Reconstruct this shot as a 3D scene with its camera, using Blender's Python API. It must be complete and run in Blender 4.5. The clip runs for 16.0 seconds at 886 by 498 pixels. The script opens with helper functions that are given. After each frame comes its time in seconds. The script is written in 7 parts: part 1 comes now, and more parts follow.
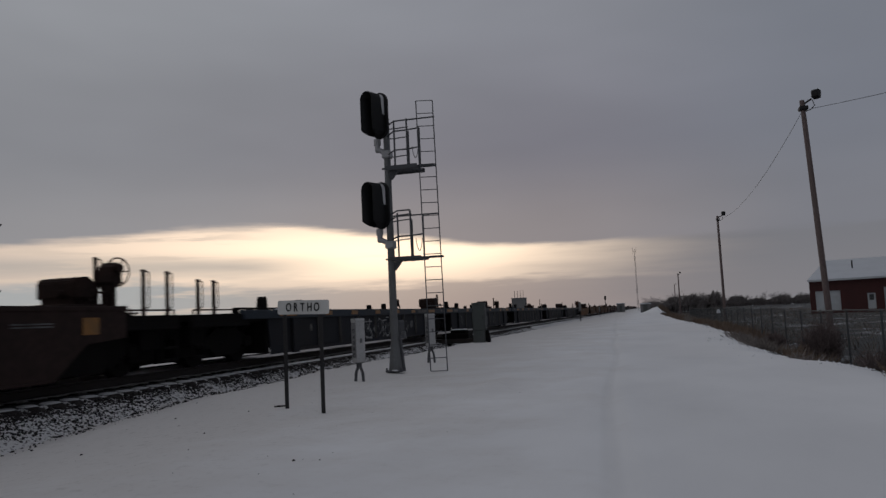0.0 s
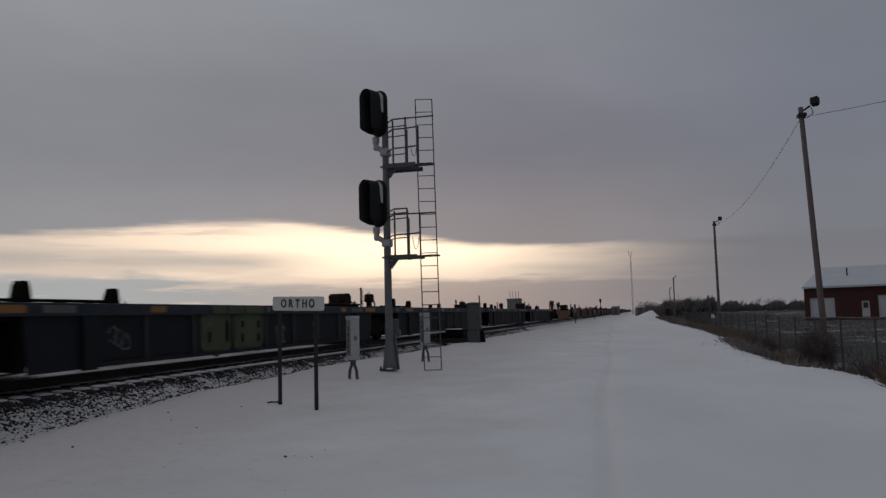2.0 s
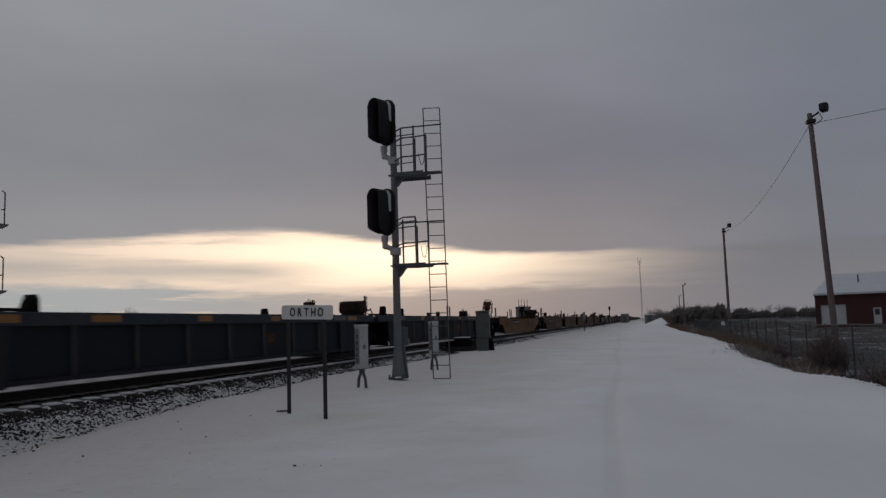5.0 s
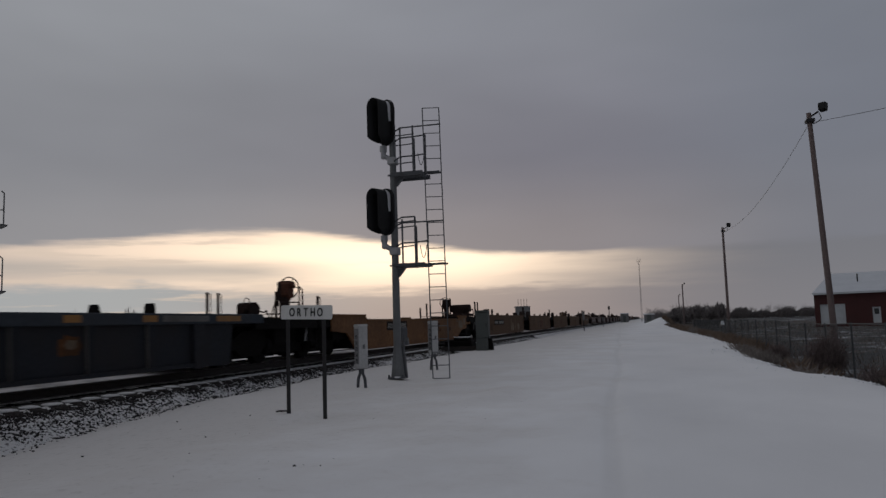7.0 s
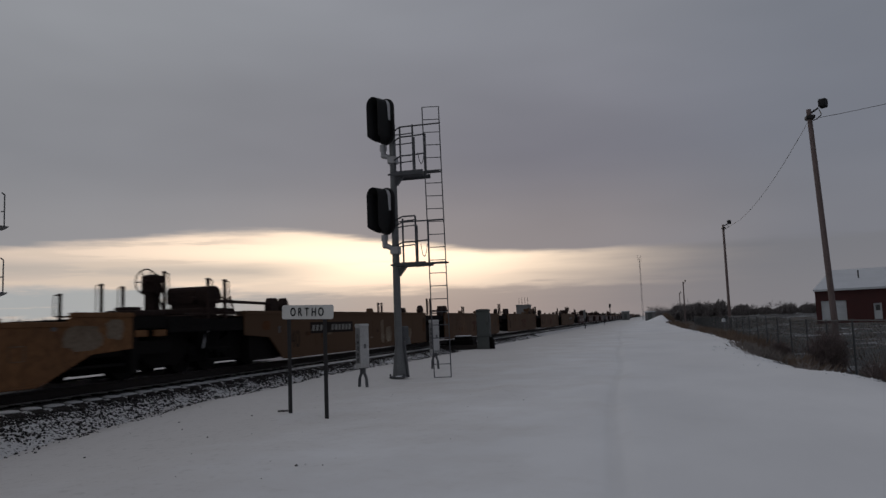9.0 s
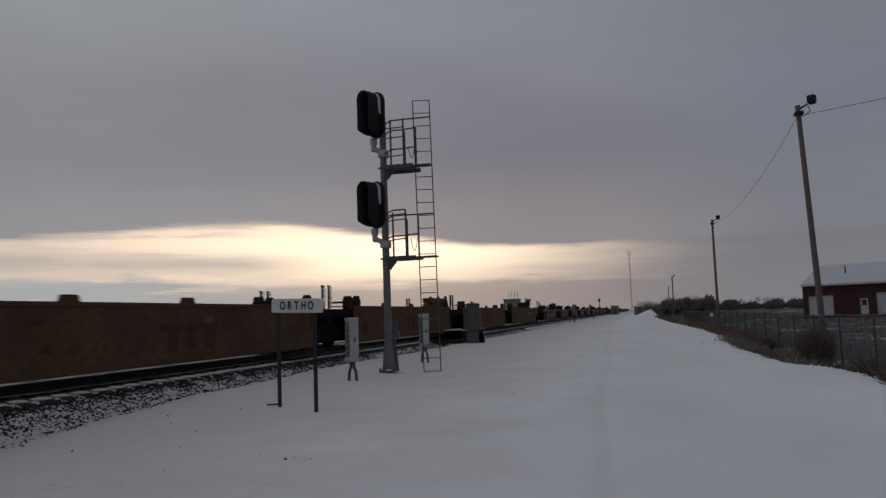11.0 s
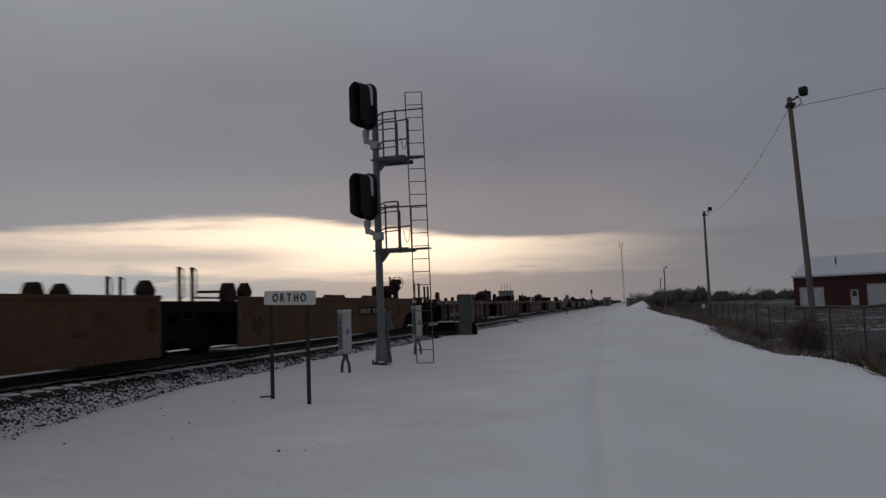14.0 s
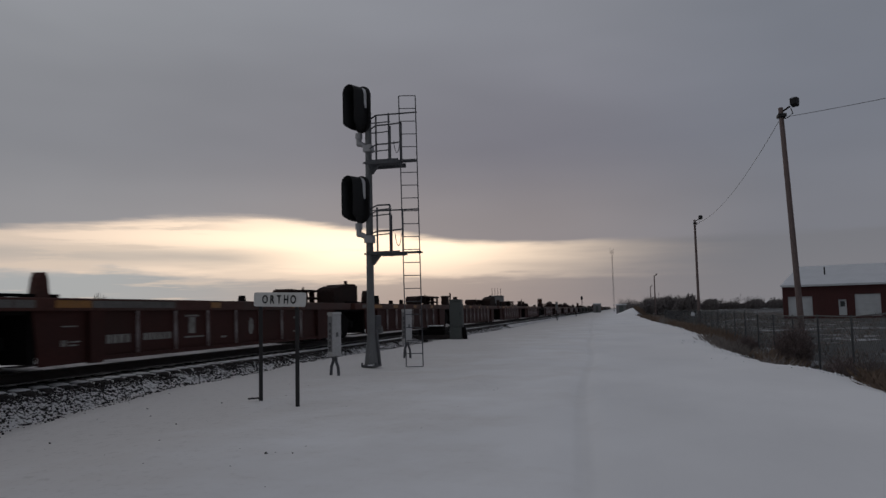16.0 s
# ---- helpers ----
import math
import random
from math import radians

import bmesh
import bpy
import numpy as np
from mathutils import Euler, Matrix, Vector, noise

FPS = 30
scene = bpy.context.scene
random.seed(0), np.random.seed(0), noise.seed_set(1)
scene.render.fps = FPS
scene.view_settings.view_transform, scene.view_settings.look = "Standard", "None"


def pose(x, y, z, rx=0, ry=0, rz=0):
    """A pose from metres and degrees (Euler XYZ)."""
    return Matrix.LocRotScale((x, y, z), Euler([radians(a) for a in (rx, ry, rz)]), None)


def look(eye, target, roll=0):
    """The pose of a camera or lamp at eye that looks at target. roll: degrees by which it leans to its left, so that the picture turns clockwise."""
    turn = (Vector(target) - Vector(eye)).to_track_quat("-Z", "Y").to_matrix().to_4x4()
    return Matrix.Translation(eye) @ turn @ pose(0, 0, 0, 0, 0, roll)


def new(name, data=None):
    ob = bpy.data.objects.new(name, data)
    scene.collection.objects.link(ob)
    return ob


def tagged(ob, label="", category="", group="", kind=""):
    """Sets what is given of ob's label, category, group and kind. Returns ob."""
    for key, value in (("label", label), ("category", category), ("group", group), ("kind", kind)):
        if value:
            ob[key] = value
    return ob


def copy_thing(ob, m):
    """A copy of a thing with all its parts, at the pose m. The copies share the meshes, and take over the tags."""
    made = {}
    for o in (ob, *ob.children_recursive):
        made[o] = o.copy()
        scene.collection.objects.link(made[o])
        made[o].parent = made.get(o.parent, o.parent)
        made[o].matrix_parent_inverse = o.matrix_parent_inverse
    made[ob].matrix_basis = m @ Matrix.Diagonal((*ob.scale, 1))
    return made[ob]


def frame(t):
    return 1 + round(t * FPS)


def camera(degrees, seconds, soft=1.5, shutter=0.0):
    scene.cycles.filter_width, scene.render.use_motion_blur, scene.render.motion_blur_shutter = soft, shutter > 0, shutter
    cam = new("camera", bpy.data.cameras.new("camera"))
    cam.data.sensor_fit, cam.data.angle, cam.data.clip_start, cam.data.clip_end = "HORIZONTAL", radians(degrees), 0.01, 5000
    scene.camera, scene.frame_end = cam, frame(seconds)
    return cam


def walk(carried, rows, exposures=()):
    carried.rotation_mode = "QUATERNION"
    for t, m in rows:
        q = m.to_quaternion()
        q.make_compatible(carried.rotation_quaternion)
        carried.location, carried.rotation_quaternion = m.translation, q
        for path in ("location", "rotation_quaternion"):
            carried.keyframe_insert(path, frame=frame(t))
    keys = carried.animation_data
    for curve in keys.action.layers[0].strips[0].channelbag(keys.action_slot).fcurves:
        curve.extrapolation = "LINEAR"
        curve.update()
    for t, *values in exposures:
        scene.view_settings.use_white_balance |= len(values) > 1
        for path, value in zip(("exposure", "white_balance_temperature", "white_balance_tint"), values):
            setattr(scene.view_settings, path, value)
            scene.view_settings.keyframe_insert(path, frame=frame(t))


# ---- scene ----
cam = camera(61.0, 16.0, soft=1.45, shutter=0.28)
EYE_Z = 1.2
TURNS = [  # seconds, yaw, pitch, roll of the hand-held camera
    (0, 14.92, 5.13, 2.67), (0.5, 14.85, 5.07, 2.79), (1, 15.08, 5.07, 2.52), (1.5, 14.88, 5.08, 1.91),
    (2, 14.54, 5.06, 1.51), (2.5, 14.53, 5.05, 1.75), (3, 14.64, 5.21, 1.83), (3.5, 14.76, 5.31, 2.10),
    (4, 15.07, 5.56, 1.91), (6.5, 15.20, 5.74, 1.62), (7, 15.16, 5.69, 1.77), (7.5, 15.21, 5.67, 1.73),
    (8, 15.28, 5.87, 2.14), (8.5, 15.31, 5.95, 2.04), (9, 15.24, 5.61, 2.12), (9.5, 14.67, 5.30, 2.09),
    (12, 14.43, 4.94, 2.02), (12.5, 14.32, 4.62, 2.20), (13, 13.77, 4.33, 2.27), (13.5, 13.65, 4.39, 2.02),
    (14, 13.92, 4.49, 2.10), (14.5, 13.52, 4.50, 2.21), (15, 13.42, 5.03, 1.93), (15.5, 13.37, 5.10, 1.39),
    (16, 13.18, 4.78, 1.25)]
walk(cam, [(t, pose(0, 0, EYE_Z, 90 + p, r, w)) for t, w, p, r in TURNS])


# ---- sky and light ----
SUN_AZ, SUN_EL = 20.0, 4.5      # degrees left of the track's way, degrees up


def make_sky():
    world = bpy.data.worlds.new("overcast_evening")
    scene.world = world
    world.use_nodes = True
    nt = world.node_tree
    nt.nodes.clear()
    N, Lk = nt.nodes.new, nt.links.new

    def val(v):
        n = N("ShaderNodeValue")
        n.outputs[0].default_value = v
        return n.outputs[0]

    def mth(op, a, b=None, c=None, clamp=False):
        n = N("ShaderNodeMath")
        n.operation, n.use_clamp = op, clamp
        for i, v in enumerate((a, b, c)):
            if v is None:
                continue
            if isinstance(v, (int, float)):
                n.inputs[i].default_value = v
            else:
                Lk(v, n.inputs[i])
        return n.outputs[0]

    def smooth(v, lo, hi):
        n = N("ShaderNodeMapRange")
        n.interpolation_type = "SMOOTHSTEP"
        n.inputs[1].default_value, n.inputs[2].default_value = lo, hi
        Lk(v, n.inputs[0])
        return n.outputs[0]

    def mix(f, a, b):
        n = N("ShaderNodeMix")
        n.data_type = "RGBA"
        for i, v in ((0, f), (6, a), (7, b)):
            if isinstance(v, tuple):
                n.inputs[i].default_value = (*v, 1)
            elif isinstance(v, (int, float)):
                n.inputs[i].default_value = v
            else:
                Lk(v, n.inputs[i])
        return n.outputs[2]

    co = N("ShaderNodeTexCoord").outputs["Generated"]
    sep = N("ShaderNodeSeparateXYZ")
    Lk(co, sep.inputs[0])
    x, y, z = sep.outputs
    az = mth("MULTIPLY", mth("ARCTAN2", mth("MULTIPLY", x, -1), y), 180 / math.pi)
    el = mth("MULTIPLY", mth("ARCSINE", z), 180 / math.pi)

    def noise_at(sx, sy, scale, detail, seed):
        comb = N("ShaderNodeCombineXYZ")
        Lk(mth("MULTIPLY", az, sx), comb.inputs[0])
        Lk(mth("MULTIPLY", el, sy), comb.inputs[1])
        comb.inputs[2].default_value = seed
        n = N("ShaderNodeTexNoise")
        n.inputs["Scale"].default_value, n.inputs["Detail"].default_value = scale, detail
        n.inputs["Roughness"].default_value = 0.55
        Lk(comb.outputs[0], n.inputs["Vector"])
        return n.outputs[0]

    broad = noise_at(0.03, 0.10, 1.0, 3, 3.0)
    wisps = noise_at(0.05, 0.55, 1.0, 4, 7.0)
    fine = noise_at(0.16, 1.5, 1.0, 4, 11.0)
    # lower edge of the cloud deck, highest left of the mast, ragged
    lift = mth("MULTIPLY", mth("EXPONENT", mth("MULTIPLY", mth("POWER", mth("DIVIDE", mth("SUBTRACT", az, 28.0), mth("ADD", 10.0, mth("MULTIPLY", smooth(az, 26.0, 30.0), 5.0))), 2), -1)), 1.7)
    base = mth("SUBTRACT", 5.38, mth("MULTIPLY", smooth(az, 19.0, 6.0), 0.55))
    edge = mth("ADD", mth("ADD", lift, base), mth("MULTIPLY", mth("SUBTRACT", fine, 0.5), 0.9))
    over = mth("SUBTRACT", el, edge)
    deck = smooth(over, -0.20, 0.50)
    # grey deck: paler high up and towards the west, darker in the middle
    deck_col = mix(smooth(el, 6.0, 13.0), (0.262, 0.241, 0.254), (0.183, 0.182, 0.215))
    deck_col = mix(smooth(el, 11.0, 25.0), deck_col, (0.240, 0.249, 0.282))
    deck_col = mix(smooth(el, 27.0, 75.0), deck_col, (0.375, 0.366, 0.390))
    west = smooth(az, 5.0, 45.0)
    deck_col = mix(mth("MULTIPLY", west, 0.50), deck_col, (0.296, 0.307, 0.322))
    east = smooth(az, 6.0, -14.0)
    deck_col = mix(mth("MULTIPLY", east, 0.75), deck_col, (0.163, 0.178, 0.212))
    vary = mth("ADD", 0.80, mth("MULTIPLY", broad, 0.40))
    deck_col_n = N("ShaderNodeVectorMath")
    deck_col_n.operation = "SCALE"
    Lk(deck_col, deck_col_n.inputs[0])
    Lk(vary, deck_col_n.inputs["Scale"])
    # clear strip below the deck
    d_az = mth("DIVIDE", mth("SUBTRACT", az, SUN_AZ - 1.0), 20.0)
    d_el = mth("DIVIDE", mth("SUBTRACT", el, SUN_EL + 0.7), 2.5)
    glow = mth("EXPONENT", mth("MULTIPLY", mth("ADD", mth("POWER", d_az, 2), mth("POWER", d_el, 2)), -0.9))
    side = mth("EXPONENT", mth("MULTIPLY", mth("POWER", mth("DIVIDE", mth("SUBTRACT", az, 30.0), 30.0), 2), -1))
    strip_col = mix(side, (0.222, 0.206, 0.216), (0.62, 0.500, 0.435))
    strip_col = mix(mth("MULTIPLY", glow, 1.0, clamp=True), strip_col, (1.43, 1.12, 0.82))
    # grey streaks in the strip and the haze on the horizon
    streak = mth("MULTIPLY", smooth(wisps, 0.52, 0.70), 0.32)
    strip_col = mix(streak, strip_col, (0.42, 0.38, 0.35))
    smear_el = mth("DIVIDE", mth("SUBTRACT", el, mth("ADD", 4.0, mth("MULTIPLY", az, 0.012))), 0.75)
    smear = mth("MULTIPLY", mth("EXPONENT", mth("MULTIPLY", mth("POWER", smear_el, 2), -1)), smooth(az, 20.0, 31.0))
    smear = mth("MULTIPLY", smear, mth("ADD", 0.35, mth("MULTIPLY", wisps, 0.9)), clamp=True)
    strip_col = mix(smear, strip_col, (0.42, 0.385, 0.355))
    bumps = noise_at(0.22, 0.25, 1.0, 3, 31.0)
    haze_el = mth("SUBTRACT", el, mth("MULTIPLY", smooth(az, 29.0, 38.0), mth("MULTIPLY", bumps, 1.55)))
    haze = smooth(mth("ADD", haze_el, mth("MULTIPLY", mth("SUBTRACT", fine, 0.5), 2.0)), 3.0, 2.15)
    haze_col = mix(smooth(az, 10.0, 40.0), (0.265, 0.232, 0.236), (0.362, 0.382, 0.392))
    haze_amt = mth("ADD", 0.74, mth("MULTIPLY", smooth(az, 18.0, 34.0), 0.21))
    strip_col = mix(mth("MULTIPLY", haze, haze_amt), strip_col, haze_col)
    # ragged peach gaps low in the west
    gaps = mth("MULTIPLY", smooth(noise_at(0.11, 1.3, 1.0, 5, 23.0), 0.50, 0.62), smooth(az, 26.0, 34.0))
    gaps = mth("MULTIPLY", gaps, smooth(el, 0.6, 1.6))
    strip_col = mix(mth("MULTIPLY", gaps, 0.75), strip_col, (0.66, 0.545, 0.45))
    # the strip closes towards the north
    open_sky = smooth(mth("ADD", az, mth("MULTIPLY", mth("SUBTRACT", wisps, 0.5), 14.0)), -9.0, 14.0)
    low_col = mix(smooth(el, 0.0, 5.5), (0.220, 0.210, 0.224), (0.178, 0.175, 0.193))
    low_col = mix(mth("MULTIPLY", east, 0.45), low_col, (0.172, 0.184, 0.210))
    strip_col = mix(open_sky, low_col, strip_col)
    col = mix(deck, strip_col, deck_col_n.outputs[0])
    # what little clear sky shows through the cloud
    sky = N("ShaderNodeTexSky")
    sky.sky_type, sky.sun_disc = "NISHITA", False
    sky.sun_elevation, sky.sun_rotation = radians(SUN_EL), radians(-SUN_AZ)
    bg, bg2, add, out = N("ShaderNodeBackground"), N("ShaderNodeBackground"), N("ShaderNodeAddShader"), N("ShaderNodeOutputWorld")
    Lk(col, bg.inputs[0])
    bg.inputs[1].default_value = 1.0
    Lk(sky.outputs[0], bg2.inputs[0])
    bg2.inputs[1].default_value = 0.001
    Lk(bg.outputs[0], add.inputs[0])
    Lk(bg2.outputs[0], add.inputs[1])
    Lk(add.outputs[0], out.inputs[0])
    lamp = bpy.data.lights.new("sun", "SUN")
    lamp.energy, lamp.angle, lamp.color = 0.12, radians(14), (1.0, 0.86, 0.66)
    sun = new("sun", lamp)
    a, e = radians(SUN_AZ), radians(SUN_EL)
    sun.matrix_world = look((-40 * math.sin(a), 40 * math.cos(a), 40 * math.tan(e)), (0, 0, 0))


make_sky()

# ---- materials ----
MATS = {}


def mat(name, base, rough=0.7, metal=0.0, var=0.25, scale=6.0, dirt=None, dirt_amt=0.4, bump=0.15, obj_rand=0.0, spec=0.4):
    """A surface with broad stains, fine grain and relief; dirt is the colour of the stains."""
    if name in MATS:
        return MATS[name]
    m = bpy.data.materials.new(name)
    m.use_nodes = True
    nt = m.node_tree
    b = nt.nodes["Principled BSDF"]
    b.inputs["Roughness"].default_value, b.inputs["Metallic"].default_value = rough, metal
    b.inputs["Specular IOR Level"].default_value = spec
    tc = nt.nodes.new("ShaderNodeTexCoord").outputs["Object"]

    def nz(s, d):
        n = nt.nodes.new("ShaderNodeTexNoise")
        n.inputs["Scale"].default_value, n.inputs["Detail"].default_value = s, d
        nt.links.new(tc, n.inputs["Vector"])
        return n.outputs[0]

    def ramp(v, lo, hi):
        n = nt.nodes.new("ShaderNodeMapRange")
        n.inputs[1].default_value, n.inputs[2].default_value = lo, hi
        nt.links.new(v, n.inputs[0])
        return n.outputs[0]

    def mix(f, a, c, kind="MIX"):
        n = nt.nodes.new("ShaderNodeMix")
        n.data_type, n.blend_type = "RGBA", kind
        for i, v in ((0, f), (6, a), (7, c)):
            if isinstance(v, tuple):
                n.inputs[i].default_value = (*v, 1)
            elif isinstance(v, (int, float)):
                n.inputs[i].default_value = v
            else:
                nt.links.new(v, n.inputs[i])
        return n.outputs[2]

    grain, broad = nz(scale * 6, 5), nz(scale * 0.35, 4)
    lo = tuple(c * (1 - var) for c in base)
    hi = tuple(min(1, c * (1 + var)) for c in base)
    col = mix(ramp(grain, 0.3, 0.7), lo, hi)
    if dirt:
        f = nt.nodes.new("ShaderNodeMath")
        f.operation = "MULTIPLY"
        nt.links.new(ramp(broad, 0.42, 0.68), f.inputs[0])
        f.inputs[1].default_value = dirt_amt
        col = mix(f.outputs[0], col, dirt)
    if obj_rand:
        oi = nt.nodes.new("ShaderNodeObjectInfo").outputs["Random"]
        col = mix(ramp(oi, -0.2, 1.0), col, tuple(c * (1 - obj_rand) for c in base))
    nt.links.new(col, b.inputs["Base Color"])
    if bump:
        bp = nt.nodes.new("ShaderNodeBump")
        bp.inputs["Strength"].default_value, bp.inputs["Distance"].default_value = bump, 0.02
        nt.links.new(grain, bp.inputs["Height"])
        nt.links.new(bp.outputs[0], b.inputs["Normal"])
    MATS[name] = m
    return m


def blend_mat(name, a, b_col, scale, lo, hi, rough=0.9, bump=0.4, dist=0.03, stretch=(1, 1, 1), third=None):
    """Two colours in patches of noise, with relief."""
    m = bpy.data.materials.new(name)
    m.use_nodes = True
    nt = m.node_tree
    b = nt.nodes["Principled BSDF"]
    b.inputs["Roughness"].default_value = rough
    b.inputs["Specular IOR Level"].default_value = 0.25
    tc = nt.nodes.new("ShaderNodeTexCoord").outputs["Object"]
    mp = nt.nodes.new("ShaderNodeMapping")
    mp.inputs["Scale"].default_value = stretch
    nt.links.new(tc, mp.inputs[0])

    def nz(s, d):
        n = nt.nodes.new("ShaderNodeTexNoise")
        n.inputs["Scale"].default_value, n.inputs["Detail"].default_value = s, d
        nt.links.new(mp.outputs[0], n.inputs["Vector"])
        return n.outputs[0]

    def mixc(f, p, q):
        n = nt.nodes.new("ShaderNodeMix")
        n.data_type = "RGBA"
        for i, v in ((0, f), (6, p), (7, q)):
            if isinstance(v, tuple):
                n.inputs[i].default_value = (*v, 1)
            else:
                nt.links.new(v, n.inputs[i])
        return n.outputs[2]

    def ramp(v, l, h):
        n = nt.nodes.new("ShaderNodeMapRange")
        n.inputs[1].default_value, n.inputs[2].default_value = l, h
        nt.links.new(v, n.inputs[0])
        return n.outputs[0]

    n1, n2 = nz(scale, 6), nz(scale * 12, 4)
    col = mixc(ramp(n1, lo, hi), a, b_col)
    if third:
        col = mixc(ramp(nz(scale * 0.22, 3), 0.45, 0.7), col, third)
    nt.links.new(col, b.inputs["Base Color"])
    bp = nt.nodes.new("ShaderNodeBump")
    bp.inputs["Strength"].default_value, bp.inputs["Distance"].default_value = bump, dist
    nt.links.new(n2, bp.inputs["Height"])
    nt.links.new(bp.outputs[0], b.inputs["Normal"])
    MATS[name] = m
    return m


SNOW = blend_mat("snow", (0.83, 0.84, 0.86), (0.70, 0.715, 0.74), 0.35, 0.40, 0.72, rough=0.85, bump=0.25, dist=0.03, third=(0.77, 0.77, 0.785), stretch=(1, 0.45, 1))


def thin_to_west(m):
    """Snow lies thinner, with grit in it, on the verge beside the track."""
    nt = m.node_tree
    b = nt.nodes["Principled BSDF"]
    src = b.inputs["Base Color"].links[0].from_socket
    tc = nt.nodes.new("ShaderNodeTexCoord")
    sx = nt.nodes.new("ShaderNodeSeparateXYZ")
    nt.links.new(tc.outputs["Object"], sx.inputs[0])
    n = nt.nodes.new("ShaderNodeTexNoise")
    n.inputs["Scale"].default_value, n.inputs["Detail"].default_value, n.inputs["Roughness"].default_value = 0.55, 8, 0.62
    nt.links.new(tc.outputs["Object"], n.inputs["Vector"])
    add = nt.nodes.new("ShaderNodeMath")
    add.operation = "MULTIPLY_ADD"
    nt.links.new(n.outputs[0], add.inputs[0])
    add.inputs[1].default_value = 9.0
    nt.links.new(sx.outputs[0], add.inputs[2])
    r = nt.nodes.new("ShaderNodeMapRange")
    for i, v in ((1, 3.6), (2, -0.6), (3, 0.0), (4, 0.85)):
        r.inputs[i].default_value = v
    nt.links.new(add.outputs[0], r.inputs[0])
    mx = nt.nodes.new("ShaderNodeMix")
    mx.data_type = "RGBA"
    nt.links.new(r.outputs[0], mx.inputs[0])
    nt.links.new(src, mx.inputs[6])
    mx.inputs[7].default_value = (0.625, 0.602, 0.585, 1)
    g = nt.nodes.new("ShaderNodeTexNoise")
    g.inputs["Scale"].default_value, g.inputs["Detail"].default_value, g.inputs["Roughness"].default_value = 9.0, 6, 0.7
    nt.links.new(tc.outputs["Object"], g.inputs["Vector"])
    r2 = nt.nodes.new("ShaderNodeMapRange")
    for i, v in ((1, 0.54), (2, 0.72), (3, 0.0), (4, 0.55)):
        r2.inputs[i].default_value = v
    nt.links.new(g.outputs[0], r2.inputs[0])
    grit = nt.nodes.new("ShaderNodeMath")
    grit.operation = "MULTIPLY"
    nt.links.new(r2.outputs[0], grit.inputs[0])
    nt.links.new(r.outputs[0], grit.inputs[1])
    mx2 = nt.nodes.new("ShaderNodeMix")
    mx2.data_type = "RGBA"
    nt.links.new(grit.outputs[0], mx2.inputs[0])
    nt.links.new(mx.outputs[2], mx2.inputs[6])
    mx2.inputs[7].default_value = (0.36, 0.345, 0.33, 1)
    # one half-filled wheel rut along the road, its greyer line put into the colour
    def mth(op, a, c):
        q = nt.nodes.new("ShaderNodeMath")
        q.operation = op
        for i, v in enumerate((a, c)):
            if isinstance(v, (int, float)):
                q.inputs[i].default_value = v
            elif v is not None:
                nt.links.new(v, q.inputs[i])
        return q.outputs[0]

    wob = mth("MULTIPLY", mth("SINE", mth("MULTIPLY", sx.outputs[1], 0.4), None), 0.06)
    path = mth("SUBTRACT", mth("ADD", sx.outputs[0], 0.16), mth("SUBTRACT", wob, mth("MULTIPLY", sx.outputs[1], 0.0335)))
    r3 = nt.nodes.new("ShaderNodeMapRange")
    r3.interpolation_type = "SMOOTHSTEP"
    for i, v in ((1, 0.12), (2, 0.03), (3, 0.0), (4, 0.32)):
        r3.inputs[i].default_value = v
    nt.links.new(mth("ABSOLUTE", path, None), r3.inputs[0])
    mx3 = nt.nodes.new("ShaderNodeMix")
    mx3.data_type = "RGBA"
    nt.links.new(mth("MULTIPLY", r3.outputs[0], n.outputs[0]), mx3.inputs[0])
    nt.links.new(mx2.outputs[2], mx3.inputs[6])
    mx3.inputs[7].default_value = (0.50, 0.50, 0.51, 1)
    nt.links.new(mx3.outputs[2], b.inputs["Base Color"])


def vary_by_piece(m, lo, hi):
    """Each loose piece of a joined mesh takes its own lightness."""
    nt = m.node_tree
    b = nt.nodes["Principled BSDF"]
    src = b.inputs["Base Color"].links[0].from_socket
    geo = nt.nodes.new("ShaderNodeNewGeometry")
    r = nt.nodes.new("ShaderNodeMapRange")
    r.inputs[3].default_value, r.inputs[4].default_value = lo, hi
    nt.links.new(geo.outputs["Random Per Island"], r.inputs[0])
    k = nt.nodes.new("ShaderNodeVectorMath")
    k.operation = "SCALE"
    nt.links.new(src, k.inputs[0])
    nt.links.new(r.outputs[0], k.inputs["Scale"])
    nt.links.new(k.outputs[0], b.inputs["Base Color"])


GROUND_SNOW = blend_mat("ground_snow", (0.83, 0.835, 0.85), (0.71, 0.715, 0.73), 0.35, 0.40, 0.72, rough=0.85, bump=0.3, dist=0.03, third=(0.77, 0.765, 0.77), stretch=(1, 0.45, 1))
thin_to_west(GROUND_SNOW)
SNOW_PATCH = blend_mat("trodden_snow", (0.74, 0.75, 0.78), (0.045, 0.042, 0.04), 3.0, 0.56, 0.64, bump=0.6, dist=0.05)
FIELD = blend_mat("ditch_ground", (0.074, 0.075, 0.075), (0.50, 0.52, 0.55), 0.32, 0.555, 0.65, bump=0.6, dist=0.06, stretch=(0.6, 1, 1))
BEDSNOW = blend_mat("trackbed_snow", (0.52, 0.50, 0.50), (0.22, 0.205, 0.20), 1.6, 0.54, 0.70, bump=0.6, dist=0.04, third=(0.44, 0.42, 0.42))
BALLAST = blend_mat("ballast", (0.10, 0.095, 0.09), (0.055, 0.052, 0.05), 8.0, 0.4, 0.6, bump=1.0, dist=0.05)
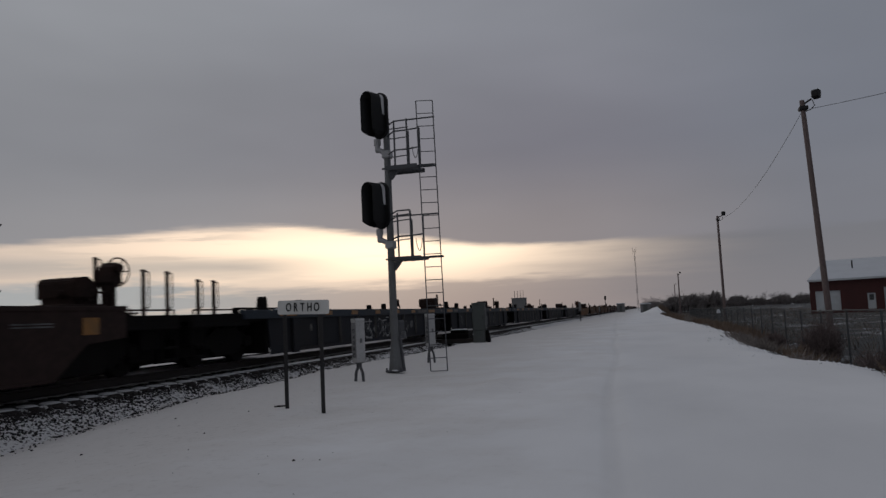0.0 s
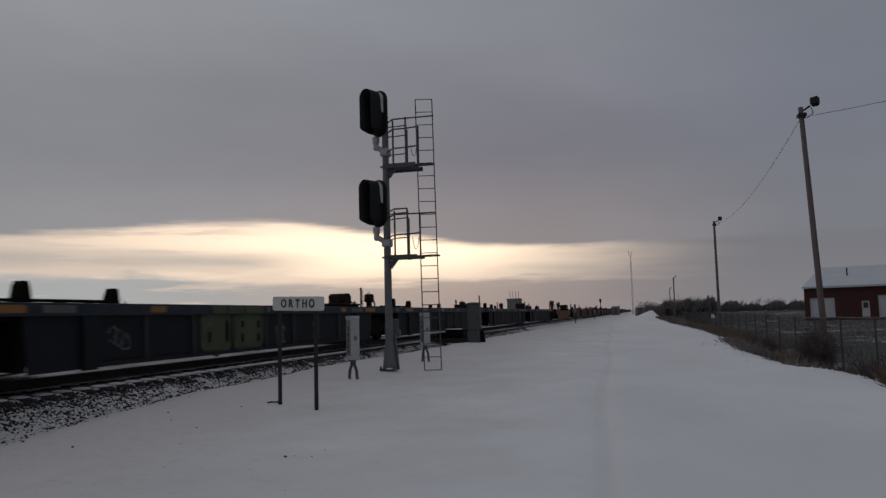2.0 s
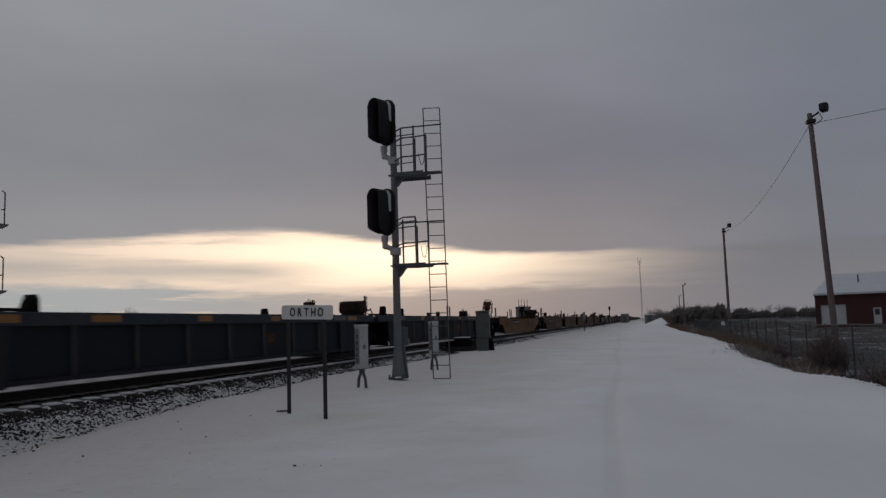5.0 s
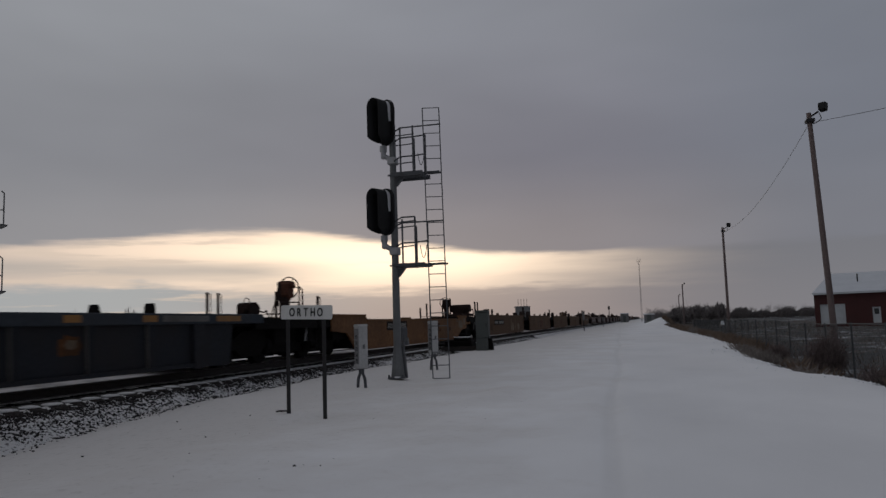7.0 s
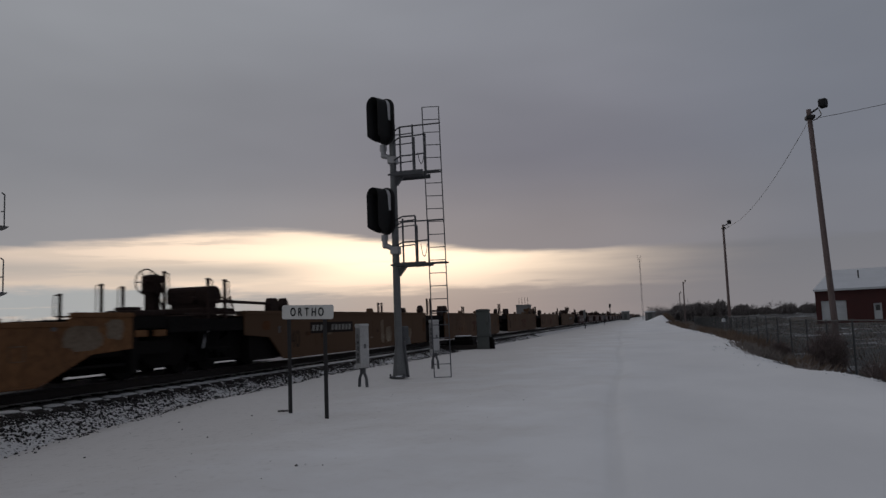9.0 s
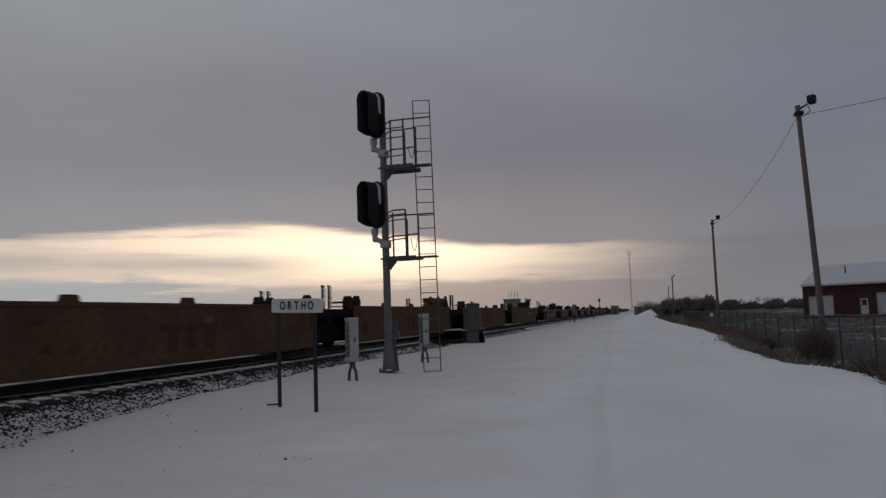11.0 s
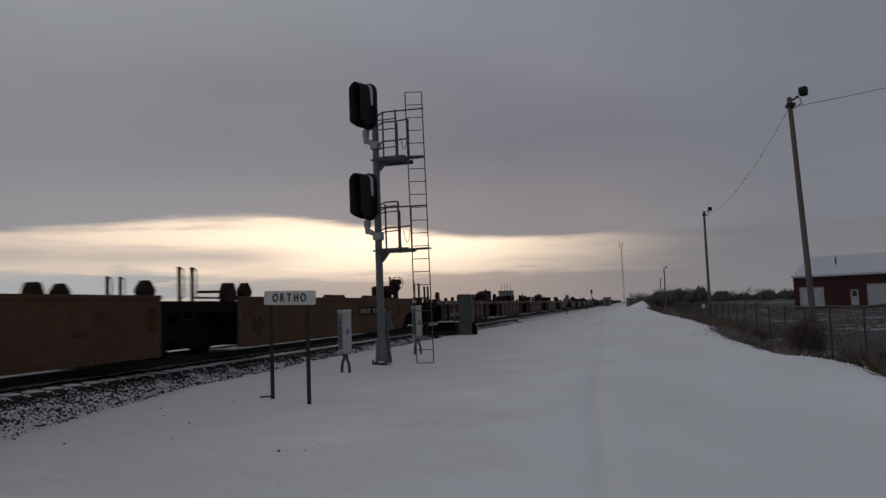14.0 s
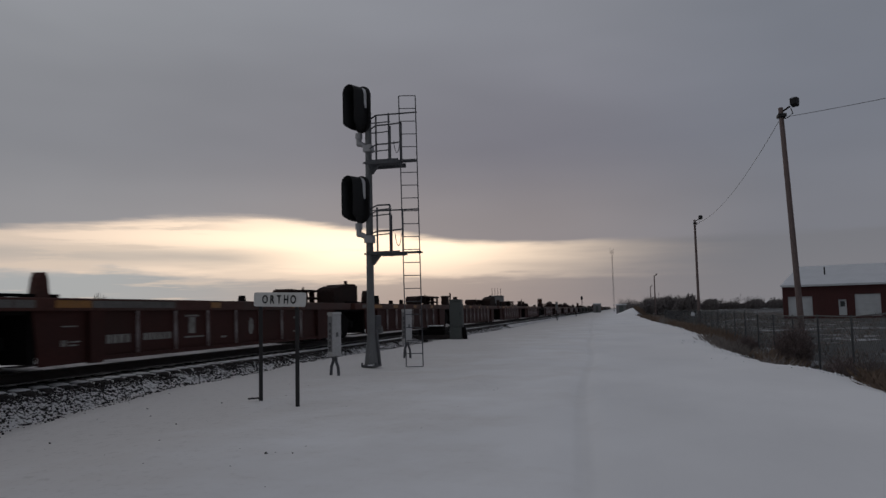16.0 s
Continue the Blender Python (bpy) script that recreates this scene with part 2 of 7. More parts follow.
BALLAST_SNOW = blend_mat("ballast_with_snow", (0.075, 0.07, 0.068), (0.72, 0.715, 0.715), 21.0, 0.36, 0.46, bump=0.5, dist=0.05)
GRITTY_SNOW = blend_mat("gritty_snow", (0.06, 0.055, 0.052), (0.55, 0.54, 0.54), 15.0, 0.40, 0.50, bump=0.5, dist=0.04)
STONE = mat("ballast_stone", (0.058, 0.053, 0.052), 0.95, var=0.5, scale=10, dirt=(0.075, 0.07, 0.066), spec=0.12)
vary_by_piece(STONE, 0.25, 1.5)
TIE = mat("creosoted_tie", (0.028, 0.024, 0.022), 0.95, var=0.4, scale=5, dirt=(0.05, 0.044, 0.040), bump=0.4)
RAIL = mat("rail_steel", (0.018, 0.014, 0.013), 0.75, metal=0.2, var=0.3, scale=8, dirt=(0.020, 0.014, 0.011))
RAILTOP = mat("rail_head_worn", (0.16, 0.155, 0.15), 0.45, metal=0.8, var=0.2, scale=8)
BLUE = mat("faded_blue_paint", (0.0220, 0.0240, 0.0300), 0.65, var=0.25, scale=2.5, dirt=(0.0300, 0.0240, 0.0220), dirt_amt=0.9, obj_rand=0.3, spec=0.10)
BLUETOP = mat("blue_chord_paint", (0.029, 0.037, 0.048), 0.6, var=0.25, scale=2.5, dirt=(0.045, 0.045, 0.047), dirt_amt=0.6, spec=0.12)
RED = mat("oxide_red_paint", (0.050, 0.017, 0.014), 0.65, var=0.25, scale=2.5, dirt=(0.028, 0.018, 0.016), dirt_amt=0.6, obj_rand=0.25, spec=0.12)
REDTOP = mat("red_chord_paint", (0.070, 0.030, 0.024), 0.6, var=0.25, scale=2.5, dirt=(0.07, 0.055, 0.05), dirt_amt=0.6, spec=0.12)
YELLOW = mat("weathered_yellow_paint", (0.150, 0.073, 0.032), 0.7, var=0.36, scale=1.6, dirt=(0.060, 0.033, 0.021), dirt_amt=0.7, obj_rand=0.2, spec=0.12)
TAN = mat("grimy_tan_paint", (0.102, 0.058, 0.0330), 0.75, var=0.40, scale=1.6, dirt=(0.052, 0.0320, 0.0225), dirt_amt=0.75, obj_rand=0.2, spec=0.12)
PALE_RIB = mat("pale_rib_face", (0.46, 0.43, 0.43), 0.85, var=0.4, scale=6, dirt=(0.20, 0.15, 0.14), dirt_amt=0.8, spec=0.1)
BROWN = mat("brown_paint", (0.0310, 0.0188, 0.0165), 0.7, var=0.25, scale=1.6, dirt=(0.016, 0.011, 0.010), dirt_amt=0.6, spec=0.12)
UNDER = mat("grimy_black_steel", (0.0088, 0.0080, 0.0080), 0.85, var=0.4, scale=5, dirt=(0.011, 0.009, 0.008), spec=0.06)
GRIME = mat("rusty_equipment", (0.027, 0.018, 0.016), 0.85, var=0.4, scale=5, dirt=(0.044, 0.024, 0.019), spec=0.10)
STRIPE = mat("yellow_reflector", (0.25, 0.112, 0.022), 0.5, var=0.2, scale=8, dirt=(0.16, 0.085, 0.03), dirt_amt=0.7)
GREYPATCH = mat("grey_primer_and_rib_face", (0.115, 0.110, 0.102), 0.7, var=0.3, scale=5, dirt=(0.06, 0.055, 0.05), dirt_amt=0.8)
LETTER = mat("white_lettering", (0.225, 0.225, 0.21), 0.7, var=0.35, scale=14, dirt=(0.10, 0.09, 0.08), dirt_amt=0.7)
SPRAY_W = mat("white_spray_paint", (0.30, 0.30, 0.30), 0.7, var=0.4, scale=8, dirt=(0.10, 0.10, 0.10), dirt_amt=0.8)
SPRAY_G = mat("green_spray_paint", (0.062, 0.078, 0.036), 0.7, var=0.4, scale=4, dirt=(0.028, 0.032, 0.022), dirt_amt=0.7)
DARKRED = mat("faded_red_mark", (0.082, 0.034, 0.022), 0.75, var=0.35, scale=5, dirt=(0.045, 0.022, 0.015), dirt_amt=0.8, spec=0.1)
RUSTY = mat("rusty_stain", (0.095, 0.042, 0.018), 0.85, var=0.4, scale=5, dirt=(0.04, 0.024, 0.015), dirt_amt=0.9, spec=0.1)
PALEPATCH = mat("pale_worn_paint", (0.165, 0.130, 0.098), 0.85, var=0.35, scale=3, dirt=(0.095, 0.066, 0.044), dirt_amt=0.9, spec=0.1)
BLOTCH = mat("pale_scraped_paint", (0.21, 0.170, 0.128), 0.85, var=0.4, scale=3, dirt=(0.10, 0.070, 0.047), dirt_amt=0.9, spec=0.1)
SPRAY_HAZE = mat("thin_grey_spray", (0.12, 0.123, 0.125), 0.75, var=0.5, scale=8, dirt=(0.03, 0.03, 0.03), dirt_amt=0.9)
FADEDMARK = mat("faded_brown_mark", (0.056, 0.030, 0.019), 0.75, var=0.4, scale=4, dirt=(0.09, 0.048, 0.026), dirt_amt=0.8, spec=0.1)
NUMBERMARK = mat("faded_black_stencil", (0.034, 0.023, 0.016), 0.8, var=0.4, scale=5, dirt=(0.05, 0.031, 0.02), dirt_amt=0.8, spec=0.1)
DARKMARK = mat("dark_stencil", (0.016, 0.012, 0.010), 0.8, var=0.3, scale=6, spec=0.1)
STEELDARK = mat("dull_dark_steel", (0.080, 0.083, 0.090), 0.6, metal=0.2, var=0.2, scale=8, dirt=(0.06, 0.06, 0.065))
GALV = mat("galvanised_steel", (0.150, 0.155, 0.158), 0.55, metal=0.3, var=0.2, scale=8, dirt=(0.11, 0.112, 0.112), dirt_amt=0.6)
ALUM = mat("cast_aluminium", (0.36, 0.36, 0.37), 0.5, metal=0.4, var=0.12, scale=12)
BLACK = mat("black_signal_paint", (0.006, 0.006, 0.007), 0.65, var=0.3, scale=8)
LENS = mat("dark_lens", (0.02, 0.02, 0.02), 0.15, var=0.1, scale=8)
SIGNW = mat("white_sign_face", (0.62, 0.62, 0.60), 0.6, var=0.06, scale=8, dirt=(0.45, 0.44, 0.42), dirt_amt=0.4)
INK = mat("black_letters", (0.015, 0.015, 0.015), 0.6, var=0.1)
POSTS = mat("dark_steel_post", (0.020, 0.019, 0.020), 0.7, var=0.3, scale=8)
PEDESTAL = mat("white_pedestal_paint", (0.40, 0.40, 0.40), 0.6, var=0.15, scale=6, dirt=(0.27, 0.27, 0.26), dirt_amt=0.6)
FACEGREY = mat("grey_face_panel", (0.17, 0.17, 0.175), 0.6, var=0.15, scale=6)
CABINET = mat("grey_green_cabinet", (0.066, 0.074, 0.071), 0.6, var=0.15, scale=4, dirt=(0.085, 0.09, 0.086))
HUTGREY = mat("dull_grey_hut_wall", (0.150, 0.150, 0.152), 0.7, var=0.12, scale=2, dirt=(0.11, 0.11, 0.11))
WOOD = mat("weathered_pole_wood", (0.165, 0.126, 0.120), 0.9, var=0.25, scale=4, dirt=(0.12, 0.092, 0.082), bump=0.4)
BRICKRED = mat("red_metal_siding", (0.068, 0.019, 0.018), 0.7, var=0.2, scale=2, dirt=(0.042, 0.016, 0.015))
FENCE = mat("dull_fence_steel", (0.070, 0.075, 0.079), 0.65, metal=0.1, var=0.25, scale=8)
DOORW = mat("grey_white_door", (0.50, 0.53, 0.55), 0.6, var=0.08, scale=3, dirt=(0.34, 0.36, 0.38))
WHITEM = mat("white_metal", (0.55, 0.57, 0.60), 0.6, var=0.1, scale=3, dirt=(0.42, 0.43, 0.45))
# bark and twigs lightened: the haze of distance is put into their colour
BARK = mat("bare_bark", (0.125, 0.112, 0.108), 0.95, var=0.35, scale=3)
TWIG = mat("bare_twigs", (0.165, 0.150, 0.146), 0.95, var=0.35, scale=3)
ROOFSNOW = mat("thin_snow_on_roof", (0.58, 0.60, 0.63), 0.8, var=0.08, scale=1.5, dirt=(0.48, 0.50, 0.53))
GRASS = mat("dead_grass", (0.160, 0.118, 0.088), 0.95, var=0.4, scale=3, dirt=(0.100, 0.068, 0.054))
BUSH = mat("bare_bush_twigs", (0.150, 0.118, 0.112), 0.95, var=0.4, scale=3)
WEED = mat("dead_weeds", (0.200, 0.176, 0.160), 0.95, var=0.4, scale=3)
GLASS = mat("window_glass", (0.03, 0.035, 0.04), 0.1, var=0.1)
FOOTGREY = mat("mottled_pale_grey", (0.20, 0.195, 0.19), 0.85, var=0.45, scale=3, dirt=(0.07, 0.065, 0.06), dirt_amt=0.9)
CRUST = mat("snow_crust_grey", (0.60, 0.60, 0.61), 0.8, var=0.1, scale=10)
WIRE = mat("wire", (0.02, 0.02, 0.02), 0.6, var=0.1)


# ---- mesh tools ----
def part(name, bm, material, parent=None, label=""):
    me = bpy.data.meshes.new(name)
    bmesh.ops.recalc_face_normals(bm, faces=bm.faces[:])
    bm.to_mesh(me)
    bm.free()
    for m in (material if isinstance(material, (list, tuple)) else (material,)):
        me.materials.append(m)
    ob = new(name, me)
    if parent is not None:
        ob.parent = parent
    return tagged(ob, label) if label else ob


def thing(name, label, category, m=None, group="", kind=""):
    ob = new(name)
    ob.empty_display_size = 0.2
    if m is not None:
        ob.matrix_world = m
    return tagged(ob, label, category, group, kind)


def box(bm, x0, x1, y0, y1, z0, z1, bevel=0.0, mi=0):
    m = Matrix.Translation(((x0 + x1) / 2, (y0 + y1) / 2, (z0 + z1) / 2)) @ Matrix.Diagonal((x1 - x0, y1 - y0, z1 - z0, 1))
    r = bmesh.ops.create_cube(bm, size=1, matrix=m)
    fs = {f for v in r["verts"] for f in v.link_faces}
    if mi:
        for f in fs:
            f.material_index = mi
    if bevel:
        es = {e for v in r["verts"] for e in v.link_edges}
        bmesh.ops.bevel(bm, geom=list(es), offset=bevel, segments=1, affect="EDGES", profile=0.5)
    return r["verts"]


def rod(bm, a, b, r, r2=None, seg=8, cap=True):
    a, b = Vector(a), Vector(b)
    d = b - a
    q = d.to_track_quat("Z", "Y").to_matrix().to_4x4()
    return bmesh.ops.create_cone(bm, cap_ends=cap, segments=seg, radius1=r, radius2=r if r2 is None else r2, depth=d.length,
                                 matrix=Matrix.Translation((a + b) / 2) @ q)["verts"]


def chain(bm, pts, r, seg=6):
    for p, q in zip(pts, pts[1:]):
        rod(bm, p, q, r, seg=seg)


def prism(bm, poly, axis, a, b):
    """Extrudes a polygon of (u, v) along an axis from a to b."""
    def at(u, v, w):
        return {"x": (w, u, v), "y": (u, w, v), "z": (u, v, w)}[axis]
    lo = [bm.verts.new(at(u, v, a)) for u, v in poly]
    hi = [bm.verts.new(at(u, v, b)) for u, v in poly]
    n = len(poly)
    fs = [bm.faces.new(lo), bm.faces.new(hi)]
    for i in range(n):
        fs.append(bm.faces.new((lo[i], lo[(i + 1) % n], hi[(i + 1) % n], hi[i])))
    return fs


def ring(bm, centre, normal, radius, thick, seg=20):
    q = Vector(normal).to_track_quat("Z", "Y").to_matrix()
    c = Vector(centre)
    pts = [c + q @ Vector((radius * math.cos(2 * math.pi * i / seg), radius * math.sin(2 * math.pi * i / seg), 0)) for i in range(seg + 1)]
    chain(bm, pts, thick, 5)


def words(name, text, size, material, parent, m, squeeze=1.0, thick=0.004, bold=0.0):
    cu = bpy.data.curves.new(name, "FONT")
    cu.body, cu.size, cu.extrude, cu.offset = text, size, thick, bold
    cu.align_x, cu.align_y = "CENTER", "CENTER"
    tmp = bpy.data.objects.new(name, cu)
    me = bpy.data.meshes.new_from_object(tmp)
    bpy.data.objects.remove(tmp)
    me.materials.clear()
    me.materials.append(material)
    me.transform(m @ Matrix.Diagonal((squeeze, 1, 1, 1)))
    ob = new(name, me)
    ob.parent = parent
    return ob


# ---- ground ----
TRACK_X, RAIL_Z = -10.26, 0.37


def edge_x(y):
    """Where the road's snow ends and the weedy bank begins."""
    if y > 130:
        return 2.4
    k = max(0, min(1, (19 - y) / 4)) * 0.5 + max(0, min(1, (y - 24) / 8, (70 - y) / 12)) * 0.3 - max(0, min(1, (y - 15.5) / 2.5, (33 - y) / 4)) * 0.42
    return 3.12 + k - 0.010 * max(0, y - 40) + 0.28 * noise.noise((0.0, y * 0.35, 2.0)) + 0.16 * noise.noise((0.0, y * 1.1, 7.0)) + 0.06 * noise.noise((0.0, y * 3.1, 4.0))


def ground_z(x, y):
    """Snow level: road flat, dip beside the near ballast, ditch beyond the road's edge."""
    z = 0.05 * noise.noise((x * 0.22, y * 0.16, 0.3)) + 0.022 * noise.noise((x * 0.8, y * 0.5, 5.1))
    w = min(1, max(0, (-x - 4.2) / 3.6))
    s = -0.26 if y < 6 else (-0.26 + (y - 6) / 6 * 0.26 if y < 12 else (min(0.03, (y - 12) / 6 * 0.03) if y < 20 else max(0, 0.03 - (y - 20) / 6 * 0.03)))
    z += w * s
    if x < -7.3:
        k = min(1, (-7.3 - x) / 1.0)
        z -= 0.150 * k * k * (3 - 2 * k)
        z += (0.045 * noise.noise((x * 2.6, y * 2.2, 3.7)) + 0.03 * noise.noise((x * 6.0, y * 4.0, 1.7))) * k
    # wheel ruts of the road, half filled with snow
    for rx, depth in ((-0.16 - 0.0335 * y + 0.06 * math.sin(y * 0.4), 0.035),):
        if 0 < y < 90:
            z -= (depth + 0.015 * noise.noise((rx, y * 0.7, 4.4))) * (math.exp(-((x - rx) / 0.11) ** 2) - 0.4 * math.exp(-((x - rx - 0.24) / 0.12) ** 2))
    z += 0.06 * math.exp(-((x + 2.5) / 0.35) ** 2 - ((y - 13) / 1.3) ** 2) + 0.02 * noise.noise((x * 2.1, y * 1.1, 6.6)) * max(0, min(1, (-x - 1) / 2))
    z -= 0.085 * math.exp(-((x + 5.3) / 1.3) ** 2 - ((y - 17.3) / 2.6) ** 2)
    z += 0.075 * math.exp(-((x + 4.9) / 0.45) ** 2 - ((y - 9.65) / 0.8) ** 2)
    d = x - edge_x(y)
    if d > -0.5:
        k = min(1, max(0, (d + 0.5) / 3.0))
        z -= 0.75 * k * k * (3 - 2 * k)
        z += 0.10 * noise.noise((x * 0.6, y * 0.6, 9.0)) * min(1, max(0, d))
    # low bank where the road ends far ahead
    z += 1.2 * math.exp(-((x - 2.5) / 2.4) ** 2 - ((y - 128) / 10) ** 2)
    return z


def axis(stops):
    out = []
    for a, b, n in stops:
        out += [a + (b - a) * i / n for i in range(n)]
    return out + [stops[-1][1]]


def make_ground():
    xs = axis([(-4000, -400, 6), (-400, -60, 10), (-60, -16, 11), (-16, 8, 250), (8, 40, 24), (40, 400, 24), (400, 4000, 6)])
    ys = axis([(-400, -20, 8), (-20, 3, 110), (3, 40, 190), (40, 140, 90), (140, 600, 20), (600, 4600, 8)])
    bm = bmesh.new()
    grid = [[bm.verts.new((x, y, ground_z(x, y))) for x in xs] for y in ys]
    for j in range(len(ys) - 1):
        for i in range(len(xs) - 1):
            f = bm.faces.new((grid[j][i], grid[j][i + 1], grid[j + 1][i + 1], grid[j + 1][i]))
            f.smooth = True
            cx, cy = (xs[i] + xs[i + 1]) / 2, (ys[j] + ys[j + 1]) / 2
            if edge_x(cy) + 0.42 < cx < 260 and cy < 470:
                f.material_index = 1
    g = part("ground", bm, (GROUND_SNOW, FIELD))
    tagged(g, "trodden snow over a gravel road with a weedy ditch", "ground", kind="structure")


make_ground()


def make_track():
    root = thing("railway_track", "single railway track on snow-dusted stone ballast", "railway track", kind="structure")
    rnd = random.Random(4)
    # ballast bed
    bm = bmesh.new()
    prof = [(-3.6, -0.55), (-1.75, -0.27), (-0.70, -0.25), (0.70, -0.25), (0.86, -0.215), (1.16, -0.255), (1.29, -0.295), (1.42, -0.360), (2.08, -0.66), (2.6, -0.95)]
    ys = axis([(-60, 0, 20), (0, 60, 150), (60, 200, 60), (200, 3000, 30)])
    rows = []
    for y in ys:
        rows.append([bm.verts.new((TRACK_X + u, y, RAIL_Z + w + (0.03 * noise.noise((u * 3, y * 2.1, 1)) if abs(u) > 1.3 else 0))) for u, w in prof])
    for p, q in zip(rows, rows[1:]):
        for i in range(len(prof) - 1):
            f = bm.faces.new((p[i], p[i + 1], q[i + 1], q[i]))
            f.material_index = {2: 2, 4: 0, 5: 1, 6: 1, 7: 1, 8: 1}.get(i, 0)
    part("ballast_bed", bm, (BALLAST, BALLAST_SNOW, SNOW_PATCH, GRITTY_SNOW), root, "dark crushed stone with snow between")
    bm = bmesh.new()
    prof2 = [(-0.66, -0.20), (-0.60, -0.05), (-0.3, -0.012), (0.0, -0.01), (0.3, -0.012), (0.60, -0.05), (0.66, -0.20)]
    rows = [[bm.verts.new((TRACK_X + u, y, RAIL_Z + w + 0.020 * noise.noise((u * 1.7, y * 0.8, 2.2)) + 0.022 * noise.noise((u * 3.0, y * 2.6, 5.5)))) for u, w in prof2] for y in ys]
    for p, q in zip(rows, rows[1:]):
        for i in range(len(prof2) - 1):
            bm.faces.new((p[i], p[i + 1], q[i + 1], q[i])).smooth = True
    part("snow_between_rails", bm, BEDSNOW, root, "snow lying between the rails")
    # thin pale grey line along the near rail's foot
    bm = bmesh.new()
    rows = [[bm.verts.new((TRACK_X + 0.7525 + u, y, RAIL_Z + w + 0.014 * noise.noise((u, y * 1.9, 8.8)))) for u, w in ((0.050, -0.172), (0.054, -0.160), (0.070, -0.162), (0.074, -0.178))] for y in axis([(-20, 0, 20), (0, 60, 180), (60, 200, 60)])]
    for p, q in zip(rows, rows[1:]):
        for i in range(3):
            bm.faces.new((p[i], p[i + 1], q[i + 1], q[i])).smooth = True
    part("snow_on_rail_foot", bm, FOOTGREY, root, "thin pale grey line along the rail's foot")
    for side in (-1, 1):
        bm = bmesh.new()
        foot = [(-0.07, -0.18), (0.07, -0.18), (0.07, -0.165), (0.012, -0.14), (0.01, -0.05), (0.035, -0.035), (0.035, -0.003), (0.028, 0),
                (-0.028, 0), (-0.035, -0.003), (-0.035, -0.035), (-0.01, -0.05), (-0.012, -0.14), (-0.07, -0.165)]
        fs = prism(bm, [(TRACK_X + side * 0.7525 + u, RAIL_Z + w) for u, w in foot], "y", -80, 3000)
        for f in fs[2:]:
            if abs(f.calc_center_median().z - RAIL_Z) < 0.002:
                f.material_index = 1
        part("rail", bm, (RAIL, RAILTOP), root, "rusty steel rail with a worn head")
    return root


TRACK = make_track()


# ---- train: stack well cars ----
K, SPEED = 0.908, 12.71         # metres per survey unit, metres a second
CARS = []                       # things that roll and the place of each at the start


def wheelset():
    bm = bmesh.new()
    for s in (-1, 1):
        rod(bm, (s * 0.70, 0, 0), (s * 0.83, 0, 0), 0.42, seg=20)
        rod(bm, (s * 0.67, 0, 0), (s * 0.70, 0, 0), 0.45, seg=20)
        rod(bm, (s * 0.83, 0, 0), (s * 0.86, 0, 0), 0.15, seg=10)
        for k in range(3):
            a = 2 * math.pi * k / 3
            rod(bm, (s * 0.84, 0.22 * math.cos(a), 0.22 * math.sin(a)), (s * 0.835, 0.27 * math.cos(a), 0.27 * math.sin(a)), 0.05, seg=6)
    rod(bm, (-0.98, 0, 0), (0.98, 0, 0), 0.075, seg=8)
    me = bpy.data.meshes.new("wheelset")
    bm.to_mesh(me)
    bm.free()
    me.materials.append(UNDER)
    return me


WHEELSET = wheelset()
WHEELS = []


def truck(parent, y):
    """Two side frames, a bolster and two wheelsets that turn."""
    bm = bmesh.new()
    for s in (-1, 1):
        a, b = sorted((s * 0.93, s * 1.07))
        prism(bm, [(y - 1.15, 0.38), (y - 1.15, 0.58), (y - 0.75, 0.62), (y - 0.40, 0.80), (y + 0.40, 0.80), (y + 0.75, 0.62), (y + 1.15, 0.58), (y + 1.15, 0.38),
                   (y + 0.7, 0.40), (y + 0.42, 0.20), (y - 0.42, 0.20), (y - 0.7, 0.40)], "x", a, b)
        for o in (-0.18, 0, 0.18):
            rod(bm, (s * 1.0, y + o, 0.26), (s * 1.0, y + o, 0.52), 0.08, seg=8)
        for o in (-0.89, 0.89):
            box(bm, min(s * 0.95, s * 1.12), max(s * 0.95, s * 1.12), y + o - 0.13, y + o + 0.13, 0.36, 0.56, 0.02)
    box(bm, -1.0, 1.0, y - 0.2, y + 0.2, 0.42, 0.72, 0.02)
    # solid infill box, added to close the view through the truck
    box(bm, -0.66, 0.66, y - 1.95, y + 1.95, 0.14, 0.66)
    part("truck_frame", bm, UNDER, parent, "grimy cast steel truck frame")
    for o in (-0.89, 0.89):
        w = new("wheelset", WHEELSET)
        w.parent = parent
        w.location = (0, y + o, 0.42)
        WHEELS.append(w)


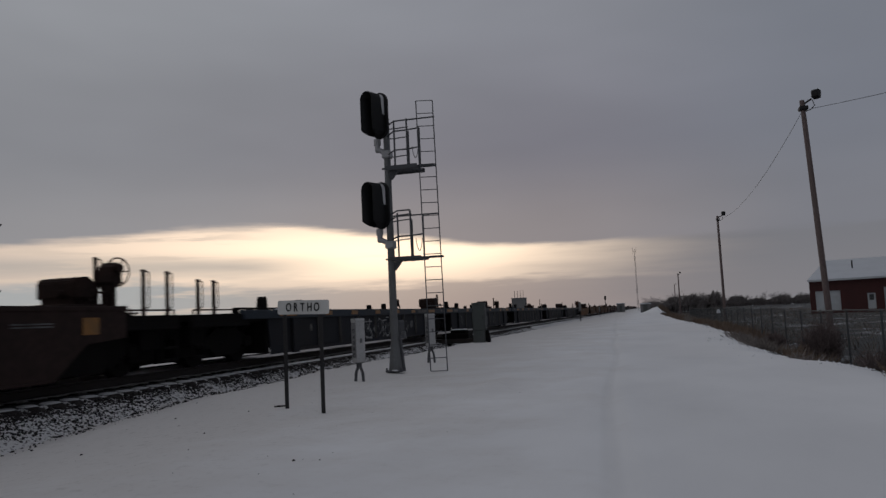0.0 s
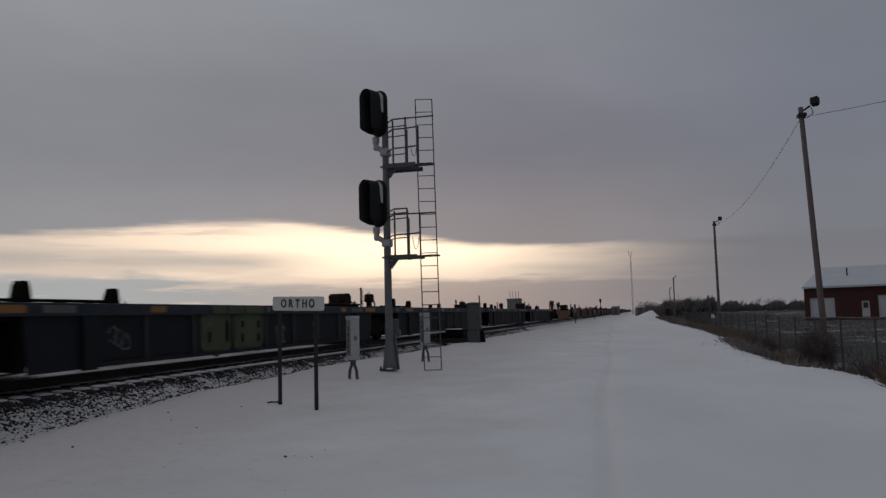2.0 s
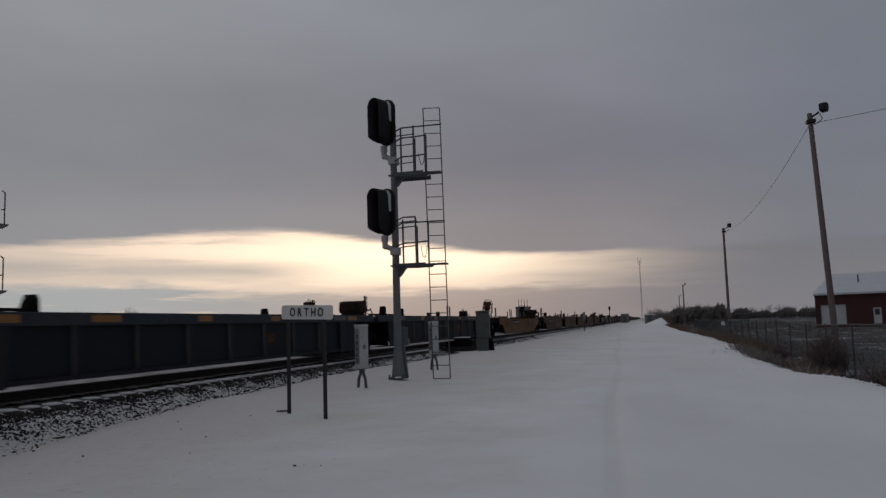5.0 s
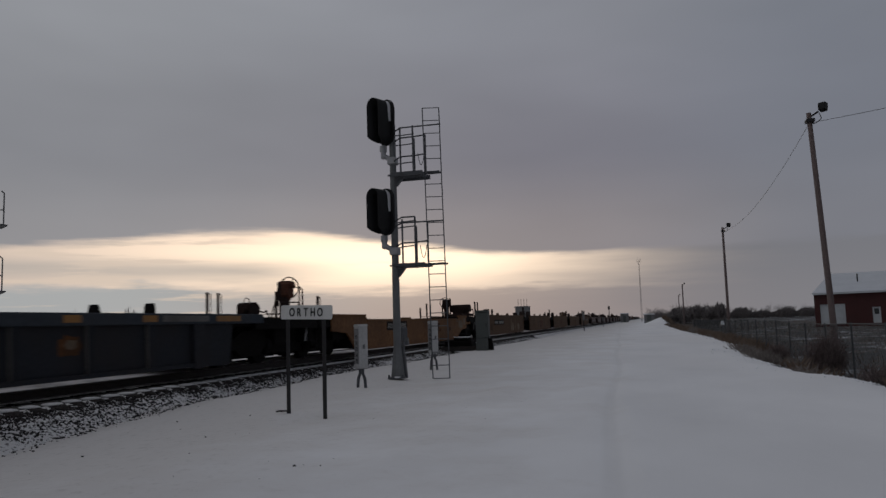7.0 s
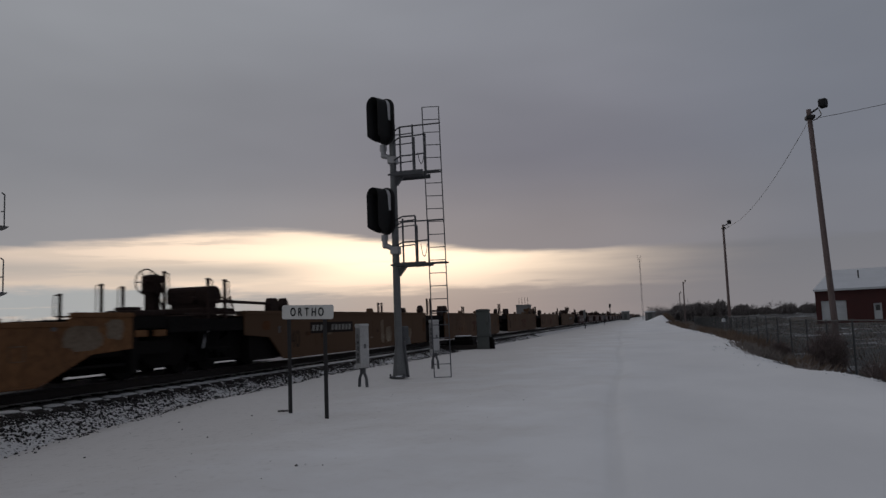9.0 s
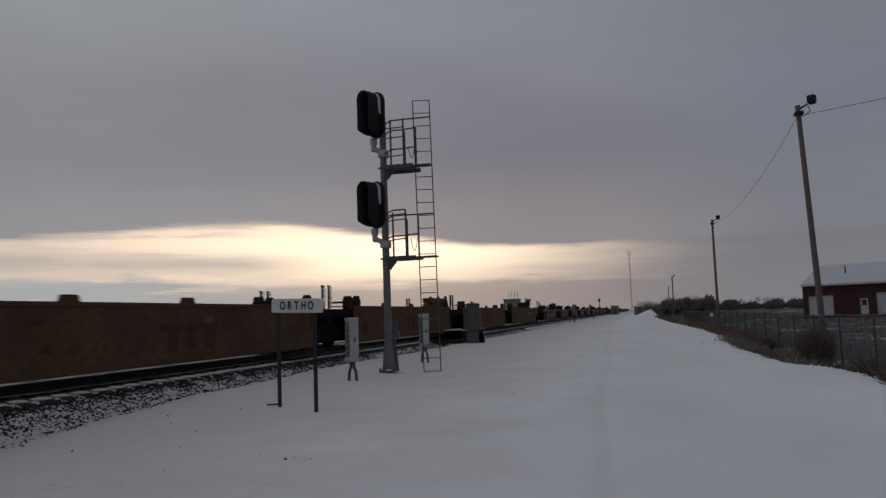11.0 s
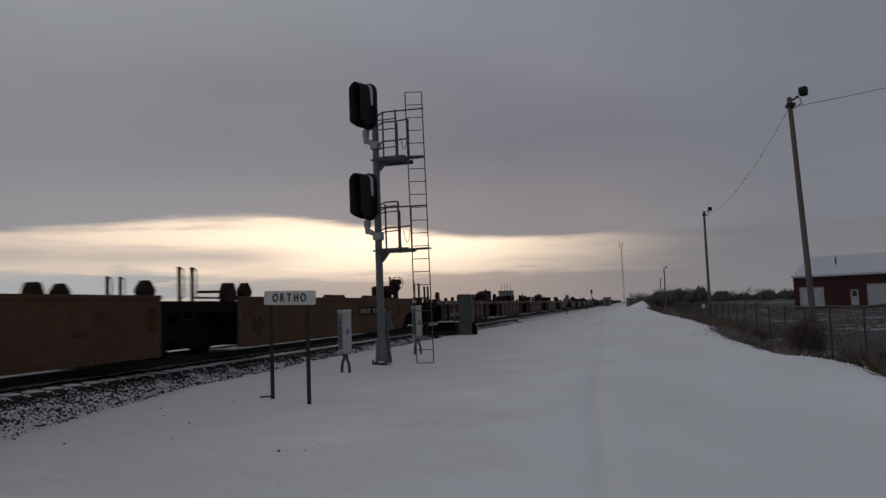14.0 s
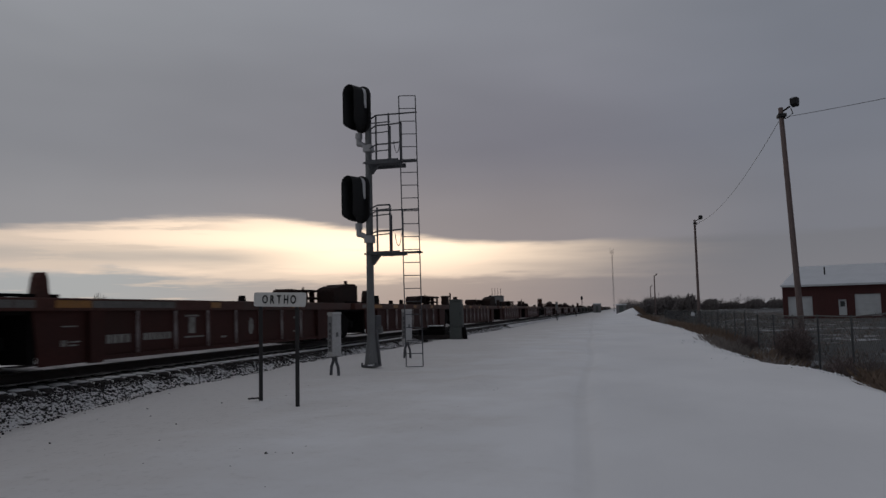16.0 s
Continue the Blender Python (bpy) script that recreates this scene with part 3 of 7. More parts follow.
def brake_wheel(parent, x, y, z, s, paint=None):
    """Spoked wheel on its gear housing; s is the way that the wheel faces along the car."""
    bm = bmesh.new()
    ring(bm, (x, y, z), (0, 1, 0), 0.275, 0.016, 24)
    for k in range(6):
        a = math.pi * k / 3
        rod(bm, (x, y, z), (x + 0.275 * math.cos(a), y, z + 0.275 * math.sin(a)), 0.012, seg=5)
    rod(bm, (x, y - 0.05, z), (x, y + 0.05, z), 0.05, seg=8)
    part("brake_wheel", bm, GRIME, parent, "spoked steel hand brake wheel")
    bm = bmesh.new()
    prism(bm, [(y - s * 0.06, z + 0.12), (y - s * 0.20, z + 0.17), (y - s * 0.32, z + 0.08), (y - s * 0.36, z - 0.20), (y - s * 0.26, z - 0.34), (y - s * 0.06, z - 0.22)], "x", x - 0.16, x + 0.16)
    rod(bm, (x - 0.1, y - s * 0.2, z + 0.05), (x + 0.24, y - s * 0.2, z + 0.05), 0.09, seg=10)
    part("brake_housing", bm, paint or GRIME, parent, "rusty brake gear housing")
    bm = bmesh.new()
    prism(bm, [(y - s * 0.14, z - 0.2), (y - s * 0.32, z - 0.2), (y - s * 0.34, 1.0), (y - s * 0.14, 1.0)], "x", x - 0.09, x + 0.09)
    part("brake_column", bm, GRIME, parent)
    for dx in (-0.22, 0.10):
        bm = bmesh.new()
        rod(bm, (x + dx, y - s * 0.28, z - 0.1), (x + dx, y - s * 0.30, 0.95), 0.035, seg=6)
        rod(bm, (x + dx, y - s * 0.28, z - 0.25), (x + dx, y - s * 0.62, 1.0), 0.02, seg=5)
        part("brake_stand", bm, GRIME, parent)


def grab_post(parent, x, y, h, z0=1.1, side=1):
    """A flat steel post with a bent grab iron on one side of it."""
    bm = bmesh.new()
    box(bm, x - 0.028, x + 0.028, y - 0.034, y + 0.034, z0 - 0.25, z0 + h, 0.006)
    box(bm, x - 0.034, x + 0.034, y - 0.044, y + 0.044, z0 + h - 0.03, z0 + h + 0.012, 0.006)
    post = part("grab_post", bm, GRIME, parent)
    bm = bmesh.new()
    chain(bm, [(x, y + side * 0.03, z0 + h - 0.02), (x, y + side * 0.16, z0 + h - 0.03), (x, y + side * 0.17, z0 + h - 0.07), (x, y + side * 0.17, z0 + 0.20), (x, y + side * 0.15, z0 + 0.15), (x, y + side * 0.03, z0 + 0.13)], 0.012, 5)
    part("grab_iron", bm, GRIME, post)


def machine_box(parent, x, y, length, h, z0=1.02, paint=GRIME, hw=0.32, slope=1):
    """A long chamfered air tank case on a low cradle; slope is the way of its bevelled end."""
    bm = bmesh.new()
    b = length / 2 + 0.06
    big = hw > 0.38
    top, low = z0 + h, z0 + h * (0.52 if big else 0.40)
    prism(bm, [(y - slope * b, low), (y - slope * b, top - h * 0.13), (y - slope * (b - 0.07), top - h * 0.04), (y + slope * (b - 0.22), top), (y + slope * (b - 0.10), top - h * 0.07),
               (y + slope * b, top - h * 0.26), (y + slope * (b - 0.02), low + h * 0.06), (y + slope * (b - 0.10), low)], "x", x - hw, x + hw)
    bmesh.ops.bevel(bm, geom=bm.edges[:], offset=0.022, segments=2, affect="EDGES")
    part("equipment_box", bm, paint, parent, "dark bevelled air tank case")
    bm = bmesh.new()
    e = 0.62 if big else 0.12
    box(bm, x - hw * 0.9, x + hw * 0.9, y - b - e, y + b + e, z0, z0 + h * 0.22, 0.02)
    if big:
        box(bm, x - hw, x + hw, y - b - 0.28, y + b + 0.5, z0 + h * 0.24, z0 + h * 0.40, 0.02)
        rod(bm, (x, y + b + 0.1, z0 + h * 0.42), (x, y + b + 0.42, z0 + h * 0.46), 0.08, seg=8)
    for o in (-b + 0.10, -0.02, b - 0.16):
        box(bm, x - hw * 0.8, x + hw * 0.8, y + o - 0.07, y + o + 0.07, z0 + h * 0.2, low + 0.03)
    part("box_cradle", bm, GRIME, parent, "grimy steel cradle under the case")
    for dx in (-hw * 0.6, hw * 0.6):
        bm = bmesh.new()
        ring(bm, (x + dx, y + slope * (b - 0.02), low + h * 0.10), (1, 0, 0), 0.05, 0.012, 10)
        part("lifting_eye", bm, GRIME, parent)
    bm = bmesh.new()
    rod(bm, (x + hw * 0.4, y - slope * b, z0 + h * 0.62), (x + hw * 0.4, y - slope * (b + 0.17), z0 + h * 0.62), 0.075, seg=10)
    chain(bm, [(x + hw * 0.4, y - slope * (b + 0.13), z0 + h * 0.62), (x + hw * 0.4, y - slope * (b + 0.15), z0 + h * 0.86), (x + hw * 0.4, y - slope * (b + 0.05), z0 + h * 0.88)], 0.014, 5)
    part("drain_valve", bm, GRIME, parent)
    if hw < 0.25:
        bm = bmesh.new()
        chain(bm, [(x, y - slope * (0.10 + 0.17 * math.cos(math.pi * k / 8)), top - 0.05 + 0.17 * math.sin(math.pi * k / 8)) for k in range(-1, 9)], 0.014, 5)
        part("release_handle", bm, GRIME, parent)
    bm = bmesh.new()
    chain(bm, [(x + hw, y + slope * b * 0.9, low + h * 0.16), (x + hw + 0.02, y + slope * (b + 0.16), low + h * 0.10), (x + hw, y + slope * (b + 0.34), low + h * 0.20), (x + hw, y + slope * (b + 0.52), z0 + h * 0.25)], 0.020, 6)
    part("air_pipe", bm, GRIME, parent)


def valve_gear(parent, x, y, z0=1.02):
    """A control valve on a stalk with side arms, a bent handle over it, and its pipe."""
    bm = bmesh.new()
    prism(bm, [(y - 0.10, z0 - 0.05), (y - 0.07, z0 + 0.26), (y + 0.07, z0 + 0.26), (y + 0.12, z0 - 0.05)], "x", x - 0.09, x + 0.09)
    part("valve_stalk", bm, GRIME, parent)
    bm = bmesh.new()
    prism(bm, [(y - 0.20, z0 + 0.24), (y - 0.17, z0 + 0.50), (y - 0.10, z0 + 0.54), (y + 0.13, z0 + 0.54), (y + 0.21, z0 + 0.48), (y + 0.22, z0 + 0.28), (y + 0.14, z0 + 0.22)], "x", x - 0.14, x + 0.14)
    bmesh.ops.bevel(bm, geom=bm.edges[:], offset=0.02, segments=1, affect="EDGES")
    rod(bm, (x, y + 0.2, z0 + 0.44), (x, y + 0.30, z0 + 0.44), 0.05, seg=8)
    rod(bm, (x, y + 0.18, z0 + 0.32), (x, y + 0.29, z0 + 0.30), 0.045, seg=8)
    part("valve_gear", bm, GRIME, parent, "rusty air brake control valve")
    bm = bmesh.new()
    chain(bm, [(x, y - 0.16, z0 + 0.46), (x, y - 0.30, z0 + 0.46), (x, y - 0.36, z0 + 0.40)], 0.022, 6)
    part("valve_arm", bm, GRIME, parent)
    bm = bmesh.new()
    chain(bm, [(x, y + 0.12 * math.cos(math.pi * k / 8), z0 + 0.52 + 0.10 * math.sin(math.pi * k / 8)) for k in range(9)], 0.012, 5)
    part("release_handle", bm, GRIME, parent)
    bm = bmesh.new()
    chain(bm, [(x + 0.05, y + 0.28, z0 + 0.30), (x + 0.05, y + 0.46, z0 + 0.26), (x + 0.05, y + 0.52, z0 + 0.05)], 0.03, 6)
    chain(bm, [(x + 0.3, y - 1.0, z0 + 0.04), (x + 0.3, y + 1.2, z0 + 0.04)], 0.022, 6)
    part("air_pipe", bm, GRIME, parent)


def cone_guide(parent, x, y, h, z0, wide=0.30, top=0.16, lean=0.0, paint=UNDER):
    bm = bmesh.new()
    prism(bm, [(y - wide / 2, z0), (y - top / 2 + lean, z0 + h * 0.8), (y - top / 4 + lean, z0 + h), (y + top / 4 + lean, z0 + h), (y + top / 2 + lean, z0 + h * 0.8), (y + wide / 2, z0)], "x", x - 0.09, x + 0.09)
    part("container_guide", bm, paint, parent)


def block_guide(parent, x, y, w, z1, paint=GRIME, z0=1.15):
    """A stubby guide with a heavy chamfered head."""
    bm = bmesh.new()
    h = z1 - z0
    prism(bm, [(y - w * 0.44, z0), (y - w * 0.5, z0 + h * 0.20), (y - w * 0.46, z0 + h * 0.62), (y - w * 0.24, z1), (y + w * 0.30, z1), (y + w * 0.46, z0 + h * 0.72), (y + w * 0.5, z0 + h * 0.20), (y + w * 0.44, z0)], "x", x - 0.09, x + 0.09)
    bmesh.ops.bevel(bm, geom=bm.edges[:], offset=0.012, segments=1, affect="EDGES")
    part("container_guide", bm, paint, parent)


def hex_guide(parent, x, y, w, z1, paint=GRIME, z0=1.15):
    """A guide that swells in the middle and narrows to its tip."""
    bm = bmesh.new()
    h = z1 - z0
    prism(bm, [(y - w * 0.30, z0), (y - w * 0.5, z0 + h * 0.52), (y - w * 0.42, z0 + h * 0.68), (y - w * 0.14, z1), (y + w * 0.14, z1), (y + w * 0.42, z0 + h * 0.68), (y + w * 0.5, z0 + h * 0.52), (y + w * 0.30, z0)], "x", x - 0.08, x + 0.08)
    bmesh.ops.bevel(bm, geom=bm.edges[:], offset=0.012, segments=1, affect="EDGES")
    part("container_guide", bm, paint, parent)


def end_platform(parent, y, way, gear, posts, ext=1.75, red_gear=False, post_side=1, hose=False):
    """The outer end of a car: draft sill, coupler, walkway, brake gear. way is -1 at the front, 1 at the back.
    gear: wheel's x and distance out, box's x, distance out and length, or None."""
    s = way
    bm = bmesh.new()
    a, b = sorted((y - s * 0.5, y + s * ext))
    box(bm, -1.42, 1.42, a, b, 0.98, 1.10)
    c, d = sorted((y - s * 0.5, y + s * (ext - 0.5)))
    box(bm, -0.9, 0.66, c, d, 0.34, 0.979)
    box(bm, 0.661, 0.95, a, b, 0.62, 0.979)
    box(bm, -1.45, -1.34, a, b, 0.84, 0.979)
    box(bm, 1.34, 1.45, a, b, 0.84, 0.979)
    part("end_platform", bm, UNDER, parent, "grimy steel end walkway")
    bm = bmesh.new()
    a, b = sorted((y + s * (ext - 0.15), y + s * (ext + 0.4)))
    box(bm, -0.16, 0.16, a, b, 0.66, 0.94)
    box(bm, -0.24, 0.24, min(y + s * (ext + 0.2), y + s * (ext + 0.55)), max(y + s * (ext + 0.2), y + s * (ext + 0.55)), 0.58, 1.02, 0.04)
    chain(bm, [(0.4, y + s * (ext - 0.05), 0.62), (0.42, y + s * (ext + 0.15), 0.34), (0.3, y + s * (ext + 0.45), 0.3)], 0.035, 6)
    part("coupler", bm, UNDER, parent, "rusty knuckle coupler with its air hose")
    for x in (-1.40, 1.40):
        bm = bmesh.new()
        for z in (0.25, 0.48):
            box(bm, x - 0.05, x + 0.05, min(y + s * (ext - 0.5), y + s * (ext - 0.05)), max(y + s * (ext - 0.5), y + s * (ext - 0.05)), z - 0.02, z + 0.02)
        rod(bm, (x, y + s * (ext - 0.5), 0.22), (x, y + s * (ext - 0.5), 0.95), 0.022, seg=5)
        rod(bm, (x, y + s * (ext - 0.05), 0.22), (x, y + s * (ext - 0.05), 0.95), 0.022, seg=5)
        part("corner_step", bm, UNDER, parent)
    bm = bmesh.new()
    rod(bm, (-0.9, y + s * 1.0, 0.75), (0.9, y + s * 1.0, 0.75), 0.19, seg=12)
    # wide infill box below the tank, added to close the view under the end
    box(bm, -0.95, 0.95, min(y + s * 0.9, y + s * (ext - 0.1)), max(y + s * 0.9, y + s * (ext - 0.1)), 0.22, 0.62, 0.03)
    box(bm, 0.7, 1.2, min(y + s * 0.9, y + s * 1.5), max(y + s * 0.9, y + s * 1.5), 0.45, 0.9, 0.03)
    part("air_reservoir", bm, UNDER, parent, "dark air tank under the end")
    bm = bmesh.new()
    chain(bm, [(1.38, y + s * 0.1, 1.20), (1.38, y + s * (ext - 0.1), 1.20), (1.38, y + s * (ext - 0.1), 1.0)], 0.018, 5)
    part("hand_rail", bm, GRIME, parent)
    bm = bmesh.new()
    chain(bm, [(-1.3, y - s * 0.2, 1.24), (-1.3, y + s * (ext - 0.1), 1.24)], 0.018, 5)
    part("hand_rail", bm, GRIME, parent)
    if gear:
        wx, wo, bx, bo, bl = gear
        brake_wheel(parent, wx, y + s * wo, 1.90 if red_gear else 1.97, s, DARKRED if red_gear else None)
        machine_box(parent, bx, y + s * bo, bl, 0.58 if red_gear else 0.84, hw=0.2 if red_gear else 0.52 if s < 0 else 0.40, slope=1)
    truck(parent, y - s * 0.1)
    for x, yy, h in posts:
        grab_post(parent, x, y + s * yy, h, side=post_side)
    if hose:
        # pale bent arc low on the near side of the end
        bm = bmesh.new()
        chain(bm, [(1.30, y - 1.42 - 0.24 * math.sin(1.5 * k / 7), 0.86 - 0.40 * (1 - math.cos(1.5 * k / 7))) for k in range(8)], 0.024, 6)
        part("air_hose", bm, ALUM, parent, "pale bent arc at the car's end")


# reflectors and repainted patches along the top chord: start and end from the unit's front
def joint_gear(parent, y, table):
    """Brake gear over the truck between two units: an air tank case, then a tray and a long case, or a long rail table."""
    machine_box(parent, -0.35, y - 1.12, 1.10, 0.66, hw=0.30, slope=-1)
    bm = bmesh.new()
    a, b = (y - 1.0, y + 1.9) if table else (y - 1.05, y + 0.36)
    box(bm, -0.22, 0.32, a, b, 1.60, 1.655, 0.015)
    n = 4 if table else 3
    for k in range(n):
        yy = a + 0.12 + (b - a - 0.24) * k / (n - 1)
        box(bm, -0.16, -0.08, yy - 0.06, yy + 0.06, 1.10, 1.60)
        box(bm, 0.16, 0.24, yy - 0.06, yy + 0.06, 1.10, 1.60)
        if table:
            box(bm, -0.18, 0.28, yy - 0.15, yy + 0.15, 1.655, 1.70, 0.015)
    box(bm, -0.20, 0.30, a + 0.1, b - 0.1, 1.34, 1.42, 0.015)
    part("gear_tray", bm, GRIME, parent, "grimy steel tray on short legs")
    if table:
        bm = bmesh.new()
        box(bm, 0.95, 1.25, y - 0.35, y + 0.25, 1.10, 1.66, 0.03)
        box(bm, 0.92, 1.28, y - 0.38, y + 0.28, 1.62, 1.68, 0.015)
        part("tool_box", bm, GRIME, parent, "grimy steel box")
        grab_post(parent, 1.15, y + 0.95, 0.76)
        valve_gear(parent, 0.0, y - 0.1, 1.17)
    else:
        bm = bmesh.new()
        prism(bm, [(y - 0.42, 1.12), (y - 0.42, 1.62), (y - 0.30, 1.72), (y + 0.20, 1.76), (y + 0.45, 1.84), (y + 1.70, 1.91), (y + 1.92, 1.84), (y + 1.96, 1.12)], "x", 0.36, 0.98)
        bmesh.ops.bevel(bm, geom=bm.edges[:], offset=0.03, segments=2, affect="EDGES")
        part("reservoir_case", bm, GRIME, parent, "long dark sloping reservoir case")
        bm = bmesh.new()
        box(bm, 0.62, 0.72, y + 1.50, y + 1.60, 1.86, 2.02, 0.01)
        part("filler_cap", bm, GRIME, parent)
        bm = bmesh.new()
        chain(bm, [(-0.1, y - 0.50, 1.12), (-0.1, y - 0.50, 1.70), (-0.1, y - 0.42, 1.74)], 0.03, 6)
        part("air_pipe", bm, GRIME, parent)


PLAIN_MARKS = (((2.3, 3.2), (4.7, 5.3), (7.7, 8.2), (10.74, 11.2)), ((0.97, 1.37), (9.43, 9.57)))
BLUE_MARKS = [
    (((1.93, 2.85), (4.72, 5.17), (6.70, 7.20), (8.85, 9.30), (10.95, 11.40), (12.95, 13.42), (15.34, 16.29)), ((13.76, 15.04), (17.31, 17.57))),
    (((0.46, 1.43), (4.38, 4.86), (10.32, 10.70), (13.65, 14.05), (15.76, 16.70)), ((1.76, 2.46), (8.92, 9.05), (14.48, 15.46))),
    (((2.25, 3.20), (4.66, 5.38), (7.70, 8.20), (10.74, 11.20), (13.77, 14.22), (15.55, 16.25)), ((0.97, 1.37), (9.43, 9.57), (14.50, 15.40))),
    (((2.25, 3.20), (4.66, 5.38), (7.70, 8.20), (10.74, 11.20), (13.77, 14.22), (15.55, 16.25)), ((0.97, 1.37), (14.50, 15.40))),
    (((5.21, 5.63), (7.14, 7.55), (9.32, 9.66), (11.45, 11.84), (13.37, 13.79), (15.78, 16.75)), ((2.4, 3.1), (13.95, 15.50)))]
RED_MARKS = (((1.83, 2.67), (6.54, 6.96), (10.73, 11.30)), ((0.34, 0.95), (0.98, 1.40), (2.70, 5.15)))


def rib_unit(name, label, paint, chord, length, pitch, front_end=False, rear_end=False, box_far=False, flat_gear=False, tall_guide=False, marks=None, joint=None, pale_ribs=False):
    """A well with ribbed sides between two articulations at y = 0 and y = length; z = 0 is the rail's head."""
    top = 1.19
    root = thing(name, label, "well car", group="well cars of the train")
    for s in (-1, 1):
        bm = bmesh.new()
        x0, x1 = sorted((s * 1.38, s * 1.41))
        prism(bm, [(1.45, 0.98), (1.6, 0.10), (2.7, 0.11), (2.85, 0.135), (length - 2.85, 0.135), (length - 2.7, 0.11), (length - 1.6, 0.10), (length - 1.45, 0.98)], "x", x0, x1)
        part("side_sheet", bm, paint, root)
        bm = bmesh.new()
        x0, x1 = sorted((s * 1.412, s * 1.48))
        prism(bm, [(2.85, 0.125), (2.85, 0.20), (length - 2.85, 0.20), (length - 2.85, 0.125)], "x", x0, x1)
        part("bottom_chord", bm, paint, root)
        bm = bmesh.new()
        x0, x1 = sorted((s * 1.34, s * 1.50))
        box(bm, x0, x1, 0.22, length - 0.22, 0.98, top, 0.012)
        part("top_chord", bm, chord, root)
        for y in (2.85, length - 2.85):
            bm = bmesh.new()
            x0, x1 = sorted((s * 1.412, s * 1.496))
            prism(bm, [(y - 0.16, 0.09), (y - 0.2, 0.976), (y + 0.2, 0.976), (y + 0.16, 0.09)], "x", x0, x1)
            part("side_post", bm, paint, root)
        n = max(1, round((length - 5.7) / pitch))
        bm = bmesh.new()
        x0, x1 = sorted((s * 1.412, s * 1.484))
        prism(bm, [(-0.045, 0.185), (-0.075, 0.976), (0.075, 0.976), (0.045, 0.185)], "x", x0, x1)
        first = part("rib", bm, (paint, PALE_RIB if pale_ribs else GREYPATCH), root)
        # faces towards -y take a paler colour than the rest of the rib
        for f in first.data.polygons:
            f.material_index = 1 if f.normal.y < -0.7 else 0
        for i in range(1, n):
            y = 2.85 + (length - 5.7) * i / n
            if i == 1:
                first.location = (0, y, 0)
            else:
                r = new("rib", first.data)
                r.parent, r.location = root, (0, y, 0)
    for y in (1.5, length - 1.5):
        bm = bmesh.new()
        box(bm, -1.355, 1.355, y - 0.06, y + 0.10, 0.15, 1.02)
        part("end_bulkhead", bm, UNDER, root)
    for a, b in ((1.61, 2.9), (length - 2.9, length - 1.61)):
        bm = bmesh.new()
        box(bm, -1.29, 1.29, a, b, 0.30, 0.34)
        part("well_floor", bm, UNDER, root)
    for k in range(1, 5):
        y = 2.9 + (length - 5.8) * k / 5
        bm = bmesh.new()
        box(bm, -1.378, 1.378, y - 0.10, y + 0.10, 0.22, 0.32, 0.01)
        part("cross_bearer", bm, UNDER, root)
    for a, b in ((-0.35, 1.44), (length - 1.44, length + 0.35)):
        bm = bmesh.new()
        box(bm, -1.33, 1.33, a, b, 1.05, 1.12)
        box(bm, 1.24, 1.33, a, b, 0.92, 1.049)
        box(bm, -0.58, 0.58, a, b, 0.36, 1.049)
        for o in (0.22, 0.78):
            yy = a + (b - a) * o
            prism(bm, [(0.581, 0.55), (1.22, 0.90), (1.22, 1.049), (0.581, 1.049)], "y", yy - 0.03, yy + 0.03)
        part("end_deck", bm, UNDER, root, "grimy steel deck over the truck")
    bright, dull = marks or PLAIN_MARKS
    for a, b, m in [(*q, STRIPE) for q in bright] + [(*q, GREYPATCH) for q in dull]:
        bm = bmesh.new()
        box(bm, 1.495, 1.505, a, min(b, length - 0.3), 1.03, 1.15)
        part("reflector" if m is STRIPE else "repaint_patch", bm, m, root)
    if joint is not None:
        block_guide(root, 1.12, 2.42, 0.50, 1.67)
        cone_guide(root, 1.12, 3.62, 0.34, top - 0.02, 0.40, 0.14, 0.03)
    else:
        cone_guide(root, 1.12, 1.72 if not tall_guide else 1.9, 0.36 if not tall_guide else 0.44, top - 0.02, 0.30, 0.18, 0.0, REDTOP if tall_guide else UNDER)
    if not tall_guide and joint is None:
        cone_guide(root, 1.12, 3.75, 0.30, top - 0.02, 0.28, 0.14, 0.04)
    cone_guide(root, -1.12, length - 2.75, 0.30, top - 0.02, 0.28, 0.13, -0.03)
    cone_guide(root, -1.12, length - 0.9, 0.36, top - 0.02, 0.22, 0.17, 0.0)
    bm = bmesh.new()
    box(bm, 1.06, 1.18, 0.4, 2.3 if tall_guide else 3.7, top + 0.02, top + 0.07, 0.01)
    for y in (0.45, 1.1, 1.6, 2.2) if tall_guide else (0.45, 1.1, 2.5, 3.2):
        box(bm, 1.08, 1.16, y - 0.08, y + 0.08, top - 0.14, top + 0.05)
    part("guide_bar", bm, UNDER, root)
    bm = bmesh.new()
    box(bm, -1.18, -1.06, length - 2.6, length - 0.5, top + 0.05, top + 0.10, 0.01)
    for y in (length - 2.6, length - 1.6):
        box(bm, -1.16, -1.08, y - 0.08, y + 0.08, top - 0.14, top + 0.05)
    part("guide_bar", bm, UNDER, root)
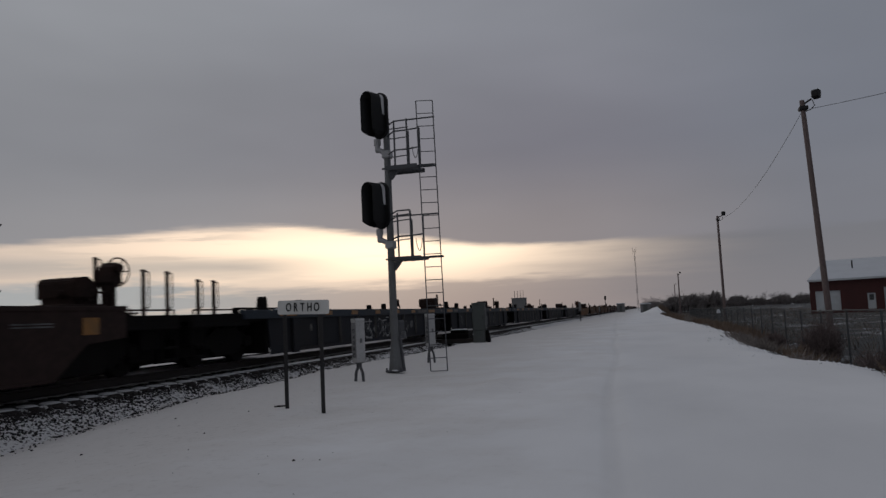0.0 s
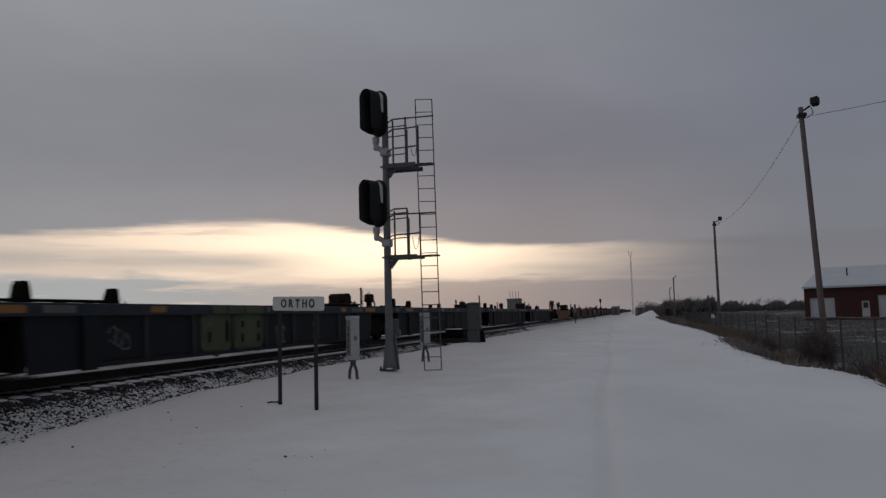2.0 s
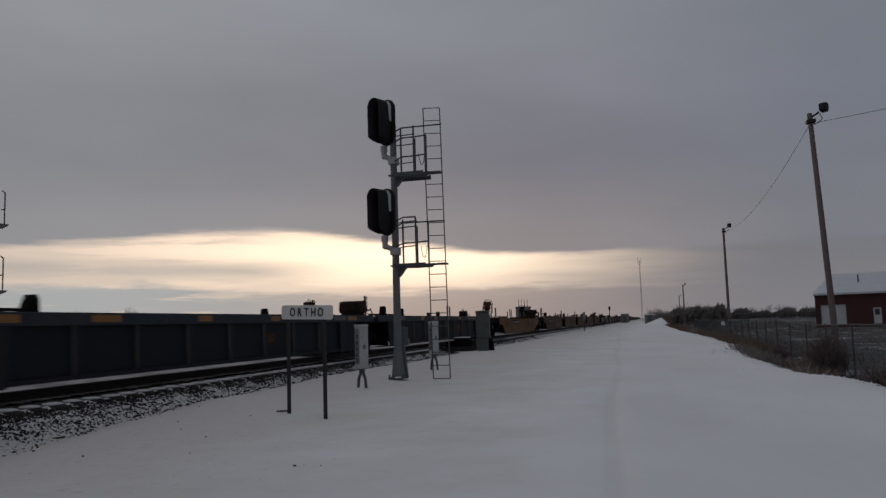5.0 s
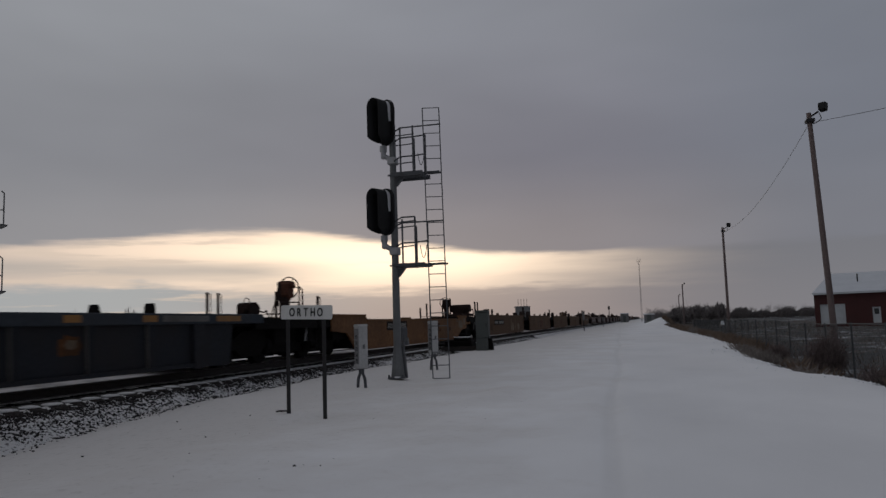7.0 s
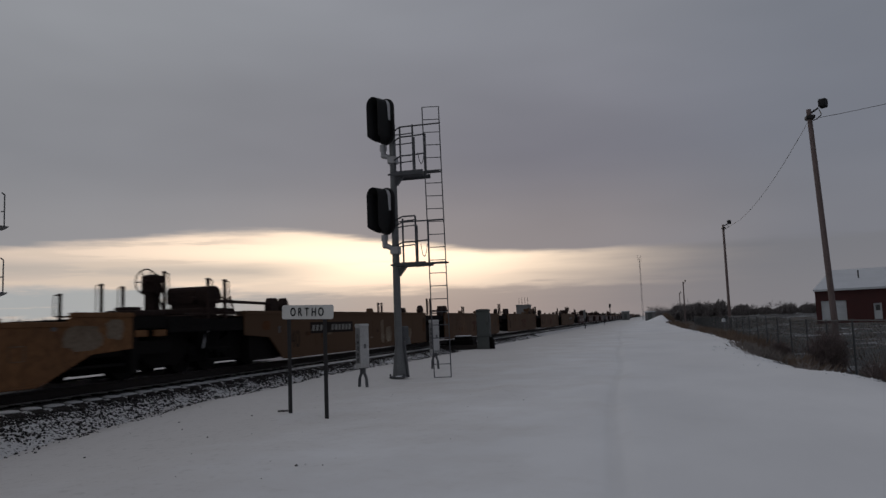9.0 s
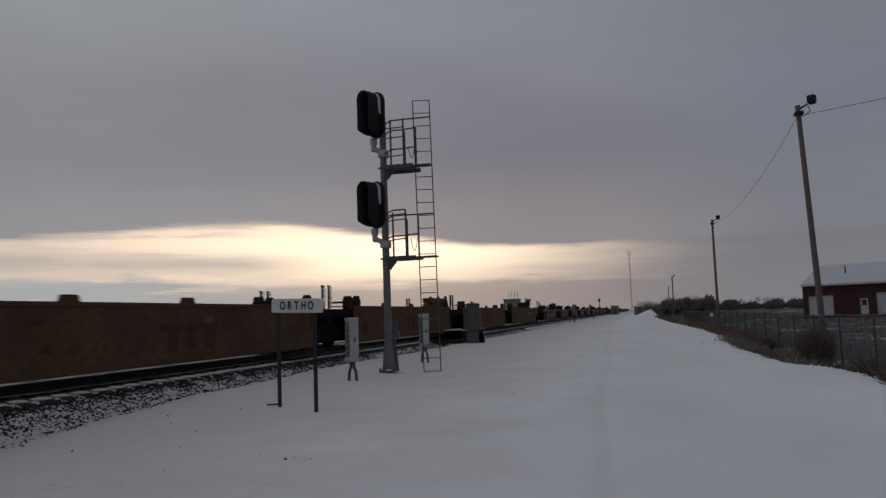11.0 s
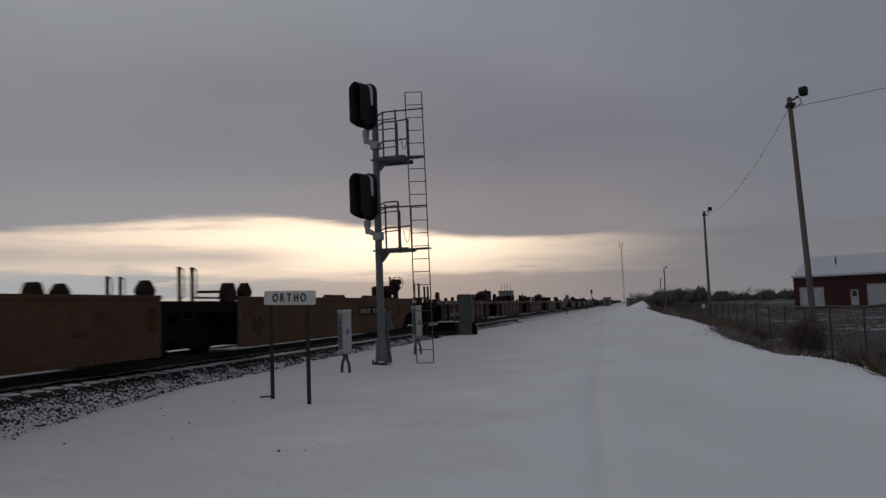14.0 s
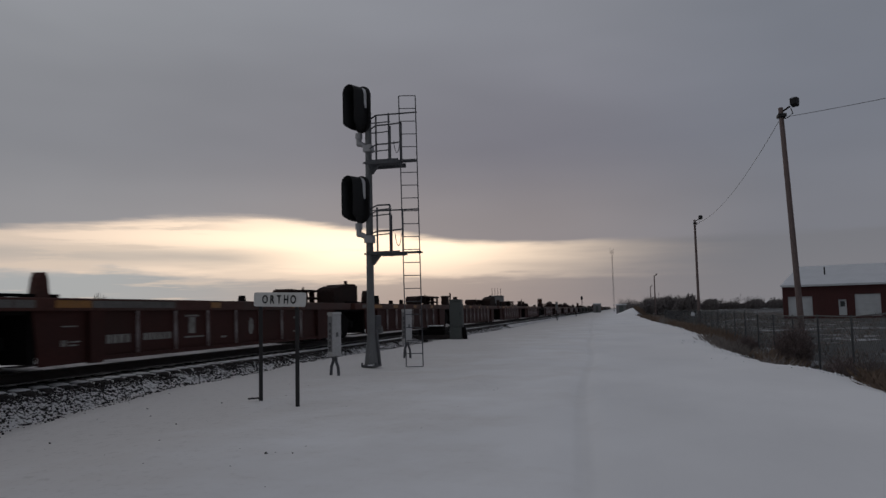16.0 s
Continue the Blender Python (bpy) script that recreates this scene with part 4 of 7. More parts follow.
    if not rear_end:
        if pale_ribs:
            joint_gear(root, length, joint == 1)
        elif box_far:
            machine_box(root, -0.80, length + 1.15, 0.55, 0.76, hw=0.34)
            valve_gear(root, 0.1, length + 1.9, 1.20)
            grab_post(root, 0.0, length + 1.30, 0.86)
            bm = bmesh.new()
            box(bm, -1.15, -0.2, length - 0.4, length + 1.7, 1.30, 1.38, 0.02)
            for yy in (length - 0.3, length + 0.5, length + 1.6):
                box(bm, -1.1, -0.25, yy - 0.05, yy + 0.05, 1.0, 1.30)
            part("gear_frame", bm, GRIME, root)
        elif flat_gear:
            valve_gear(root, 0.0, length + 0.35, 1.10)
            bm = bmesh.new()
            box(bm, -0.4, 0.4, length - 0.15, length + 0.9, 1.38, 1.46, 0.01)
            for yy in (length - 0.1, length + 0.85):
                box(bm, -0.36, 0.36, yy - 0.05, yy + 0.05, 1.0, 1.40)
            box(bm, -0.1, 0.15, length + 0.45, length + 0.7, 1.46, 1.58, 0.02)
            part("valve_frame", bm, GRIME, root)
            grab_post(root, -0.1, length - 0.85, 0.62)
            grab_post(root, 0.9, length + 1.1, 0.88)
        else:
            machine_box(root, 0.92, length - 0.60, 0.55, 0.66, hw=0.36)
            valve_gear(root, -0.70, length - 0.50, 1.17)
            grab_post(root, 1.25, length - 0.35, 0.72)
            grab_post(root, -1.30, length + 1.10, 0.72)
    if front_end:
        end_platform(root, 0.0, -1, None, [(1.38, 1.46, 0.72), (1.38, 0.87, 0.72)])
    else:
        truck(root, 0.0)
    if rear_end:
        end_platform(root, length, 1, (1.22, 1.65, -0.5, 2.60, 0.5), [(-1.3, 1.80, 0.77), (-1.3, 2.34, 0.77)], ext=2.9, red_gear=True)
        bm = bmesh.new()
        chain(bm, [(1.3, length + 1.0, 1.0), (1.3, length + 1.0, 1.98), (1.22, length + 1.05, 2.0), (1.22, length + 1.05, 1.4)], 0.02, 5)
        chain(bm, [(1.35, length + 2.0, 1.0), (1.35, length + 2.0, 1.94), (1.38, length + 2.12, 1.86), (1.38, length + 2.12, 1.4)], 0.02, 5)
        chain(bm, [(1.3, length + 1.0, 1.50), (1.35, length + 2.0, 1.52), (1.3, length + 1.7, 1.12)], 0.02, 5)
        part("brake_stand", bm, GRIME, root)
    return root


def smooth_unit(name, label, paint, length, front_end=False, rear_end=False, rack=False, humps=3, long_humps=False, gear_front=None, gear_rear=None, low_mid=False):
    """A well with smooth bowed sides."""
    top = 1.20 if low_mid else 1.26
    root = thing(name, label, "well car", group="well cars of the train")
    for s in (-1, 1):
        bm = bmesh.new()
        f0, r0 = (-0.3 if front_end else 1.3), length - (-0.12 if rear_end else 1.65)
        lowf = [(f0, 0.72), (0.85, 0.66), (1.02, 0.52), (1.55, 0.10)] if front_end else [(f0, 0.10)]
        lowr = [(length - 1.55, 0.10), (length - 1.02, 0.52), (length - 0.85, 0.66), (r0, 0.72)] if rear_end else [(r0, 0.10)]
        if low_mid:
            r0 = length - 1.58
            lowr = [(length - 3.65, 0.10), (length - 2.62, 0.54), (r0, 0.58)]
        dip = [(length - 3.0, top), (length - 3.1, 1.05), (2.54, 1.05), (2.42, top)] if low_mid else []
        poly = [(f0, top)] + lowf + lowr + [(r0, top)] + dip
        x0, x1 = sorted((s * 1.44, s * 1.49))
        prism(bm, poly, "x", x0, x1)
        bmesh.ops.bevel(bm, geom=[e for e in bm.edges if abs((e.verts[0].co - e.verts[1].co).x) < 1e-6], offset=0.015, segments=1, affect="EDGES")
        part("side_panel", bm, paint, root, "weathered painted steel side")
        bm = bmesh.new()
        x0, x1 = sorted((s * 1.38, s * 1.515))
        if low_mid:
            box(bm, x0, x1, f0, 2.42, top - 0.07, top + 0.012, 0.01)
            box(bm, x0, x1, 2.54, length - 3.1, 0.98, 1.062, 0.01)
            box(bm, x0, x1, length - 3.0, r0, top - 0.07, top + 0.012, 0.01)
        else:
            box(bm, x0, x1, f0, r0, top - 0.07, top + 0.012, 0.01)
        part("top_rail", bm, paint, root)
        bm = bmesh.new()
        box(bm, x0, x1, 1.7, length - (3.75 if low_mid else 1.7), 0.092, 0.14, 0.01)
        part("bottom_rail", bm, paint, root)
        if humps == 3 and s > 0:
            cone_guide(root, 1.36, 10.88, 0.22, 1.24, 0.34, 0.2, 0, GRIME)
            hex_guide(root, 1.36, 11.45, 0.34, 1.45)
        for i in range(min(humps, 2)):
            y = 1.2 + (length - 2.4) * (i + 1) / (humps + 1)
            bm = bmesh.new()
            w = 0.22
            prism(bm, [(y - w, top), (y - w * 0.72, top + 0.13), (y + w * 0.72, top + 0.13), (y + w, top)], "x", *sorted((s * 1.36, s * 1.46)))
            part("top_hump", bm, paint, root)
        for y in (length * 0.22, length * 0.5, length * 0.78):
            bm = bmesh.new()
            box(bm, *sorted((s * 1.486, s * 1.496)), y - 0.02, y + 0.02, 0.3, 0.98)
            part("weld_seam", bm, paint, root)
    for a, b in ((1.7, 3.0), (length - 3.0, length - 1.7)):
        bm = bmesh.new()
        box(bm, -1.42, 1.42, a, b, 0.30, 0.34)
        part("well_floor", bm, UNDER, root)
    for y in (1.5, length - 1.5):
        bm = bmesh.new()
        box(bm, -1.435, 1.435, y - 0.06, y + 0.12, 0.16, 1.1)
        part("end_bulkhead", bm, UNDER, root)
    for k in range(1, 5):
        y = 3.0 + (length - 6.0) * k / 5
        bm = bmesh.new()
        box(bm, -1.435, 1.435, y - 0.10, y + 0.10, 0.20, 0.30, 0.01)
        part("cross_bearer", bm, UNDER, root)
    for a, b in ((-0.35, 1.44), (length - 1.44, length + 0.35)):
        bm = bmesh.new()
        box(bm, -1.40, 1.40, a, b, 1.07, 1.15)
        box(bm, 1.30, 1.40, a, b, 0.93, 1.069)
        box(bm, -0.60, 0.60, a, b, 0.32, 1.069)
        for o in (0.22, 0.78):
            yy = a + (b - a) * o
            prism(bm, [(0.601, 0.52), (1.28, 0.88), (1.28, 1.069), (0.601, 1.069)], "y", yy - 0.03, yy + 0.03)
        part("end_deck", bm, UNDER, root, "grimy steel deck over the truck")
    # dark infill box, added behind the cut-away ends of the side panels
    for on, a, b in ((front_end, 0.2, 1.5), (rear_end, length - (3.5 if low_mid else 1.5), length - 0.2)):
        if on:
            bm = bmesh.new()
            box(bm, -1.30, 1.30, a, b, 0.46 if low_mid else 0.15, 0.70)
            part("end_sill", bm, UNDER, root)
    if long_humps:
        for a, b in ((3.4, 5.5), (6.5, 8.2), (9.8, 11.3)):
            bm = bmesh.new()
            prism(bm, [(a, top), (a + 0.15, top + 0.10), (b - 0.15, top + 0.10), (b, top)], "x", 1.36, 1.46)
            part("top_hump", bm, paint, root)
    if not front_end:
        block_guide(root, 1.36, 1.06, 0.48, 1.58)
        hex_guide(root, 1.36, 1.82, 0.50, 1.60)
        bm = bmesh.new()
        chain(bm, [(1.36, -0.15, 1.36), (1.36, 0.85, 1.38)], 0.03, 6)
        part("hand_rail", bm, GRIME, root)
        truck(root, 0.0)
    else:
        if gear_front:
            block_guide(root, 1.36, 1.2, 0.42, 1.59)
            hex_guide(root, 1.36, 1.78, 0.42, 1.60)
            bm = bmesh.new()
            chain(bm, [(1.3, 1.1, 1.46), (1.3, -1.2, 1.48)], 0.035, 6)
            part("hand_rail", bm, GRIME, root)
            bm = bmesh.new()
            chain(bm, [(1.3, 0.9, 1.26), (1.3, -1.0, 1.24)], 0.02, 6)
            part("hand_rail", bm, GRIME, root)
        end_platform(root, 0.0, -1, gear_front, [(1.38, 1.60, 0.84), (1.38, 0.95, 0.84), (-0.15, 0.94, 1.10)] if gear_front else [(1.38, 1.0, 0.60)], ext=1.75 if gear_front else 1.05, hose=True)
    if not rear_end:
        hex_guide(root, 1.36, length - 1.97, 0.48, 1.56)
        grab_post(root, 1.30, length - 0.75, 0.76)
        grab_post(root, 1.30, length - 0.28, 0.77)
        grab_post(root, -1.30, length + 0.39, 0.72)
        grab_post(root, -1.30, length + 0.84, 0.72)
        cone_guide(root, -1.3, length - 1.1, 0.25, 1.1, 0.5, 0.3, 0, GRIME)
        bm = bmesh.new()
        chain(bm, [(1.32, length - 0.2, 1.24), (1.32, length + 0.75, 1.24)], 0.02, 6)
        chain(bm, [(1.41, length - 0.82, 1.1), (1.41, length - 0.82, 0.78), (1.41, length - 0.4, 0.78), (1.41, length - 0.4, 1.1)], 0.016, 5)
        part("side_ladder", bm, GRIME, root)
    else:
        end_platform(root, length, 1, gear_rear, [(0.3, 0.78, 1.14), (1.30, -3.38, 0.60), (1.38, 0.73, 0.84), (1.38, 1.45, 0.84)] if gear_rear else [(-1.3, 0.99, 0.85), (-1.3, 1.69, 0.82), (-1.3, -0.22, 0.6)], post_side=1 if gear_rear else -1)
    if rack:
        bm = bmesh.new()
        hex_guide(root, 1.36, length - 5.36, 0.36, top + 0.21, paint)
        a, b = length - 4.66, length - 1.75
        for x in (0.95, 1.30):
            if x > 1:
                prism(bm, [(a - 0.04, top), (a - 0.04, top + 0.38), (a + 0.06, top + 0.47), (a + 0.24, top + 0.47), (a + 0.36, top + 0.36), (a + 0.36, top)], "x", x, x + 0.08)
            prism(bm, [(b - 0.2, top), (b - 0.2, top + 0.54), (b, top + 0.54), (b + 0.35, top)], "x", x, x + 0.08)
        box(bm, 0.95, 1.36, a + 0.2, b - 0.15, top + 0.20, top + 0.42, 0.02)
        box(bm, 1.28, 1.34, a + 0.2, b - 1.05, top, top + 0.22)
        box(bm, 1.28, 1.34, b - 0.80, b - 0.45, top, top + 0.22)
        box(bm, 0.95, 1.2, a + 0.2, b - 0.6, top + 0.0, top + 0.16, 0.02)
        part("folding_guide_frame", bm, paint, root, "raised yellow container guide frame")
    return root


def side_marks(name, parent, shapes, material, x=1.497, label=""):
    """Flat painted shapes (y0, y1, z0, z1) on the near side."""
    bm = bmesh.new()
    for a, b, c, d in shapes:
        box(bm, x - 0.012, x, a, b, c, d)
    return part(name, bm, material, parent, label)


def bars(parent, spots, material, x, slant=0.0):
    """Upright bars (y0, y1, z0, z1), each a piece of its own, leaning by slant."""
    for a, b, c, d in spots:
        bm = bmesh.new()
        prism(bm, [(a, c), (b, c), (b + slant, d), (a + slant, d)], "x", x - 0.012, x)
        part("lettering_bar", bm, material, parent)


def number_board(parent, y, length, z, h):
    """Dark panel with a row of pale marks that stand for the car's number."""
    side_marks("number_panel", parent, [(y, y + length, z, z + h)], DARKMARK, 1.498)
    rnd = random.Random(int(y * 100))
    n = 11
    w = (length - 0.2) / n
    spots = []
    for i in range(n):
        if i == 4:
            continue
        a = y + 0.08 + i * w
        spots.append((a, a + w * rnd.uniform(0.50, 0.70), z + h * 0.22, z + h * 0.76))
    bars(parent, spots, LETTER, 1.502, w * 0.16)


def wide_mark(parent, y, z, w, h, material):
    """Faded mark drawn as plain shapes: a long bar with three blunt stems."""
    bm = bmesh.new()
    prism(bm, [(y, z + h * 0.72), (y + w, z + h * 0.72), (y + w + 0.05, z + h), (y + 0.05, z + h)], "x", 1.4865, 1.4985)
    for k, q in ((0.20, 0.15), (0.52, 0.15), (0.84, 0.20)):
        a = y + w * k
        prism(bm, [(a - w * q / 2, z), (a + w * q / 2 - 0.02, z), (a + w * q / 2, z + h * 0.719), (a - w * q / 2 + 0.04, z + h * 0.719)], "x", 1.4865, 1.4985)
    part("painted_mark", bm, material, parent, "faded dull mark")


def spray_line(parent, pts, material, width=0.026, x=1.4175):
    """One smooth sprayed stroke through points along the side."""
    bm = bmesh.new()
    fine = []
    for k in range(len(pts) - 1):
        p0, p1, p2, p3 = pts[max(0, k - 1)], pts[k], pts[k + 1], pts[min(len(pts) - 1, k + 2)]
        for q in range(6):
            t = q / 6
            fine.append(tuple(0.5 * (2 * p1[m] + (p2[m] - p0[m]) * t + (2 * p0[m] - 5 * p1[m] + 4 * p2[m] - p3[m]) * t * t + (3 * p1[m] - p0[m] - 3 * p2[m] + p3[m]) * t ** 3) for m in (0, 1)))
    fine.append(pts[-1])
    left, right = [], []
    for i, (a, b) in enumerate(fine):
        p, q = fine[max(0, i - 1)], fine[min(len(fine) - 1, i + 1)]
        dy, dz = q[0] - p[0], q[1] - p[1]
        ln = math.hypot(dy, dz) or 1
        w = width * (0.75 + 0.35 * math.sin(i * 0.9))
        left.append(bm.verts.new((x, a - dz / ln * w, b + dy / ln * w)))
        right.append(bm.verts.new((x, a + dz / ln * w, b - dy / ln * w)))
    for i in range(len(fine) - 1):
        bm.faces.new((left[i], left[i + 1], right[i + 1], right[i]))
    part("graffiti", bm, material, parent, "sprayed scrawl")


def letters_sprayed(parent):
    """Loose looping scrawl in pale paint over seven panels."""
    for w, strokes in ((0.038, (((7.66, 0.74), (7.76, 0.58), (7.92, 0.46)), ((7.92, 0.46), (8.04, 0.30), (8.34, 0.26), (8.66, 0.27), (8.52, 0.55)),
                                ((9.24, 0.94), (9.11, 0.72), (9.02, 0.55), (8.78, 0.51)), ((9.02, 0.67), (8.91, 0.48), (9.15, 0.28), (9.12, 0.22)))),
                       (0.030, (((8.41, 0.87), (8.52, 0.75), (8.30, 0.58), (8.25, 0.53), (8.41, 0.57)), ((7.57, 0.22), (7.66, 0.35), (7.71, 0.43)),
                                ((10.05, 0.65), (10.02, 0.41), (10.12, 0.28), (10.33, 0.27), (10.50, 0.44), (10.45, 0.72)),
                                ((10.71, 0.58), (10.94, 0.72), (11.30, 0.62), (11.52, 0.39), (11.21, 0.31)), ((10.95, 0.22), (10.95, 0.37), (11.17, 0.44)),
                                ((11.80, 0.50), (11.99, 0.31), (12.15, 0.22)))),
                       (0.020, (((7.88, 0.77), (8.28, 0.78), (8.70, 0.78)), ((9.42, 0.33), (9.64, 0.44), (9.81, 0.64), (9.77, 0.81)), ((9.81, 0.62), (9.88, 0.37), (9.77, 0.22)),
                                ((9.38, 0.88), (9.70, 0.80), (10.16, 0.81)), ((10.13, 0.89), (10.87, 0.90), (11.47, 0.84)), ((11.89, 0.77), (12.07, 0.67), (12.11, 0.52)),
                                ((12.50, 0.50), (12.54, 0.28)), ((10.87, 0.88), (10.98, 0.70), (10.92, 0.57)), ((11.30, 0.87), (11.42, 0.66))))):
        for pts in strokes:
            spray_line(parent, pts, SPRAY_W, w)


def patch(parent, y, z, w, h, material, seed, x=1.4152, name="paint_patch"):
    """An uneven painted or rusty patch on the side sheet."""
    rnd = random.Random(seed)
    bm = bmesh.new()
    vs = []
    for k in range(14):
        a = 2 * math.pi * k / 14
        r = rnd.uniform(0.8, 1.1)
        vs.append(bm.verts.new((x, y + w / 2 * r * math.copysign(abs(math.cos(a)) ** 0.6, math.cos(a)), z + h / 2 * r * math.copysign(abs(math.sin(a)) ** 0.6, math.sin(a)))))
    bm.faces.new(vs)
    part(name, bm, material, parent)


def weather(parent, length, n, z0, z1, seed):
    """Scuffs, rust and worn paint along a smooth side."""
    rnd = random.Random(seed)
    for k in range(n):
        m = (RUSTY, FADEDMARK, RUSTY, PALEPATCH)[rnd.randrange(4)]
        patch(parent, rnd.uniform(1.9, length - 2.3), rnd.uniform(z0, z1), rnd.uniform(0.10, 0.38), rnd.uniform(0.05, 0.22), m, seed + k, 1.4968 + 0.0002 * k, "scuff")


def roll(ob, u):
    CARS.append((ob, K * u))


BLUE_L, YEL_L, RED_L, SINGLE_L = 19.85 * K, 17.2 * K, 17.2 * K, 19.8 * K
BLUE_LABEL = "dark blue ribbed intermodal well car, empty, yellow reflectors"
YEL_LABEL = "weathered yellow smooth-sided intermodal well car, empty"
RED_LABEL = "oxide red ribbed intermodal well car, empty"


def make_train():
    rear = (0.52, 1.1, 0.15, 0.22, 0.48)
    roll(smooth_unit("well_car", "brown smooth-sided intermodal well car, empty", BROWN, YEL_L, rear_end=True, gear_rear=rear), 12.4 - 17.2)
    b0 = CARS[0][0]
    for z in (0.94, 0.985):
        side_marks("painted_mark", b0, [(YEL_L - 2.4, YEL_L - 1.6, z, z + 0.022)], SPRAY_HAZE)
    side_marks("reflector", b0, [(YEL_L - 0.96, YEL_L - 0.58, 0.80, 1.08)], STRIPE, 1.499)
    # blue five-unit car
    u = 16.75
    blues = []
    for i in range(5):
        b = rib_unit("well_car", BLUE_LABEL + (", white graffiti" if i == 0 else ", green graffiti" if i == 1 else ""), BLUE, BLUETOP, BLUE_L, 1.47,
                     front_end=i == 0, rear_end=i == 4, box_far=i == 1, flat_gear=i == 2, marks=BLUE_MARKS[i])
        roll(b, u + 19.85 * i)
        blues.append(b)
    letters_sprayed(blues[0])
    rs = random.Random(4)
    for y, l in ((1.95, 0.10), (2.45, 0.06), (2.80, 0.09), (3.12, 0.14), (3.38, 0.12)):
        bm = bmesh.new()
        bmesh.ops.create_uvsphere(bm, u_segments=10, v_segments=5, radius=1, matrix=Matrix.Translation((1.40 + rs.uniform(-0.02, 0.02), y, 1.19)) @ Matrix.Diagonal((0.05, l, 0.035, 1)))
        part("snow_lump", bm, CRUST, blues[0], "snow left on the top chord")
    for k in range(3):
        patch(blues[0], 7.15 + 0.1 * k, 0.58 + 0.04 * (k - 1), 0.5 - 0.12 * k, 0.40 - 0.1 * k, SPRAY_HAZE if k != 1 else BLUE, 2 + k, 1.4152 + 0.0008 * k)
    patch(blues[0], 13.15, 0.60, 0.42, 0.28, SPRAY_HAZE, 31)
    # thin second scrawl round the letters, and drips
    rg = random.Random(9)
    for k in range(16):
        c, z = 7.55 + 5.2 * k / 15 + rg.uniform(-0.12, 0.12), rg.uniform(0.42, 0.72)
        spray_line(blues[0], [(c + rg.uniform(-0.25, 0.25), z + rg.uniform(-0.24, 0.24)) for _ in range(5)], SPRAY_HAZE, rg.uniform(0.010, 0.020))
    for k in range(7):
        c = 7.8 + k * 0.74
        spray_line(blues[0], [(c, rg.uniform(0.4, 0.6)), (c + 0.02, rg.uniform(0.28, 0.36)), (c + 0.01, 0.24)], SPRAY_HAZE, 0.009)
    for k in range(4):
        spray_line(blues[0], [(6.95 + rg.uniform(0, 0.50), 0.42 + rg.uniform(0, 0.36)) for _ in range(5)], SPRAY_W, 0.014)
    patch(blues[0], 3.9, 0.7, 0.12, 0.2, GREYPATCH, 3)
    # green block letters over three panels, their ribs and the chord above
    for y0, y1, seed in ((6.18, 6.98, 10), (6.80, 7.38, 13), (7.56, 8.28, 11), (8.14, 8.90, 12)):
        patch(blues[1], (y0 + y1) / 2, 0.585, (y1 - y0) * 1.12, 0.97, SPRAY_G, seed, 1.4152 + 0.0002 * (seed - 10))
    side_marks("graffiti", blues[1], [(7.41, 7.53, 0.24, 0.95)], SPRAY_G, 1.4875, "green sprayed rib")
    for y0, y1 in ((6.50, 7.05), (7.12, 7.80), (7.90, 8.75)):
        side_marks("graffiti", blues[1], [(y0, y1, 1.0, 1.175)], SPRAY_G, 1.506, "green sprayed chord")
    for q, (y, z, w, h) in enumerate(((6.50, 0.50, 0.13, 0.26), (7.20, 0.61, 0.16, 0.50), (7.88, 0.755, 0.15, 0.17), (7.88, 0.45, 0.15, 0.22), (8.62, 0.755, 0.15, 0.18), (8.62, 0.44, 0.14, 0.24))):
        patch(blues[1], y, z, w, h, DARKMARK, 40 + q, 1.4170)
    for pts in (((6.23, 0.69), (6.40, 0.75), (6.56, 0.81)), ((6.15, 0.62), (6.22, 0.40), (6.40, 0.22)), ((7.05, 0.24), (7.2, 0.20), (7.36, 0.26))):
        spray_line(blues[1], pts, SPRAY_HAZE, 0.018, 1.4182)
    for k in range(3):
        c = 3.45 + 0.16 * k
        spray_line(blues[1], [(c - 0.12, 0.68 - 0.1 * k), (c, 0.80 - 0.06 * k), (c + 0.14, 0.66 - 0.1 * k), (c + 0.02, 0.50 - 0.06 * k), (c - 0.1, 0.58 - 0.08 * k)], SPRAY_HAZE, 0.018)
    for k in range(7):
        spray_line(blues[1], [(9.50 + rg.uniform(0, 0.58), 0.24 + rg.uniform(0, 0.56)) for _ in range(6)], SPRAY_HAZE, rg.uniform(0.012, 0.024))
    spray_line(blues[1], [(11.79, 0.75), (11.85, 0.50), (11.80, 0.26)], SPRAY_HAZE, 0.05)
    spray_line(blues[1], [(11.90, 0.70), (11.96, 0.50), (11.90, 0.30)], SPRAY_HAZE, 0.03)
    patch(blues[4], 11.7, 0.66, 0.5, 0.34, RUSTY, 15)
    patch(blues[4], 11.72, 0.68, 0.25, 0.16, PALEPATCH, 25, 1.4162)
    patch(blues[3], 10.9, 0.62, 0.36, 0.26, RUSTY, 16)
    # single yellow car
    s = smooth_unit("well_car", YEL_LABEL + ", single unit", YELLOW, SINGLE_L, True, True, humps=0, low_mid=True)
    number_board(s, 4.45, 2.25, 0.67, 0.31)
    words("number", "40", 0.42, DARKMARK, s, Matrix.Translation((1.493, 2.25, 0.66)) @ Matrix.Rotation(radians(90), 4, "Z") @ Matrix.Rotation(radians(90), 4, "X"), 0.9, 0.003)
    wide_mark(s, 10.1, 0.52, 1.25, 0.36, FADEDMARK)
    weather(s, SINGLE_L, 9, 0.42, 0.95, 300)
    patch(s, SINGLE_L - 2.05, 0.92, 0.46, 0.34, PALEPATCH, 401, 1.4985, "stain")
